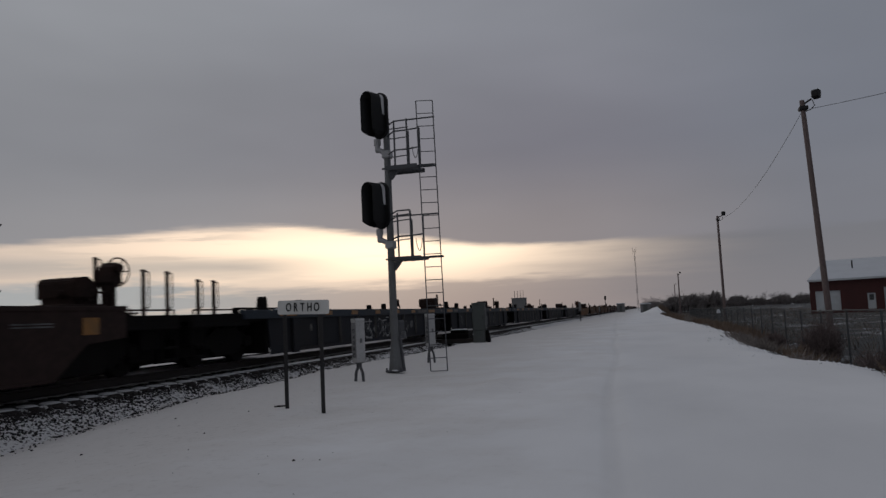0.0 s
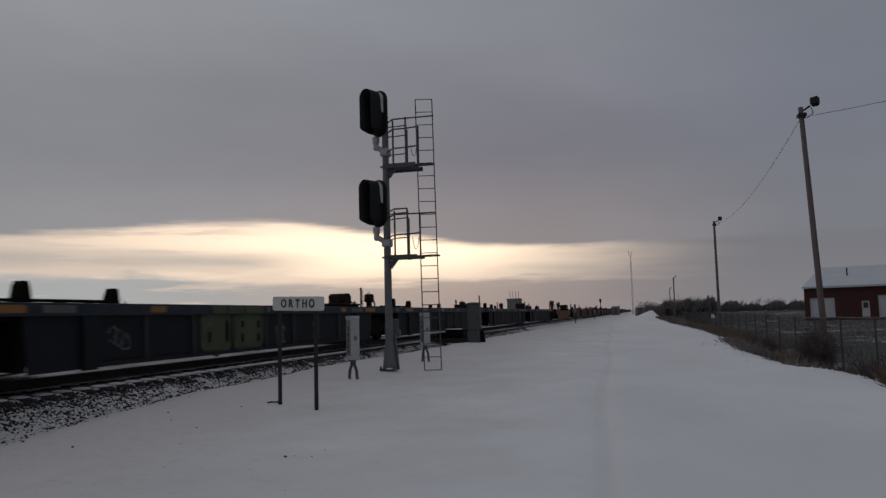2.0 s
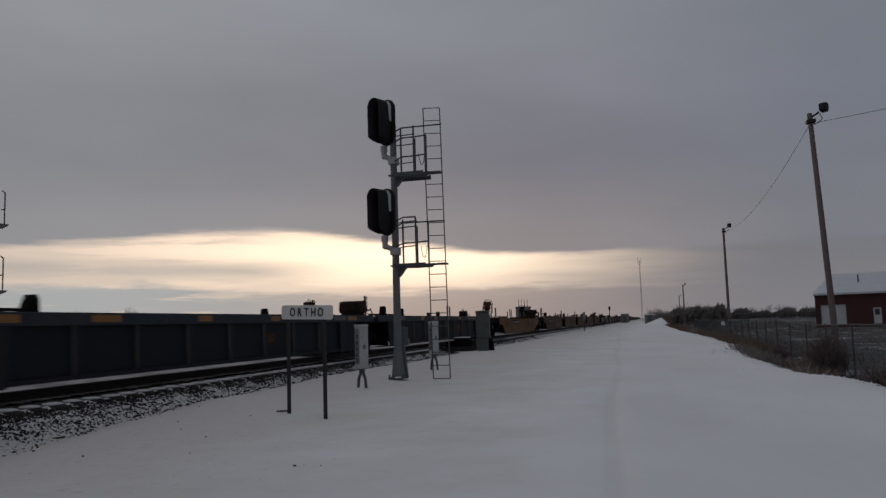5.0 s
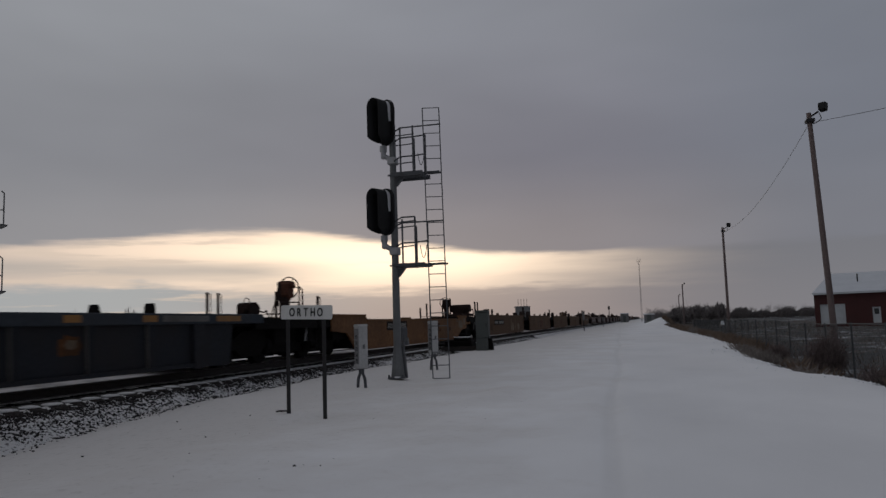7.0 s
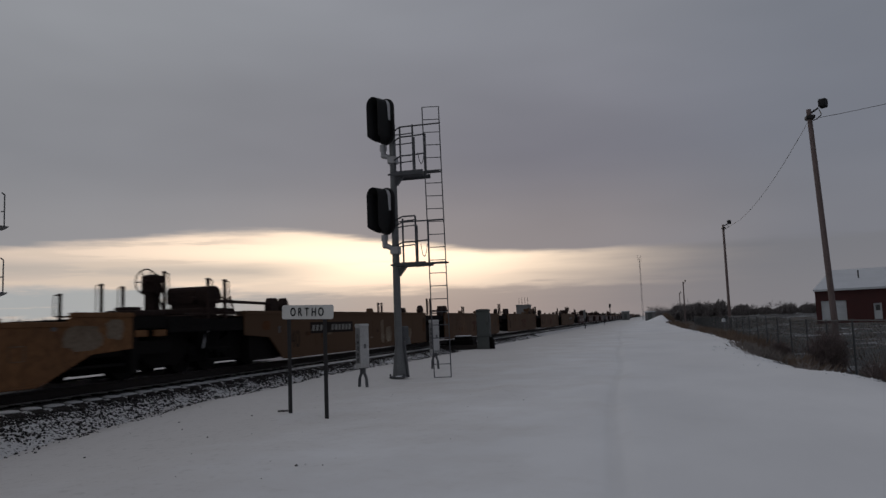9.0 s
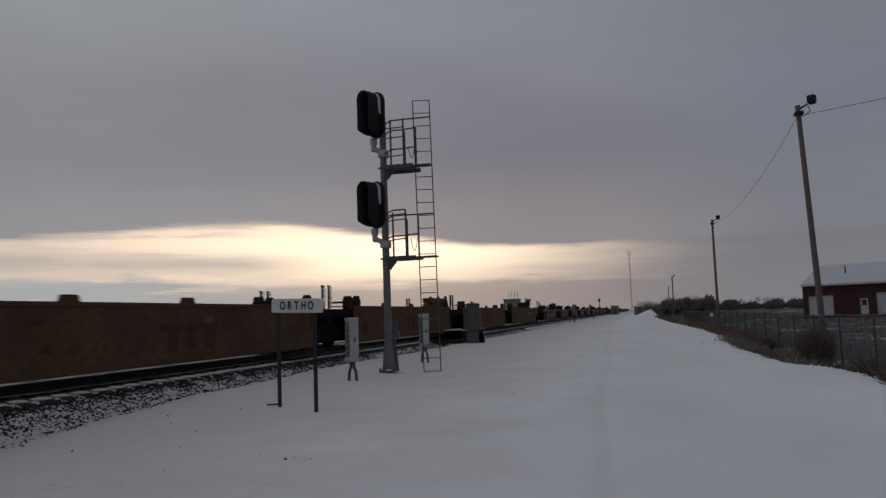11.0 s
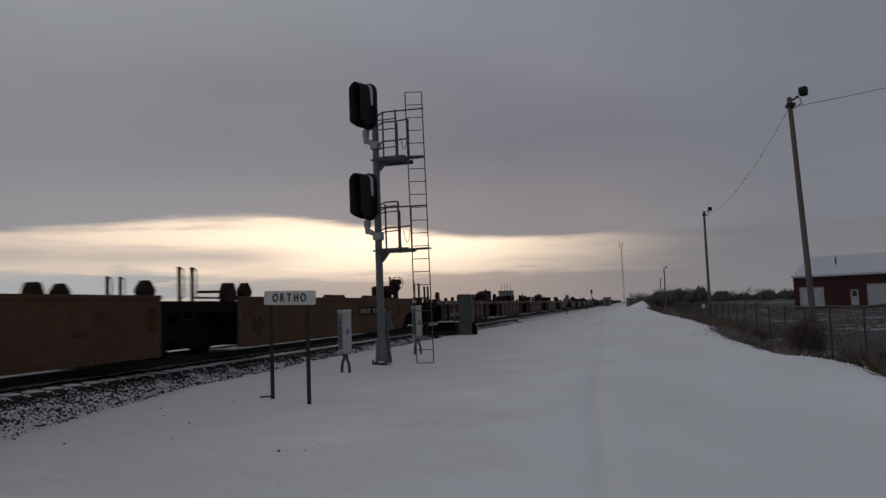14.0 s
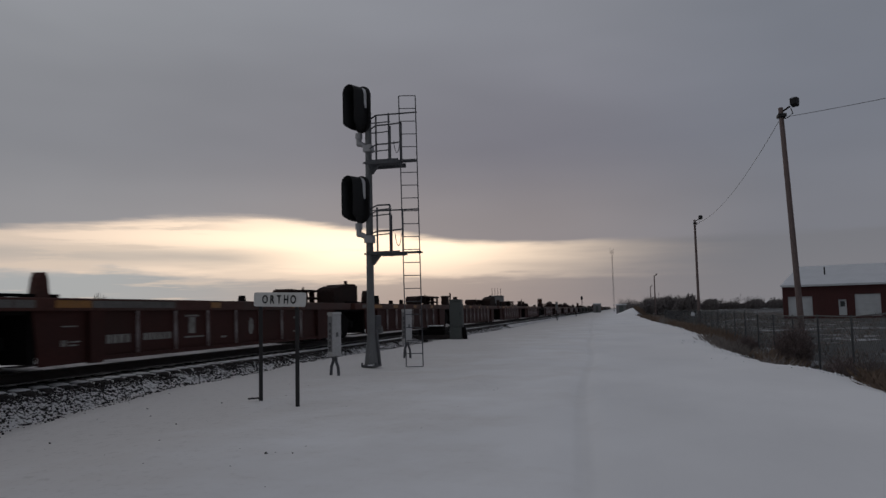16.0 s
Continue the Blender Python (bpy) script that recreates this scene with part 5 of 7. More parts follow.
    patch(s, SINGLE_L - 2.80, 0.80, 0.9, 0.42, PALEPATCH, 402, 1.4980, "stain")
    side_marks("white_plate", s, [(SINGLE_L - 3.47, SINGLE_L - 3.38, 0.92, 1.0)], SPRAY_HAZE, 1.499)
    side_marks("label_frame", s, [(SINGLE_L - 4.26, SINGLE_L - 3.98, 0.705, 0.72), (SINGLE_L - 4.26, SINGLE_L - 3.98, 0.49, 0.50), (SINGLE_L - 4.26, SINGLE_L - 4.248, 0.505, 0.70), (SINGLE_L - 3.992, SINGLE_L - 3.98, 0.505, 0.70)], PALEPATCH, 1.499)
    bm = bmesh.new()
    box(bm, 0.75, 1.28, SINGLE_L - 1.42, SINGLE_L - 0.35, 1.15, 1.27, 0.02)
    box(bm, 0.85, 1.2, SINGLE_L - 1.3, SINGLE_L - 0.95, 1.27, 1.33, 0.02)
    part("equipment_box", bm, GRIME, s, "grimy low equipment box")
    for yy in (-0.75, -1.3):
        bm = bmesh.new()
        box(bm, 1.40, 1.46, SINGLE_L + yy - 0.17, SINGLE_L + yy + 0.17, 0.78, 0.90, 0.01)
        part("step_bracket", bm, YELLOW, s, "dull yellow step bracket")
    roll(s, 120.5)
    # yellow five-unit car
    yels = []
    for i in range(5):
        y = smooth_unit("well_car", YEL_LABEL, TAN, YEL_L, i == 0, i == 4, rack=i == 2, humps=0 if i == 4 else 3, long_humps=i == 4,
                        gear_front=(-0.35, 1.30, 0.36, 0.55, 0.5) if i == 0 else None, gear_rear=rear if i == 4 else None)
        yels.append(y)
        if i in (0, 4):
            number_board(y, 3.1 if i == 0 else 9.3, 3.0, 0.68, 0.30)
        if i != 1:
            words("number", "40", 0.62, NUMBERMARK, y, Matrix.Translation((1.493, 2.18, 0.54)) @ Matrix.Rotation(radians(90), 4, "Z") @ Matrix.Rotation(radians(90), 4, "X"), 0.9, 0.003)
        if i in (1, 2, 3):
            wide_mark(y, 6.8, 0.34, 2.0, 0.52, DARKRED)
        patch(y, 1.75 if i else 0.68, 0.92, 0.42, 0.24, RUSTY, 90 + i, 1.4985, "stain")
        patch(y, YEL_L - 1.95, 0.80, 0.36, 0.55, RUSTY, 80 + i, 1.4985, "stain")
        side_marks("white_plate", y, [(1.28, 1.37, 0.74, 0.90)], SPRAY_HAZE, 1.499)
        weather(y, YEL_L, 6, 0.4, 0.95, 320 + 20 * i)
        roll(y, 143.1 + 17.2 * i)
    for y, z, w, h in ((8.75, 0.62, 0.34, 0.86), (9.35, 0.52, 0.62, 0.60), (10.3, 0.66, 0.26, 0.70), (11.6, 0.50, 0.80, 0.46)):
        patch(yels[0], y, z, w, h, BLOTCH, int(y * 10), 1.4980)
    # red five-unit car
    reds = []
    for i in range(5):
        r = rib_unit("well_car", RED_LABEL, RED, REDTOP, RED_L, 1.27, front_end=i == 0, rear_end=i == 4, tall_guide=i == 0, marks=RED_MARKS if i == 0 else None, joint=i % 2 if i else None, pale_ribs=True)
        reds.append(r)
        roll(r, 233.3 + 17.2 * i)
    bm = bmesh.new()
    box(bm, 1.0, 1.3, -2.05, -0.25, 1.28, 1.34, 0.01)
    for yy in (-1.9, -1.2, -0.4):
        box(bm, 1.1, 1.2, yy - 0.04, yy + 0.04, 1.05, 1.28)
    part("step_board", bm, GRIME, reds[0], "dark end walkway board")
    L1 = [(2.07, 2.43, 0.715, 0.735), (2.07, 2.20, 0.40, 0.50), (2.24, 2.52, 0.455, 0.48), (2.24, 2.45, 0.40, 0.425),
          (5.67, 6.17, 0.85, 0.885), (5.80, 6.04, 0.50, 0.84), (5.63, 6.38, 0.41, 0.44), (7.12, 7.35, 0.36, 0.40), (11.04, 11.20, 0.74, 0.80), (11.03, 11.20, 0.38, 0.42)]
    for a, b, n, c, d in ((3.18, 3.89, 4, 0.40, 0.555), (4.23, 5.20, 6, 0.42, 0.555)):
        w = (b - a) / n
        L1 += [(a + k * w, a + k * w + w * 0.74, c, d) for k in range(n)]
    bars(reds[0], L1, LETTER, 1.4185)
    patch(reds[0], 8.55, 0.585, 0.24, 0.42, LETTER, 70, 1.4185)
    # the rest of the train, as far as it can be seen
    u = 233.3 + 17.2 * 5 + 3.5
    ident = Matrix.Identity(4)
    global NEAR_WHEELS
    NEAR_WHEELS = list(WHEELS)
    for kind, pitch in ((reds, 17.2), (blues, 19.85), (reds, 17.2), (yels, 17.2), (blues, 19.85), (reds, 17.2), (blues, 19.85), (yels, 17.2)):
        for ob in kind:
            roll(copy_thing(ob, ident), u)
            u += pitch
        u += 3.5


make_train()


# ---- signal mast beside the track ----
def oval(w, h, n=24, flat=0.0):
    """A rounded upright outline, w wide and h high, centred."""
    r = w / 2
    pts = []
    for i in range(n):
        a = 2 * math.pi * i / n
        pts.append((r * math.cos(a), r * math.sin(a) + (h / 2 - r) * (1 if math.sin(a) >= 0 else -1)))
    return pts


def signal_head(parent, z, dx):
    """Black oval backing, deep hood and three dark lenses; faces the way of -y, turned a little to the track."""
    turn = Matrix.Translation((-0.135 + dx, -0.02, z)) @ Matrix.Rotation(radians(-25), 4, "Z")
    bm = bmesh.new()
    prism(bm, oval(0.53, 1.13), "y", -0.02, 0.02)
    bm.transform(turn)
    part("backing", bm, BLACK, parent, "black oval signal backing")
    bm = bmesh.new()
    outl = [(u - 0.025, v) for u, v in oval(0.385, 1.06, 28)]
    inl = [(u - 0.025, v) for u, v in oval(0.36, 1.035, 28)]
    depth = [0.44 if v > -0.40 else 0.44 - 0.22 * min(1, (-0.40 - v) / 0.12) for u, v in outl]
    rings = []
    for pts, front in ((outl, False), (outl, True), (inl, True), (inl, False)):
        rings.append([bm.verts.new((u, -d if front else -0.021, v)) for (u, v), d in zip(pts, depth)])
    n = len(outl)
    for a, b in zip(rings, rings[1:]):
        for i in range(n):
            f = bm.faces.new((a[i], a[(i + 1) % n], b[(i + 1) % n], b[i]))
            f.smooth = True
    bm.transform(turn)
    hood = part("hood", bm, BLACK, parent, "deep black hood")
    bm = bmesh.new()
    pts = [(u * 1.012, v * 1.006) for u, v in outl]
    pts += [(0.1695, 0.0), (0.1695, 0.10), (0.1695, 0.20)]
    k = [i for i in range(len(pts)) if pts[i][0] > 0.03 and pts[i][1] > -0.02]
    k.sort(key=lambda i: pts[i][1])
    va = [bm.verts.new((pts[i][0], -0.024, pts[i][1])) for i in k]
    vb = [bm.verts.new((pts[i][0], -0.085 - 0.04 * math.sin(math.pi * (j + 0.5) / len(k)), pts[i][1])) for j, i in enumerate(k)]
    vc = [bm.verts.new((pts[i][0] * 1.03, -0.04, pts[i][1] * 1.005)) for i in k]
    for i in range(len(k) - 1):
        bm.faces.new((va[i], va[i + 1], vc[i + 1], vc[i]))
        bm.faces.new((vc[i], vc[i + 1], vb[i + 1], vb[i]))
    a, b = pts[k[-1]], pts[k[-2]]
    ridge = [bm.verts.new((p[0], yy, p[1] + up)) for yy in (-0.06, -0.25, -0.43) for p, up in ((a, 0.004), ((a[0] * 0.6 + b[0] * 0.4, a[1] * 0.6 + b[1] * 0.4), 0.008))]
    bm.faces.new((ridge[0], ridge[1], ridge[3], ridge[2]))
    bm.faces.new((ridge[2], ridge[3], ridge[5], ridge[4]))
    bm.transform(turn)
    part("snow_crust", bm, CRUST, hood, "thin crust of snow")
    for dz in (-0.33, 0.0, 0.33):
        bm = bmesh.new()
        rod(bm, (0, -0.021, dz), (0, -0.07, dz), 0.115, seg=18)
        bm.transform(turn)
        part("lens", bm, LENS, parent, "unlit dark lens")
    bm = bmesh.new()
    box(bm, -0.15, 0.12, 0.03, 0.16, -0.47, 0.47, 0.03)
    bm.transform(turn)
    part("lamp_case", bm, BLACK, parent)
    bm = bmesh.new()
    x = -0.235 + dx / 2
    rod(bm, (x, 0.0, z - 0.56), (x, 0.0, z - 0.70), 0.085, seg=12)
    rod(bm, (x, 0.0, z - 0.70), (x, 0.0, z - 0.84), 0.065, seg=12)
    rod(bm, (x, 0.0, z - 0.80), (0.02, 0.0, z - 0.94), 0.062, seg=12)
    bmesh.ops.create_uvsphere(bm, u_segments=10, v_segments=6, radius=0.068, matrix=Matrix.Translation((x, 0, z - 0.82)))
    box(bm, -0.11, 0.11, -0.11, 0.11, z - 1.04, z - 0.86, 0.02)
    part("head_bracket", bm, ALUM, parent, "pale cast elbow bracket")


def service_platform(parent, z, hi, far=1.08):
    bm = bmesh.new()
    for i in range(9):
        x = 0.06 + i * 0.085
        box(bm, x, x + 0.03, -0.30, 0.32, z - 0.045, z - 0.005)
    lo, up = (z - 0.09, z + 0.01) if hi == 1.0 else (z - 0.035, z + 0.03)
    box(bm, 0.04, 0.82, -0.33, -0.29, lo, up)
    box(bm, 0.04, 0.82, 0.31, 0.35, lo, up)
    box(bm, -0.12, far + 0.05, -0.06, -0.03, z - 0.015, z + 0.025)
    box(bm, -0.12, far + 0.05, 0.10, 0.13, z - 0.015, z + 0.025)
    part("grating", bm, STEELDARK, parent, "dull steel step grating")
    bm = bmesh.new()
    prism(bm, [(0.06, z - 0.06), (0.26, z - 0.06), (0.10, z - 0.26), (0.06, z - 0.26)], "y", -0.05, 0.05)
    part("platform_brace", bm, STEELDARK, parent)
    upper = hi == 1.0
    rails = [(1.06, 1.26, -0.22), (0.82, 0.90, -0.30), (0.37, 0.90, -0.30)] if upper else [(1.10, 0.60, -0.30), (0.97, 1.24, -0.13), (0.50, 0.90, -0.30)]
    for h, end, yend in rails:
        bm = bmesh.new()
        rz = z + h
        chain(bm, [(-0.02, 0.10, rz - 0.07), (0.08, -0.12, rz - 0.04), (0.29, -0.30, rz), (0.60, -0.30, rz)] + ([(end, yend, rz + 0.02)] if end > 0.6 else []), 0.018, 6)
        part("guard_rail", bm, STEELDARK, parent)
        bm = bmesh.new()
        chain(bm, [(-0.02, 0.10, rz - 0.07), (0.14, 0.30, rz - 0.02), (0.44, 0.33, rz)], 0.014, 6)
        part("guard_rail", bm, STEELDARK, parent)
    for x, y, h in ((0.29, -0.30, 1.05), (0.60, -0.30, 1.09), (0.44, 0.33, 0.95), (0.90, -0.30, 0.84 if upper else 0.98)):
        bm = bmesh.new()
        box(bm, x - 0.017, x + 0.017, y - 0.017, y + 0.017, z - 0.05, z + h)
        part("guard_post", bm, STEELDARK, parent)
    bm = bmesh.new()
    pts = []
    for i in range(13):
        a = i / 12
        pts.append((0.72 + 0.15 * a, -0.31, z + 0.42 - 0.28 * math.sin(math.pi * a) ** 0.7))
    chain(bm, pts, 0.008, 4)
    part("safety_chain", bm, STEELDARK, parent)


def mast_ladder(parent, foot, top, width, n):
    foot, top = Vector(foot), Vector(top)
    side = Vector((0.97, 0.24, 0)) * width
    for k in (0, 1):
        bm = bmesh.new()
        rod(bm, foot + side * k, top + side * k, 0.013, seg=6)
        part("ladder_stile", bm, STEELDARK, parent)
    bm = bmesh.new()
    rod(bm, (0, 0, 0), side, 0.010, seg=6)
    first = part("ladder_rung", bm, STEELDARK, parent)
    first.location = foot
    for i in range(1, n + 1):
        r = new("ladder_rung", first.data)
        r.parent, r.location = parent, foot.lerp(top, i / n)


def signal_mast(m, label):
    root = thing("signal_mast", label, "railway signal", m)
    bm = bmesh.new()
    rod(bm, (0, 0, 0.12), (0, 0, 5.95), 0.092, 0.075, seg=14)
    rod(bm, (0, 0, 5.95), (0, 0, 6.0), 0.09, 0.05, seg=14)
    part("mast", bm, GALV, root, "tapered galvanised steel mast")
    bm = bmesh.new()
    rod(bm, (0, 0, 0.0), (0, 0, 0.60), 0.17, 0.105, seg=8)
    rod(bm, (0, 0, 0.60), (0, 0, 0.70), 0.108, 0.095, seg=8)
    part("mast_skirt", bm, GALV, root, "flared cast base")
    bm = bmesh.new()
    box(bm, -0.19, 0.19, -0.19, 0.19, -0.03, 0.015, 0.01)
    for sx in (-1, 1):
        for sy in (-1, 1):
            rod(bm, (sx * 0.165, sy * 0.165, -0.03), (sx * 0.165, sy * 0.165, 0.07), 0.022, seg=6)
    part("base_plate", bm, STEELDARK, root, "bolted base plate")
    signal_head(root, 6.05, 0.0)
    signal_head(root, 3.885, -0.055)
    service_platform(root, 4.75, 1.0, 1.10)
    service_platform(root, 2.59, 0.99, 1.20)
    mast_ladder(root, (0.87, -0.10, -0.03), (0.87, -0.355, 6.21), 0.385, 21)
    # dark plate added beside the skirt to paint its shaded right facet
    bm = bmesh.new()
    prism(bm, [(0.13, -0.02), (0.215, -0.02), (0.165, 0.50), (0.140, 0.80), (0.09, 0.80), (0.10, 0.50)], "y", 0.02, 0.10)
    part("cable_riser", bm, STEELDARK, root, "dark plate put in for the base's shaded right facet")
    bm = bmesh.new()
    bmesh.ops.create_uvsphere(bm, u_segments=12, v_segments=6, radius=0.10, matrix=Matrix.Translation((0.04, -0.15, 0.012)) @ Matrix.Diagonal((0.9, 0.6, 0.16, 1)))
    part("snow_drift", bm, SNOW, root, "snow lying on the base plate")
    return root


signal_mast(pose(-5.66, 16.77, 0.0), "galvanised two-head railway signal mast with ladder and platforms")


def far_mast():
    root = thing("signal_mast", "plain steel signal mast with two narrow platforms beyond the track", "railway signal", pose(-19.99, 19.17, -0.2))
    bm = bmesh.new()
    rod(bm, (0, 0, 0), (0, 0, 6.72), 0.11, 0.09, seg=12)
    part("mast", bm, GALV, root)
    for z in (5.0, 2.88):
        bm = bmesh.new()
        prism(bm, [(0.05, z - 0.12), (0.28, z - 0.05), (0.33, z), (0.05, z)], "y", -0.35, 0.35)
        part("grating", bm, GALV, root)
        for y in (-0.33, 0.33):
            bm = bmesh.new()
            chain(bm, [(0.05, y, z + 1.12), (0.16, y, z + 1.04), (0.16, y, z)], 0.022, 6)
            chain(bm, [(0.03, y, z + 0.5), (0.16, y, z + 0.5)], 0.02, 6)
            part("guard_rail", bm, GALV, root)
    for z in (5.9, 3.8):
        bm = bmesh.new()
        prism(bm, [(u - 0.42, v + z) for u, v in oval(0.56, 1.1)], "y", -0.02, 0.25)
        part("signal_head", bm, BLACK, root)
        bm = bmesh.new()
        rod(bm, (-0.35, 0.1, z - 0.3), (0, 0, z - 0.3), 0.05, seg=8)
        part("head_bracket", bm, ALUM, root)


far_mast()


# ---- station name board ----
def name_board():
    p1, p2 = Vector((-4.79, 9.52, 0)), Vector((-4.215, 9.43, 0))
    root = thing("name_board", "white station name board on two dark steel posts", "sign", Matrix.Translation((p1 + p2) / 2))
    d = (p2 - p1) / 2
    for s in (-1, 1):
        bm = bmesh.new()
        c = d * s
        box(bm, c.x - 0.028, c.x + 0.028, c.y - 0.02, c.y - 0.012, -0.15, 1.47)
        box(bm, c.x - 0.022, c.x - 0.012, c.y - 0.012, c.y + 0.03, -0.15, 1.47)
        part("post", bm, POSTS, root, "dark steel angle post")
    rot = Matrix.Rotation(math.atan2(d.y, d.x), 4, "Z")
    bm = bmesh.new()
    w, h, r = 0.414, 0.096, 0.03
    poly = []
    for cx, cy, a0 in ((w - r, h - r, 0), (-w + r, h - r, 90), (-w + r, -h + r, 180), (w - r, -h + r, 270)):
        for k in range(5):
            a = radians(a0 + 22.5 * k)
            poly.append((cx + r * math.cos(a), cy + r * math.sin(a)))
    prism(bm, poly, "y", -0.035, -0.022)
    bm.transform(Matrix.Translation((0.023, 0, 1.415)) @ rot @ Matrix.Rotation(radians(1.8), 4, "Y"))
    board = part("board", bm, SIGNW, root, "white board with rounded corners")
    for i, ch in enumerate("ORTHO"):
        words("letter", ch, 0.158, INK, board, Matrix.Translation((0, 0, 1.412)) @ rot @ Matrix.Rotation(radians(1.8), 4, "Y") @ Matrix.Translation((-0.205 + 0.1130 * i, -0.037, 0)) @ Matrix.Rotation(radians(90), 4, "X"), 0.72, 0.002, 0.003)


name_board()


# ---- cable pedestals, cabinet, switch machine ----
def pedestal(m, h, leg, label, w=0.20):
    root = thing("cable_pedestal", label, "cable pedestal", m, group="pedestals by the signal")
    bm = bmesh.new()
    box(bm, -w / 2, w / 2, -w / 2, w / 2, leg, leg + h - 0.03, 0.012)
    prism(bm, [(-w / 2 - 0.008, leg + h - 0.032), (w / 2 + 0.008, leg + h - 0.032), (w / 2 - 0.03, leg + h + 0.012), (-w / 2 + 0.03, leg + h + 0.012)], "y", -w / 2 - 0.008, w / 2 + 0.008)
    part("housing", bm, PEDESTAL, root, "white painted steel housing")
    for s in (-1, 1):
        bm = bmesh.new()
        chain(bm, [(s * 0.04, s * 0.01, leg + 0.02), (s * 0.035, s * 0.01, leg - 0.10), (s * 0.075, s * 0.03, 0.20), (s * 0.10, s * 0.04, -0.12)], 0.030, 8)
        part("leg", bm, STEELDARK, root)
    # darker grey panel covers most of the lettered face
    bm = bmesh.new()
    box(bm, -w / 2 + 0.018, w / 2 - 0.018, -w / 2 - 0.002, -w / 2 + 0.002, leg + 0.09, leg + h - 0.07)
    part("label_panel", bm, FACEGREY, root, "dull grey panel behind the lettering")
    bm = bmesh.new()
    for i in range(5):
        z = leg + h - 0.20 - i * 0.118
        for dx in (-0.032, 0.018):
            box(bm, dx, dx + 0.016, -w / 2 - 0.006, -w / 2 - 0.0025, z - 0.08, z)
        box(bm, -0.015, 0.017, -w / 2 - 0.006, -w / 2 - 0.0025, z - 0.016 - 0.03 * (i % 2), z - 0.03 * (i % 2))
    mk = part("lettering", bm, POSTS, root, "dark unreadable vertical lettering")
    bm = bmesh.new()
    box(bm, -w / 2 - 0.006, w / 2 + 0.006, -w / 2 - 0.006, w / 2 + 0.006, leg + 0.05, leg + 0.065)
    part("band", bm, PEDESTAL, root)
    bm = bmesh.new()
    box(bm, w / 2, w / 2 + 0.02, -0.02, 0.02, leg + h * 0.45, leg + h * 0.55)
    part("latch", bm, GALV, root)
    return root


pedestal(pose(-5.54, 14.15, -0.03, 0, 0, -38), 0.86, 0.40, "white square cable pedestal on two pipe legs")
pedestal(pose(-5.57, 19.5, 0.02, 0, 0, -38), 0.86, 0.40, "white square cable pedestal on two pipe legs beside the ladder")


def junction_box():
    root = thing("junction_box", "grey junction box on a pipe behind the signal mast", "junction box", pose(-6.72, 20.3, 0.03, 0, 0, -20))
    bm = bmesh.new()
    box(bm, -0.14, 0.14, -0.12, 0.12, 0.60, 1.12, 0.03)
    part("housing", bm, STEELDARK, root)
    bm = bmesh.new()
    box(bm, -0.07, 0.07, -0.05, 0.05, -0.1, 0.60, 0.01)
    part("post", bm, UNDER, root, "dark post")
    bm = bmesh.new()
    chain(bm, [(0.12, -0.05, 0.75), (0.26, -0.05, 0.8), (0.28, -0.05, 0.62)], 0.03, 6)
    part("conduit", bm, GALV, root)


junction_box()


def relay_cabinet():
    root = thing("relay_cabinet", "grey trackside relay cabinet with a shallow cap", "cabinet", pose(-6.9, 31.95, 0.03, 0, 0, 6))
    bm = bmesh.new()
    box(bm, -0.27, 0.27, -0.24, 0.26, 0.50, 1.62, 0.02)
    part("housing", bm, CABINET, root)
    bm = bmesh.new()
    box(bm, -0.25, 0.25, -0.252, -0.24, 0.56, 1.54, 0.005)
    d = part("door", bm, CABINET, root)
    bm = bmesh.new()
    box(bm, 0.18, 0.205, -0.275, -0.252, 1.0, 1.14)
    part("handle", bm, POSTS, d)
    for z in (0.72, 1.40):
        bm = bmesh.new()
        rod(bm, (-0.25, -0.256, z - 0.05), (-0.25, -0.256, z + 0.05), 0.014, seg=6)
        part("hinge", bm, POSTS, d)
    bm = bmesh.new()
    prism(bm, [(-0.29, 1.622), (0.29, 1.622), (0.29, 1.66), (0.25, 1.685), (0.10, 1.70), (-0.10, 1.70), (-0.25, 1.685), (-0.29, 1.66)], "y", -0.27, 0.29)
    part("cap", bm, CABINET, root, "shallow sheet cap")
    bm = bmesh.new()
    box(bm, -0.27, 0.24, -0.26, 0.28, -0.1, 0.499, 0.02)
    part("base", bm, CABINET, root, "grey concrete footing")
    bm = bmesh.new()
    prism(bm, [(0.262, -0.1), (0.46, -0.1), (0.42, 0.30), (0.34, 0.56), (0.262, 0.60)], "y", -0.1, 0.26)
    part("cable_guard", bm, UNDER, root, "dark cable guard")
    bm = bmesh.new()
    rod(bm, (0.31, -0.16, 0.5), (0.31, -0.16, 1.5), 0.028, seg=8)
    part("conduit", bm, GALV, root)


relay_cabinet()


def switch_machine():
    root = thing("switch_machine", "low dark switch machine beside the rails", "switch machine", pose(-8.25, 33.2, 0.08))
    bm = bmesh.new()
    box(bm, -0.55, 0.65, -0.45, 0.45, 0.06, 0.34, 0.03)
    box(bm, -0.2, 0.5, -0.3, 0.3, 0.34, 0.48, 0.04)
    part("case", bm, UNDER, root)
    for yy in (-0.55, 0.55):
        bm = bmesh.new()
        box(bm, -1.0, 0.9, yy - 0.07, yy + 0.07, -0.1, 0.1)
        part("sleeper", bm, TIE, root)
    bm = bmesh.new()
    rod(bm, (-0.5, 0, 0.15), (-1.4, 0, 0.15), 0.03, seg=6)
    part("throw_rod", bm, UNDER, root)
    bm = bmesh.new()
    box(bm, -0.2, 0.45, -0.28, 0.26, 0.481, 0.52, 0.015)
    part("snow_cap", bm, SNOW, root)


switch_machine()


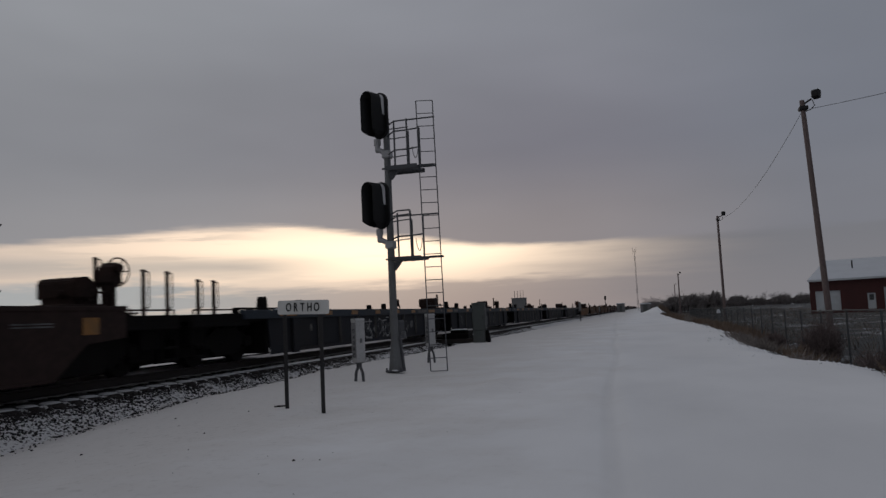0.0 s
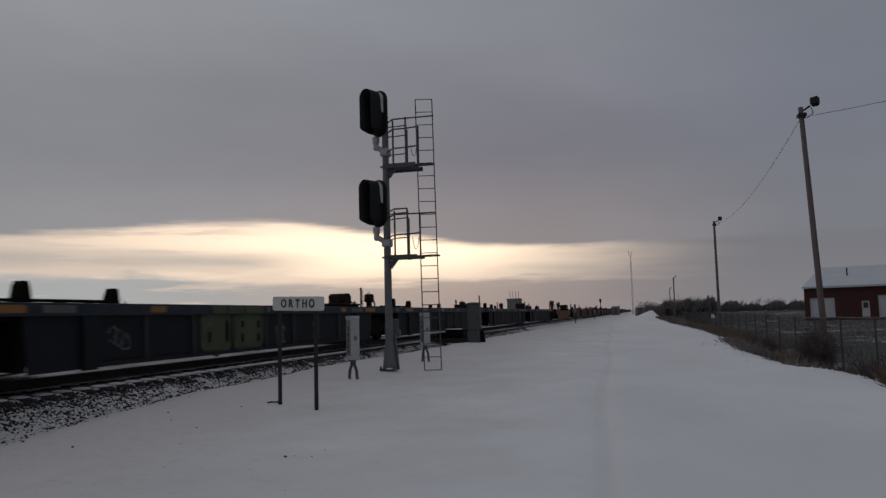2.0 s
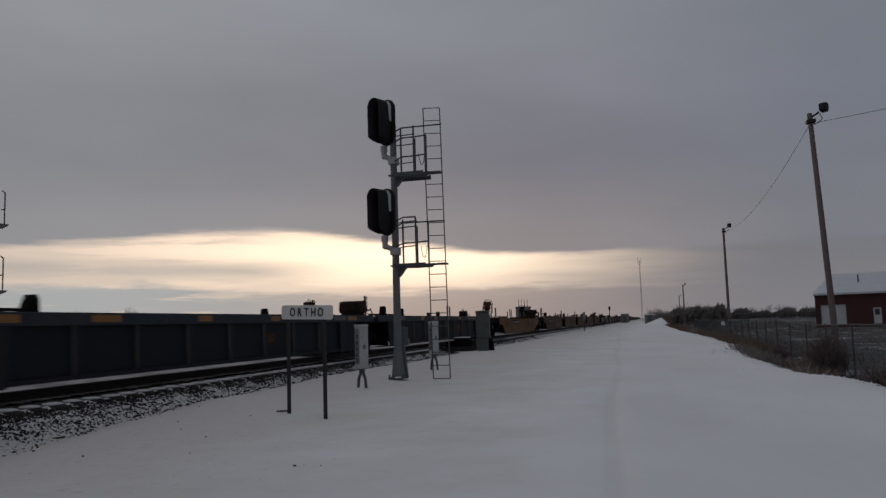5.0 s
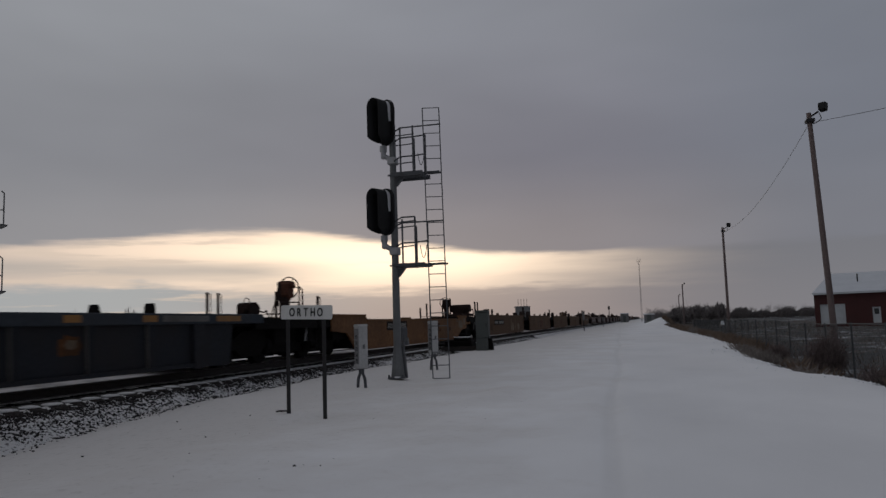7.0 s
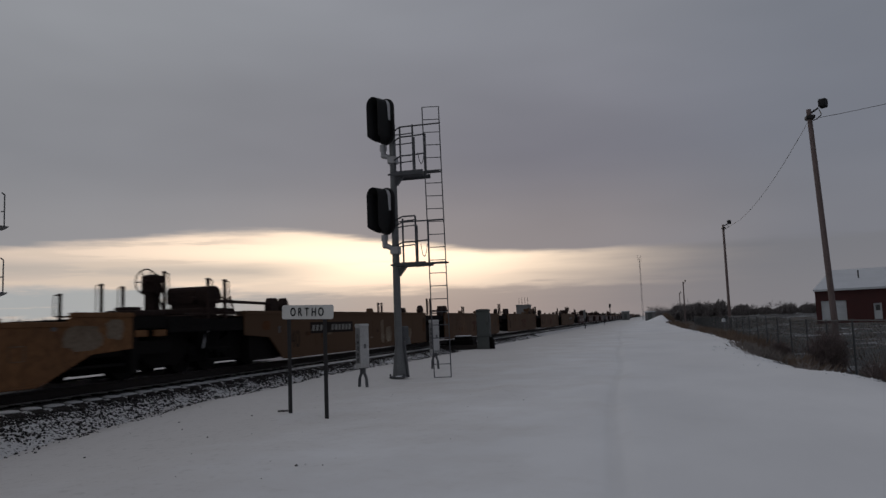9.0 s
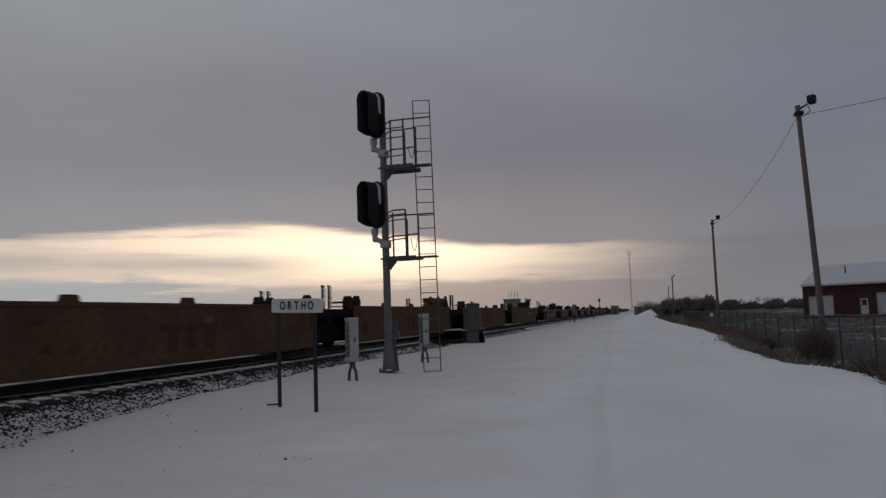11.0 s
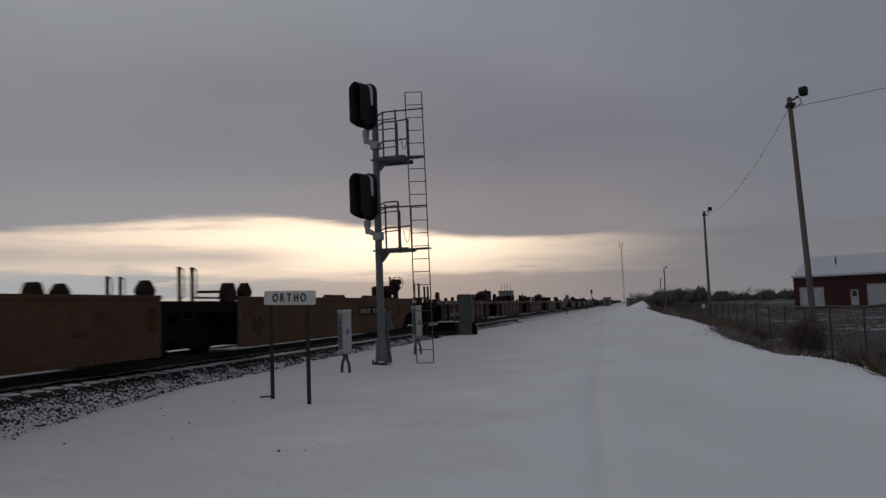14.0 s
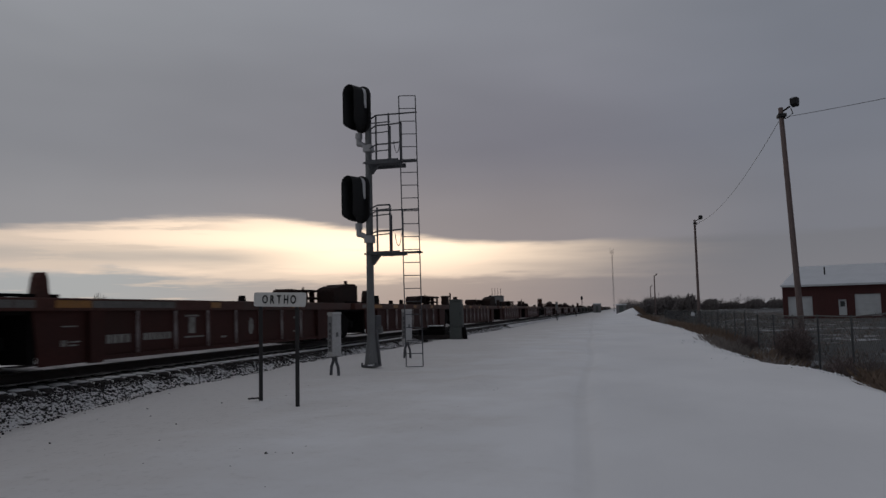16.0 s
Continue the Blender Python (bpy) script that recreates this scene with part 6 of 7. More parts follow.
def marker_post(x, y, h, label):
    root = thing("marker_post", label, "marker post", pose(x, y, ground_z(x, y)))
    bm = bmesh.new()
    box(bm, -0.05, 0.05, -0.04, 0.04, -0.2, h * 0.72)
    part("post", bm, POSTS, root)
    bm = bmesh.new()
    box(bm, -0.13, 0.13, -0.06, -0.02, h * 0.55, h, 0.02)
    part("plate", bm, HUTGREY, root)


marker_post(-6.88, 85.4, 2.1, "dark trackside post with a grey plate")
marker_post(-6.84, 122.8, 1.5, "short trackside post with a grey plate")


def gas_marker():
    x, y = 4.75, 53.0
    root = thing("marker_stake", "thin white-capped marker stake in the weeds", "marker stake", pose(x, y, ground_z(x, y)))
    bm = bmesh.new()
    rod(bm, (0, 0, -0.2), (0, 0, 1.25), 0.05, seg=8)
    part("stake", bm, GALV, root)
    bm = bmesh.new()
    rod(bm, (0, 0, 1.18), (0, 0, 1.42), 0.13, 0.08, seg=8)
    part("cap", bm, WHITEM, root, "white plastic cap")


gas_marker()


# ---- poles and wires ----
def light_pole(x, y, z, top, lean, label, lamp=True, r=0.125):
    root = thing("light_pole", label, "utility pole", Matrix.Translation((x, y, z)), group="light poles along the fence")
    tip = Vector((lean[0], lean[1], top - z))
    bm = bmesh.new()
    rod(bm, (0, 0, -0.3), tip, r * 1.15, r * 0.82, seg=12)
    part("pole", bm, WOOD, root, "weathered brown wooden pole")
    if lamp:
        bm = bmesh.new()
        chain(bm, [tip + Vector((0.05, 0, -0.12)), tip + Vector((0.28, -0.02, 0.02))], 0.03, 6)
        box(bm, tip.x - 0.11, tip.x + 0.15, tip.y - 0.15, tip.y + 0.15, tip.z - 0.32, tip.z - 0.2, 0.02)
        part("lamp_arm", bm, POSTS, root)
        bm = bmesh.new()
        prism(bm, [(-0.12, -0.10), (0.06, -0.16), (0.11, -0.02), (0.10, 0.12), (-0.05, 0.15), (-0.12, 0.11)], "x", -0.11, 0.11)
        bmesh.ops.bevel(bm, geom=bm.edges[:], offset=0.02, segments=1, affect="EDGES")
        bm.transform(Matrix.Translation(tip + Vector((0.42, -0.04, 0.15))) @ Matrix.Rotation(radians(-40), 4, "Z"))
        part("floodlight", bm, BLACK, root, "dark unlit floodlight")
        bm = bmesh.new()
        chain(bm, [tip + Vector((0.3, 0, -0.02)), tip + Vector((0.36, 0, -0.20)), tip + Vector((0.22, 0, -0.32)), tip + Vector((0.10, 0, -0.36))], 0.014, 5)
        part("lamp_cable", bm, WIRE, root)
    return root


light_pole(5.53, 25.40, -0.75, 7.46, (-0.27, 0.05), "weathered wooden light pole with a floodlight", r=0.088)
light_pole(5.54, 56.9, -0.75, 7.46, (0.0, 0.0), "weathered wooden light pole with a floodlight beside the fence", r=0.092)
light_pole(6.70, 150, -0.75, 7.3, (0, 0), "distant wooden light pole")
light_pole(8.90, 226, -0.75, 7.3, (0, 0), "distant wooden light pole")


def wire(a, b, sag, label):
    a, b = Vector(a), Vector(b)
    bm = bmesh.new()
    pts = [a.lerp(b, i / 24) - Vector((0, 0, sag * 4 * (i / 24) * (1 - i / 24))) for i in range(25)]
    rings = []
    for p in pts:
        rings.append([bm.verts.new(p + Vector((0.008 * math.cos(k * 1.2566), 0, 0.008 * math.sin(k * 1.2566)))) for k in range(5)])
    for p, q in zip(rings, rings[1:]):
        for k in range(5):
            bm.faces.new((p[k], p[(k + 1) % 5], q[(k + 1) % 5], q[k]))
    tagged(part("overhead_wire", bm, WIRE), label, "wire")


wire((5.30, 25.5, 7.2), (5.54, 56.9, 7.2), 0.75, "dark overhead wire slung between two light poles")
wire((5.45, 25.4, 7.15), (15.0, 14.5, 6.85), 0.25, "dark overhead wire running off to the yard")


# ---- lattice tower, huts, far signal ----
def lattice_tower():
    root = thing("radio_tower", "slender lattice radio tower beyond the road", "radio tower", pose(-1.75, 250, 0))
    for k in range(3):
        a = 2 * math.pi * k / 3
        bm = bmesh.new()
        rod(bm, (0.26 * math.cos(a), 0.26 * math.sin(a), -0.5), (0.14 * math.cos(a), 0.14 * math.sin(a), 20.0), 0.035, seg=5)
        part("leg", bm, STEELDARK, root)
    bm = bmesh.new()
    for i in range(26):
        z, z2 = i * 0.72, i * 0.72 + 0.72
        for k in range(3):
            a, b = 2 * math.pi * k / 3, 2 * math.pi * (k + 1) / 3
            r, r2 = 0.26 - 0.006 * z, 0.26 - 0.006 * z2
            rod(bm, (r * math.cos(a), r * math.sin(a), z), (r2 * math.cos(b), r2 * math.sin(b), z2), 0.022, seg=4)
    part("lattice", bm, STEELDARK, root)
    bm = bmesh.new()
    rod(bm, (-0.5, 0, 19.2), (0.5, 0, 19.2), 0.04, seg=5)
    rod(bm, (-0.5, 0, 18.6), (-0.5, 0, 20.8), 0.04, seg=5)
    rod(bm, (0.5, 0, 18.6), (0.5, 0, 20.4), 0.04, seg=5)
    part("aerial", bm, STEELDARK, root)


lattice_tower()


def hut(x, y, w, d, h, aerials, label, turn=0):
    root = thing("equipment_hut", label, "hut", pose(x, y, 0, 0, 0, turn))
    bm = bmesh.new()
    box(bm, -w / 2, w / 2, -d / 2, d / 2, -0.3, h)
    part("wall", bm, HUTGREY, root)
    bm = bmesh.new()
    prism(bm, [(-w / 2 - 0.15, h + 0.002), (w / 2 + 0.15, h + 0.002), (w / 2, h + 0.22), (-w / 2, h + 0.22)], "y", -d / 2 - 0.15, d / 2 + 0.15)
    part("roof", bm, ROOFSNOW if aerials == 0 else HUTGREY, root, "snow-covered roof" if aerials == 0 else "grey flat roof")
    bm = bmesh.new()
    box(bm, -0.4, 0.4, -d / 2 - 0.03, -d / 2 - 0.002, 0.0, 1.95)
    part("door", bm, CABINET, root)
    for i in range(aerials):
        bm = bmesh.new()
        ax = -w / 2 + w * (i + 0.7) / (aerials + 0.4)
        rod(bm, (ax, 0, h + 0.2), (ax, 0, h + 1.75), 0.045, seg=5)
        part("aerial", bm, POSTS, root)


hut(-25.3, 158, 2.7, 3.0, 4.15, 4, "grey equipment hut with thin roof aerials beyond the train")
hut(-6.6, 232, 2.3, 2.4, 2.5, 0, "small pale hut beside the far track")
hut(0.3, 152, 1.9, 2.2, 1.75, 0, "small pale hut at the end of the road")


def far_signal():
    root = thing("signal_mast", "distant railway signal mast", "railway signal", pose(-13.9, 292, 0))
    bm = bmesh.new()
    rod(bm, (0, 0, 0), (0, 0, 5.8), 0.13, seg=8)
    part("mast", bm, POSTS, root)
    bm = bmesh.new()
    prism(bm, [(u, v + 5.3) for u, v in oval(0.8, 1.5, 12)], "y", -0.3, 0)
    part("signal_head", bm, BLACK, root)


far_signal()


# ---- red shed ----
def red_shed():
    a = Vector((21.15, 107.9))
    way = Vector((0.93, -0.37)).normalized()
    m = Matrix.Translation((a.x, a.y, -0.43)) @ Matrix.Rotation(math.atan2(way.y, way.x), 4, "Z")
    root = thing("red_shed", "long red metal shed with a snow-covered roof", "shed", m)
    L, D, H = 34.0, 26.0, 4.02

    def seen(az):
        """Along the front wall, where the way at that angle meets it."""
        k = math.tan(radians(az))
        return (k * a.y - a.x) / (way.x - k * way.y)

    holes = [(seen(11.42), seen(12.93), 0.0, 2.62, "roller_door"), (seen(14.5), seen(14.98), 0.1, 2.1, "side_door"), (seen(15.48), seen(16.98), 0.0, 2.75, "roller_door"),
             (seen(18.6), seen(20.1), 0.0, 2.75, "roller_door")]
    def panel(x0, x1, z0, z1):
        if x1 - x0 > 0.01 and z1 - z0 > 0.01:
            bm = bmesh.new()
            box(bm, x0, x1, 0, 0.25, z0, z1)
            part("front_wall", bm, BRICKRED, root)

    x = 0.0
    for h0, h1, z0, z1, _ in holes:
        panel(x, h0, -0.3, H)
        panel(h0, h1, z1, H)
        panel(h0, h1, -0.3, z0)
        x = h1
    panel(x, L, -0.3, H)
    for x in (0, L - 0.25):
        bm = bmesh.new()
        prism(bm, [(0.252, -0.3), (D, -0.3), (D, H), (D / 2, H + 2.75), (0.252, H)], "x", x, x + 0.25)
        part("gable_wall", bm, BRICKRED, root)
    bm = bmesh.new()
    box(bm, 0.252, L - 0.252, D - 0.25, D, -0.3, H)
    part("back_wall", bm, BRICKRED, root)
    bm = bmesh.new()
    prism(bm, [(-0.5, H - 0.08), (D / 2, H + 2.90), (D + 0.5, H - 0.08), (D + 0.5, H + 0.12), (D / 2, H + 3.12), (-0.5, H + 0.12)], "x", -0.08, L + 0.4)
    part("roof", bm, ROOFSNOW, root, "snow-covered pitched roof")
    bm = bmesh.new()
    box(bm, -0.1, L + 0.42, -0.56, -0.5, H - 0.14, H + 0.08)
    part("eaves_trim", bm, WHITEM, root)
    for h0, h1, z0, z1, nm in holes:
        bm = bmesh.new()
        box(bm, h0, h1, 0.12, 0.16, z0, z1)
        d = part(nm, bm, DOORW, root, "pale sectional door")
        if nm == "roller_door":
            for k in range(1, 5):
                bm = bmesh.new()
                z = z0 + (z1 - z0) * k / 5
                box(bm, h0 + 0.02, h1 - 0.02, 0.10, 0.121, z - 0.02, z + 0.02)
                part("panel_joint", bm, WHITEM, d)
        else:
            bm = bmesh.new()
            box(bm, h0 + 0.2, h1 - 0.2, 0.105, 0.119, z0 + 1.1, z1 - 0.2)
            part("pane", bm, GLASS, d)
    bm = bmesh.new()
    x = seen(13.35)
    rod(bm, (x, 6.0, H + 1.0), (x, 6.0, H + 2.6), 0.09, seg=8)
    part("vent_pipe", bm, POSTS, root)
    bm = bmesh.new()
    box(bm, -0.02, 0.02, -0.02, -0.001, 0.0, H - 0.2)
    rib = part("siding_rib", bm, BRICKRED, root)
    for i in range(1, 90):
        x = 0.19 + i * 0.38
        if any(h0 - 0.1 < x < h1 + 0.1 for h0, h1, *_ in holes) or x > L - 0.2:
            continue
        r = new("siding_rib", rib.data)
        r.parent, r.location = root, (x, 0, 0)
    rib.location = (0.19, 0, 0)


red_shed()


# ---- loose matter: stones, weeds, fence, trees ----
class Soup:
    """Gathers many small solids into one mesh."""

    def __init__(self):
        self.v, self.f, self.m = [], [], []

    def spike(self, a, b, r, r2, seg=3, mi=0):
        a, b = Vector(a), Vector(b)
        d = (b - a)
        if d.length < 1e-6:
            return
        d.normalize()
        s = d.cross(Vector((0, 0, 1)) if abs(d.z) < 0.9 else Vector((1, 0, 0))).normalized()
        t = d.cross(s)
        i0 = len(self.v)
        for c, rr in ((a, r), (b, r2)):
            for k in range(seg):
                w = 2 * math.pi * k / seg
                self.v.append(tuple(c + s * (rr * math.cos(w)) + t * (rr * math.sin(w))))
        for k in range(seg):
            self.f.append((i0 + k, i0 + (k + 1) % seg, i0 + seg + (k + 1) % seg, i0 + seg + k))
            self.m.append(mi)

    def stone(self, c, r, rnd):
        i0 = len(self.v)
        q = Euler((rnd.random() * 6, rnd.random() * 6, rnd.random() * 6)).to_matrix()
        for x in (-1, 1):
            for y in (-1, 1):
                for z in (-1, 1):
                    p = q @ Vector((x * rnd.uniform(0.5, 1.1), y * rnd.uniform(0.5, 1.0), z * rnd.uniform(0.4, 0.8)))
                    self.v.append((c[0] + p.x * r, c[1] + p.y * r, c[2] + p.z * r * 0.8))
        for a, b, cc, d in ((0, 1, 3, 2), (4, 6, 7, 5), (0, 4, 5, 1), (2, 3, 7, 6), (0, 2, 6, 4), (1, 5, 7, 3)):
            self.f.append((i0 + a, i0 + b, i0 + cc, i0 + d))
            self.m.append(0)

    def blade(self, x, y, z, h, w, lean, az, mi=0):
        i0 = len(self.v)
        cx, cy = math.cos(az), math.sin(az)
        bx, by = math.cos(az + 1.57) * w, math.sin(az + 1.57) * w
        self.v += [(x - bx, y - by, z), (x + bx, y + by, z), (x + cx * lean * 0.4 + bx * 0.7, y + cy * lean * 0.4 + by * 0.7, z + h * 0.6), (x + cx * lean, y + cy * lean, z + h)]
        self.f += [(i0, i0 + 1, i0 + 2), (i0, i0 + 2, i0 + 3)]
        self.m += [mi, mi]

    def make(self, name, mats, parent=None):
        me = bpy.data.meshes.new(name)
        me.from_pydata(self.v, [], self.f)
        for m in mats:
            me.materials.append(m)
        me.polygons.foreach_set("material_index", self.m)
        me.update()
        ob = new(name, me)
        if parent:
            ob.parent = parent
        return ob


def ballast_z(u):
    """Height of the ballast shoulder, u metres from the track's middle."""
    if u < 1.42:
        return RAIL_Z - 0.295 - max(0, u - 1.29) / 0.13 * 0.065
    return RAIL_Z - 0.360 - min(1.2, (u - 1.42) / 0.66) * 0.30


def make_stones():
    rnd = random.Random(11)
    s = Soup()
    for i in range(54000):
        y = 3 + 57 * rnd.random() ** 1.7
        q = rnd.random()
        u = 1.33 + 0.80 * rnd.random() ** 1.1 if q < 0.95 else 2.03 + abs(rnd.gauss(0, 0.10 if q < 0.975 else 0.30))
        x = TRACK_X + u
        if q < 0.95 and rnd.random() < 0.85 * max(0, (u - 1.55) / 0.55) ** 0.7:
            continue
        z = max(ballast_z(u), ground_z(x, y))
        if u > 1.48 and (noise.noise((x * 2.6, y * 2.0, 3.3)) < -0.30 or noise.noise((x * 21.0, y * 19.0, 1.3)) < -0.06):
            continue
        s.stone((x, y, z + 0.002), 0.007 + 0.016 * rnd.random() ** 1.5, rnd)
    for i in range(9000):
        y = 3 + 50 * rnd.random() ** 1.6
        u = rnd.uniform(0.84, 1.36)
        if (y - 2.0 + 0.13) % 0.445 < 0.26 and u < 1.20:
            continue
        s.stone((TRACK_X + u, y, RAIL_Z - 0.30 + rnd.uniform(-0.01, 0.02)), rnd.uniform(0.014, 0.030), rnd)
    ob = s.make("ballast_stones", (STONE,))
    tagged(ob, "loose dark ballast stones poking through thin snow", "stones", kind="stuff")
    s = Soup()
    for x, y, r in ((-2.99, 6.02, 0.014), (-2.78, 6.10, 0.007), (-4.4, 6.6, 0.008), (-6.0, 8.8, 0.010), (-5.6, 9.9, 0.012), (-1.9, 11.4, 0.008), (-5.05, 7.9, 0.011),
                    (-6.6, 9.6, 0.012), (-5.9, 6.9, 0.014)):
        s.stone((x, y, ground_z(x, y) + r * 0.3), r, rnd)
    for i in range(110):
        x, y = rnd.uniform(-7.6, -1.5), rnd.uniform(4.0, 16.0)
        if rnd.random() < (-x - 1.0) / 6:
            s.stone((x, y, ground_z(x, y)), rnd.uniform(0.002, 0.006), rnd)
    # a bent twig at the foot of the name board
    for a, b in (((-4.81, 9.50), (-4.86, 9.46)), ((-4.86, 9.46), (-4.92, 9.49)), ((-4.92, 9.49), (-4.96, 9.46))):
        s.spike((*a, ground_z(*a) + 0.035), (*b, ground_z(*b) + 0.04), 0.012, 0.012, 4)
    tagged(s.make("gravel_specks", (STONE,)), "scattered dark gravel specks on the snow", "gravel", kind="stuff")


make_stones()


def make_ties():
    rnd = random.Random(6)

    def tie_mesh(seed):
        bm = bmesh.new()
        r2 = random.Random(seed)
        # a worn tie with a rounded end under a lens of snow
        w = 0.160 + r2.uniform(-0.015, 0.012)
        box(bm, -1.32, 1.18, -0.13, 0.13, -0.46, -0.232, 0.02)
        bmesh.ops.create_uvsphere(bm, u_segments=14, v_segments=8, radius=1, matrix=Matrix.Translation((1.13 + r2.uniform(-0.02, 0.02), 0, -0.312)) @ Matrix.Diagonal((0.23, w + 0.02, 0.088, 1)))
        bm.faces.ensure_lookup_table()
        n0 = len(bm.faces)
        bmesh.ops.create_uvsphere(bm, u_segments=14, v_segments=6, radius=1, matrix=Matrix.Translation((1.11, r2.uniform(-0.01, 0.01), -0.242)) @ Matrix.Diagonal((0.185 + r2.uniform(-0.02, 0.02), w * 0.98, 0.030, 1)))
        bm.faces.ensure_lookup_table()
        for f in bm.faces[n0:]:
            f.material_index, f.smooth = 1, True
        pts = [(-0.60, -0.226), (-0.55, -0.205), (0.55, -0.205), (0.60, -0.226)]
        for f in prism(bm, pts, "y", -0.118, 0.118):
            f.material_index = 1
        me = bpy.data.meshes.new("tie")
        bmesh.ops.recalc_face_normals(bm, faces=bm.faces[:])
        bm.to_mesh(me)
        bm.free()
        me.materials.append(TIE)
        me.materials.append(CRUST)
        return me

    kinds = [tie_mesh(k) for k in range(4)]
    y = 2.0
    for i in range(290):
        t = new("tie", kinds[rnd.randrange(4)])
        t.parent = TRACK
        t.location = (TRACK_X + rnd.uniform(-0.03, 0.04), y, RAIL_Z)
        t.rotation_euler = (0, 0, rnd.uniform(-0.012, 0.012))
        y += 0.445
    s = Soup()
    while y < 420:
        s.spike((TRACK_X - 1.3, y, RAIL_Z - 0.27), (TRACK_X + 1.3, y, RAIL_Z - 0.27), 0.13, 0.13, 4)
        y += 0.445
    tagged(s.make("distant_ties", (TIE,), TRACK), "dark wooden ties far along the track", kind="stuff")


make_ties()


def make_weeds():
    rnd = random.Random(21)
    s = Soup()
    # tall dead grass along the road's edge
    for i in range(5200):
        y = 11 + 120 * rnd.random() ** 1.35
        x = edge_x(y) + 0.22 + abs(rnd.gauss(0, 0.7))
        dens = noise.noise((x * 0.5, y * 0.22, 4.0))
        if dens < -0.10 or (15.5 < y < 30 and (dens < 0.04 or rnd.random() < 0.35)):
            continue
        z = ground_z(x, y)
        tan = 0 if (noise.noise((x * 0.4, y * 0.16, 8.0)) + (0.22 if y > 32 else 0.15 if y < 15.5 else -0.26)) > 0 else 1
        n = rnd.randint(4, 8)
        hh = rnd.uniform(0.15, 0.55) * (1.0 + 0.6 * dens) * (0.7 if y < 32 else 1)
        for k in range(n):
            a = rnd.random() * 6.28
            s.blade(x + rnd.gauss(0, 0.08), y + rnd.gauss(0, 0.08), z - 0.03, hh * rnd.uniform(0.5, 1.1), rnd.uniform(0.002, 0.005) * (1 + y / 22), rnd.uniform(0.05, 0.3), a, tan)
    c = Soup()
    for i in range(480):
        y = 15 + 47 * rnd.random() ** 1.5
        x = edge_x(y) + rnd.gauss(0.35, 0.40)
        c.stone((x, y, ground_z(x, y)), rnd.uniform(0.010, 0.030) * (1 if y < 26 else 2.2), rnd)
    tagged(c.make("snow_clods", (SNOW,)), "broken snow clods along the road's edge", "snow", kind="stuff")
    ob = s.make("dead_grass", (GRASS, WEED))
    tagged(ob, "tall dead tan grass and weeds along the ditch", "grass", kind="stuff")
    s = Soup()
    # weeds over the ditch and the yard
    for i in range(6500):
        y = 12 + 190 * rnd.random() ** 1.6
        x = 4.8 + 30 * rnd.random() ** 1.3
        if noise.noise((x * 0.25, y * 0.12, 14.0)) < -0.18 - (0.12 if x < 10 else 0):
            continue
        z = ground_z(x, y)
        hh = rnd.uniform(0.12, 0.42) * (1.3 if x < 8 else 0.8)
        for k in range(5):
            s.blade(x + rnd.gauss(0, 0.15), y + rnd.gauss(0, 0.15), z - 0.03, hh * rnd.uniform(0.5, 1.1), rnd.uniform(0.006, 0.013) * (1 + y / 40), rnd.uniform(0.05, 0.3), rnd.random() * 6.28, 1 if rnd.random() < 0.8 else 0)
    tagged(s.make("ditch_weeds", (GRASS, WEED)), "dark dead weeds in the snowy ditch and yard", "weeds", kind="stuff")


make_weeds()


def bush(x, y, w, h, n, seed, label):
    rnd = random.Random(seed)
    s = Soup()
    for i in range(n):
        a, b = rnd.random() * 6.28, rnd.uniform(0.1, 1.0) ** 0.6
        tip = Vector((math.cos(a) * w * b * rnd.uniform(0.5, 1), math.sin(a) * w * b * rnd.uniform(0.5, 1), h * (1.05 - 0.45 * b) * rnd.uniform(0.45, 1.15)))
        base = Vector((rnd.gauss(0, w * 0.25), rnd.gauss(0, w * 0.25), -0.05))
        mid = base.lerp(tip, 0.55) + Vector((rnd.gauss(0, 0.06), rnd.gauss(0, 0.06), 0.05))
        s.spike(base, mid, 0.010, 0.007)
        s.spike(mid, tip, 0.007, 0.003)
        for k in range(5):
            p = mid.lerp(tip, rnd.random())
            s.spike(p, p + Vector((rnd.gauss(0, 0.12), rnd.gauss(0, 0.12), rnd.uniform(0.02, 0.22))), 0.005, 0.002)
    ob = s.make("bush", (BUSH,))
    ob.location = (x, y, ground_z(x, y))
    tagged(ob, label, "bush")


bush(4.75, 23.2, 0.80, 1.40, 420, 3, "bare brown twiggy bush in front of the fence")
bush(5.6, 19.6, 0.6, 0.62, 120, 4, "low bare twiggy bush beside the fence")
bush(4.3, 28.5, 0.5, 0.6, 150, 5, "low clump of dead brush on the bank")
bush(4.2, 16.2, 0.4, 0.4, 60, 6, "small clump of dead brush at the snow's edge")


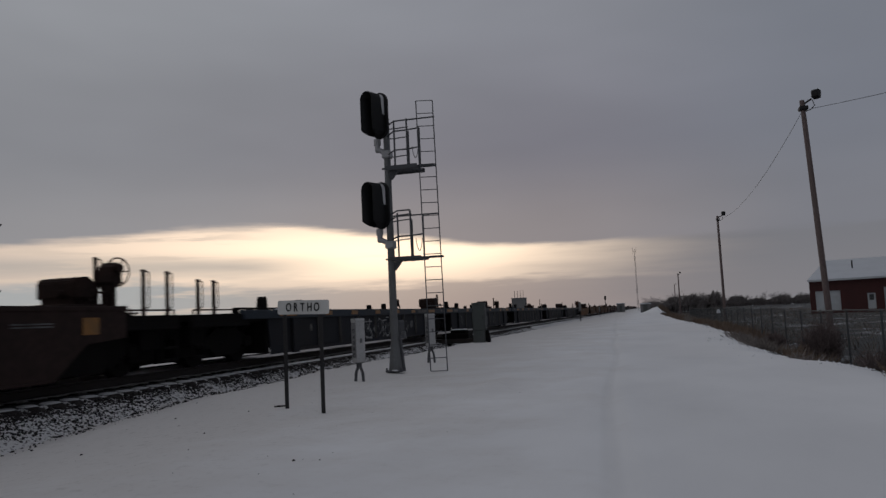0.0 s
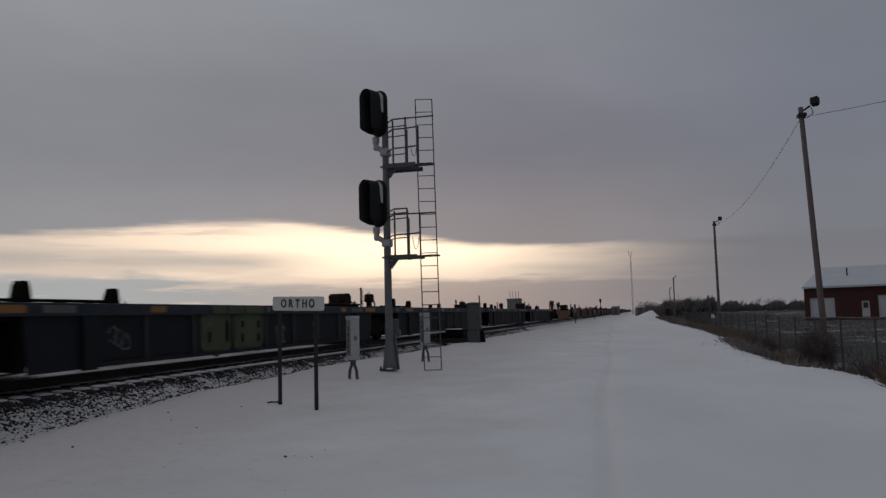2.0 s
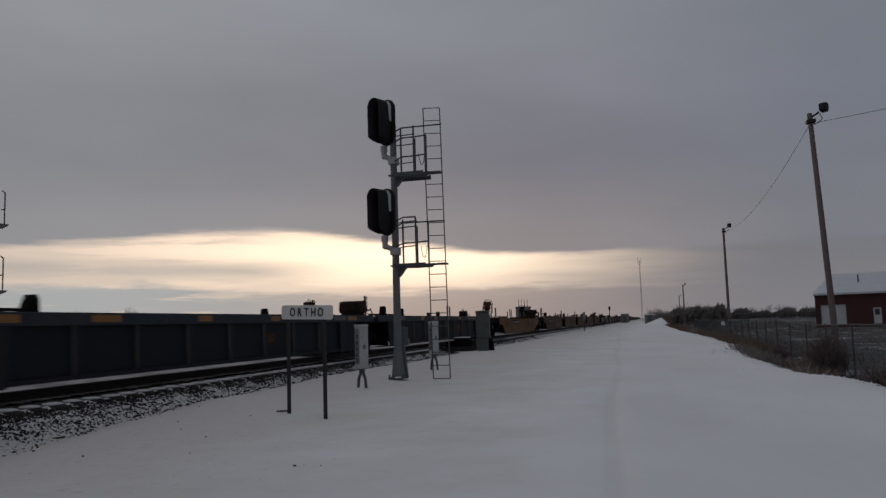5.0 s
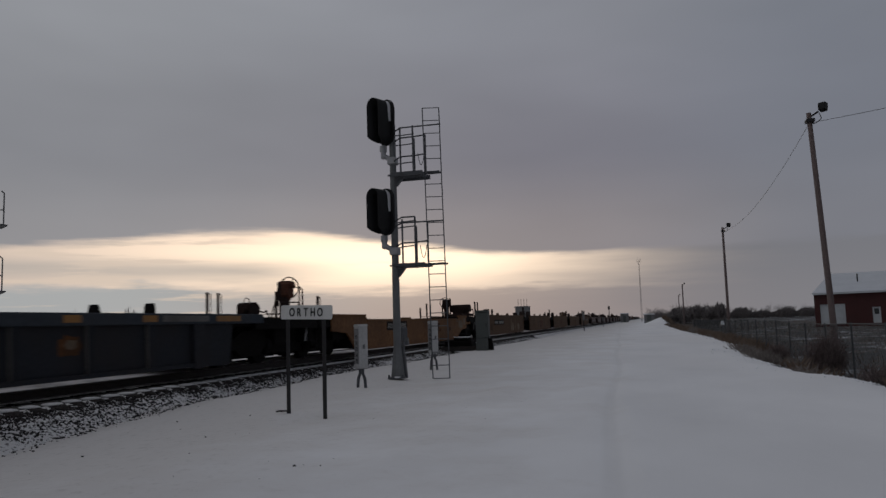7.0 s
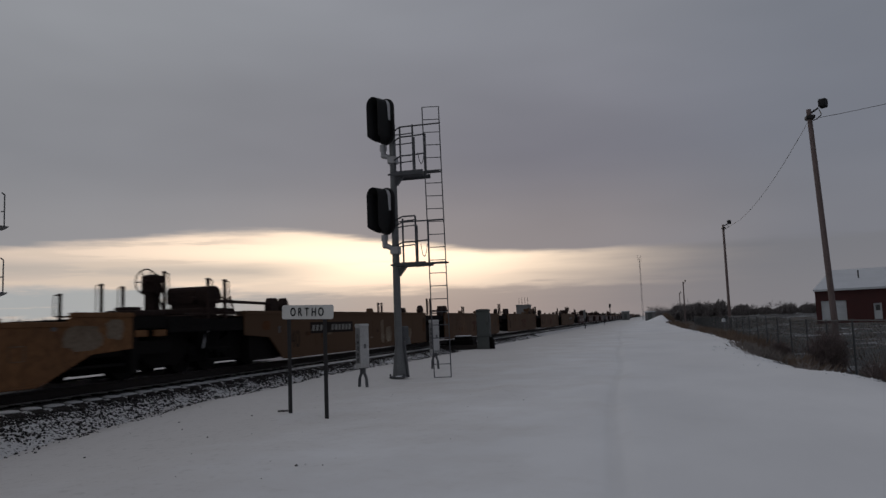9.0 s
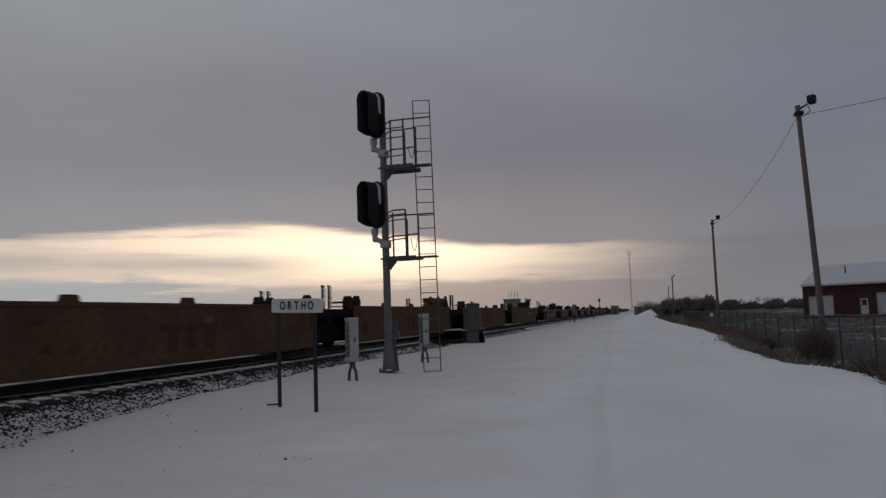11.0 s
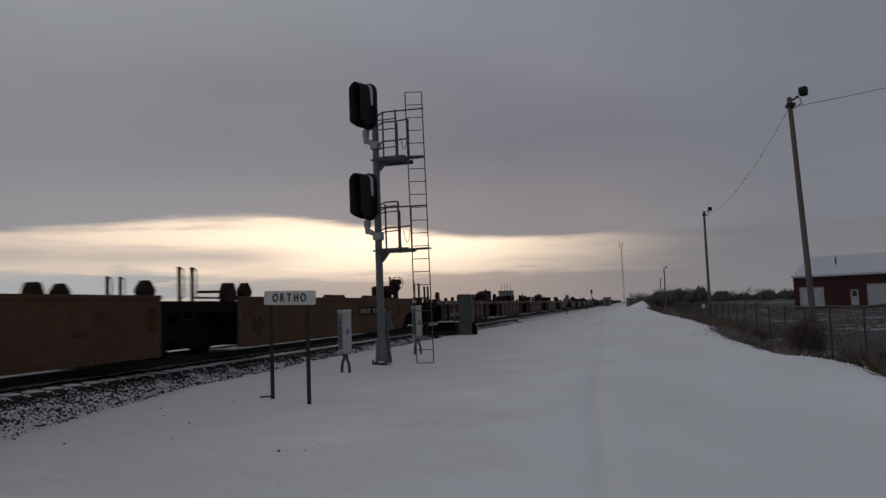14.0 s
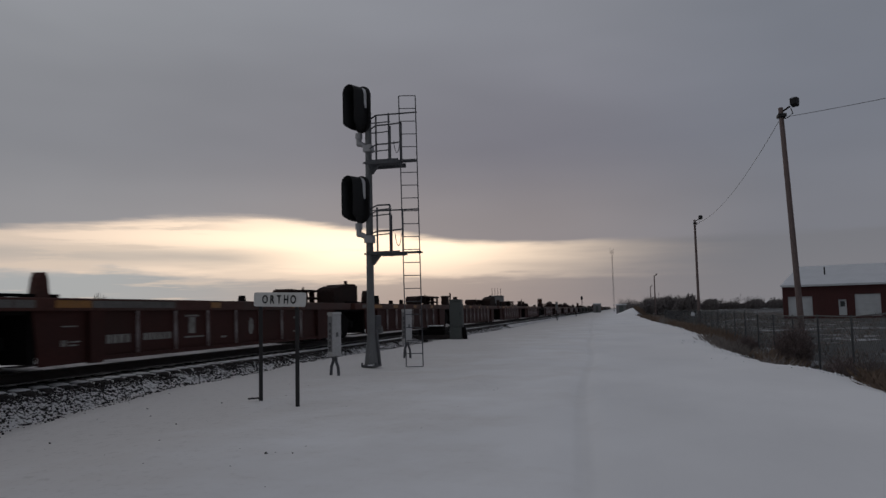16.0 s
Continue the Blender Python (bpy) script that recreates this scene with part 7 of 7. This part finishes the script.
def chain_fence():
    root = thing("chain_link_fence", "grey chain-link fence along the weedy ditch", "fence")
    x, h = 5.2, 1.62
    for i in range(28):
        y = 10.0 + i * 3.05
        bm = bmesh.new()
        z = ground_z(x, y)
        rod(bm, (x, y, z - 0.2), (x, y, z + h), 0.027, seg=7)
        part("fence_post", bm, FENCE, root)
    for i in range(27):
        bm = bmesh.new()
        ya, yb = 10.0 + i * 3.05, 13.05 + i * 3.05
        rod(bm, (x, ya, ground_z(x, ya) + h - 0.04), (x, yb, ground_z(x, yb) + h - 0.04), 0.016, seg=5)
        part("top_rail", bm, FENCE, root)
    s = Soup()
    for i in range(640):
        y = 10.0 + i * 0.13
        z = ground_z(x, y)
        s.spike((x, y, z + 0.05), (x, y + h, z + h - 0.05), 0.0035, 0.0035)
        s.spike((x, y + h, z + 0.05), (x, y, z + h - 0.05), 0.0035, 0.0035)
    tagged(s.make("mesh", (FENCE,), root), kind="stuff")


chain_fence()


def bare_tree(s, x, y, z, h, rnd, spread=0.34, fat=1.0):
    """A bare winter tree: trunk, limbs, and sprays of twigs."""
    lean = Vector((rnd.gauss(0, 0.04), rnd.gauss(0, 0.04), 1)).normalized()
    base = Vector((x, y, z))
    fork = base + lean * h * rnd.uniform(0.22, 0.4)
    s.spike(base - Vector((0, 0, 0.3)), fork, h * 0.020 * fat, h * 0.014 * fat, 5, 0)

    def limb(p, d, length, r, depth):
        q = p + d * length
        s.spike(p, q, r, r * 0.55, 3, 0 if depth < 2 else 1)
        if depth >= 3:
            return
        for k in range(3 if depth < 2 else 6):
            nd = (d + Vector((rnd.gauss(0, spread * 1.5), rnd.gauss(0, spread * 1.5), rnd.gauss(0.12, 0.25)))).normalized()
            limb(p.lerp(q, rnd.uniform(0.5, 1.0)), nd, length * rnd.uniform(0.5, 0.8), r * 0.55, depth + 1)

    for k in range(rnd.randint(3, 5)):
        a = rnd.random() * 6.28
        d = Vector((math.cos(a) * spread * 1.8, math.sin(a) * spread * 1.8, 1)).normalized()
        limb(base.lerp(fork, rnd.uniform(0.7, 1)), d, h * rnd.uniform(0.26, 0.38), h * 0.010 * fat, 0)


def woods(name, label, spots, seed, fat):
    rnd = random.Random(seed)
    s = Soup()
    for az, dist, h in spots:
        a = radians(az)
        bare_tree(s, -dist * math.sin(a), dist * math.cos(a), -0.3, h, rnd, fat=fat)
    tagged(s.make(name, (BARK, TWIG)), label, "woods", kind="stuff")


def undergrowth(name, label, az0, az1, dist, h, n, seed):
    """Rounded thickets of fine twigs of uneven height."""
    rnd = random.Random(seed)
    s = Soup()
    for i in range(n):
        az = radians(az0 + (az1 - az0) * rnd.random())
        d = dist * rnd.uniform(0.92, 1.12)
        x, y = -d * math.sin(az), d * math.cos(az)
        hh = h * (0.50 + 0.9 * abs(noise.noise((math.degrees(az) * 0.7, seed, 0)))) * rnd.uniform(0.6, 1.1)
        w = hh * rnd.uniform(0.45, 0.8)
        for k in range(40):
            a, e = rnd.random() * 6.28, rnd.uniform(0.1, 1.5)
            r = rnd.uniform(0.75, 1.05)
            tip = (x + w * r * math.cos(a) * math.cos(e), y + w * r * math.sin(a) * math.cos(e), hh * (0.25 + 0.75 * r * math.sin(e)))
            base = (x + rnd.gauss(0, w * 0.3), y + rnd.gauss(0, w * 0.3), hh * rnd.uniform(-0.1, 0.45))
            s.spike(base, tip, 0.11, 0.05, 3, k % 2)
    tagged(s.make(name, (BARK, TWIG)), label, "undergrowth", kind="stuff")


_r = random.Random(77)
woods("far_woods", "bare winter trees along the far field edge", [(a, _r.uniform(270, 350), _r.uniform(5.6, 7.6) * (1.25 if a > 37 else 1.0 if a > 29 else 0.75)) for a in [_r.uniform(20, 62) for _ in range(330)]], 31, 0.75)
woods("far_woods", "bare winter trees beyond the train", [(_r.uniform(2, 22), _r.uniform(330, 480), _r.uniform(2.4, 3.4)) for _ in range(60)], 32, 0.8)
woods("near_woods", "bare brushy trees beyond the yard", [(_r.uniform(-4.9, -1.4), _r.uniform(190, 260), _r.uniform(3.2, 5.6)) for _ in range(90)] +
      [(_r.uniform(-1.5, -0.25), _r.uniform(150, 175), _r.uniform(2.6, 4.2)) for _ in range(22)], 33, 0.8)
woods("far_woods", "bare trees behind the shed", [(-8.2, 300, 5.4), (-8.0, 310, 5.2), (-9.3, 300, 5.3), (-9.6, 310, 5.6), (-9.0, 320, 5.4), (-6.2, 320, 4.4), (-10.6, 330, 5.0)] +
      [(_r.uniform(-22, -4.5), _r.uniform(330, 420), _r.uniform(4, 6)) for _ in range(90)], 34, 0.9)
undergrowth("undergrowth", "dark leafless brush below the far trees", 22, 38, 310, 7.6, 620, 5)
undergrowth("undergrowth", "tall leafless thicket below the far trees", 37, 62, 310, 11.0, 900, 9)
undergrowth("undergrowth", "low leafless brush along the far track", 2, 22, 330, 2.4, 200, 8)
undergrowth("undergrowth", "dark leafless brush beyond the yard", -5.2, -0.5, 205, 3.9, 300, 6)
undergrowth("undergrowth", "dark leafless brush on the horizon", -24, -4.5, 340, 4.0, 950, 7)


# ---- what moves ----
def motions():
    for ob, y0 in CARS:
        walk(ob, [(t, pose(TRACK_X, y0 - SPEED * t, RAIL_Z)) for t in (0, 8, 16)])
    turn = math.degrees(SPEED / 0.42)
    for w in NEAR_WHEELS:
        x, y, z = w.location
        walk(w, [(k / FPS, pose(x, y, z, (turn * k / FPS) % 360)) for k in range(16 * FPS + 1)])


motions()
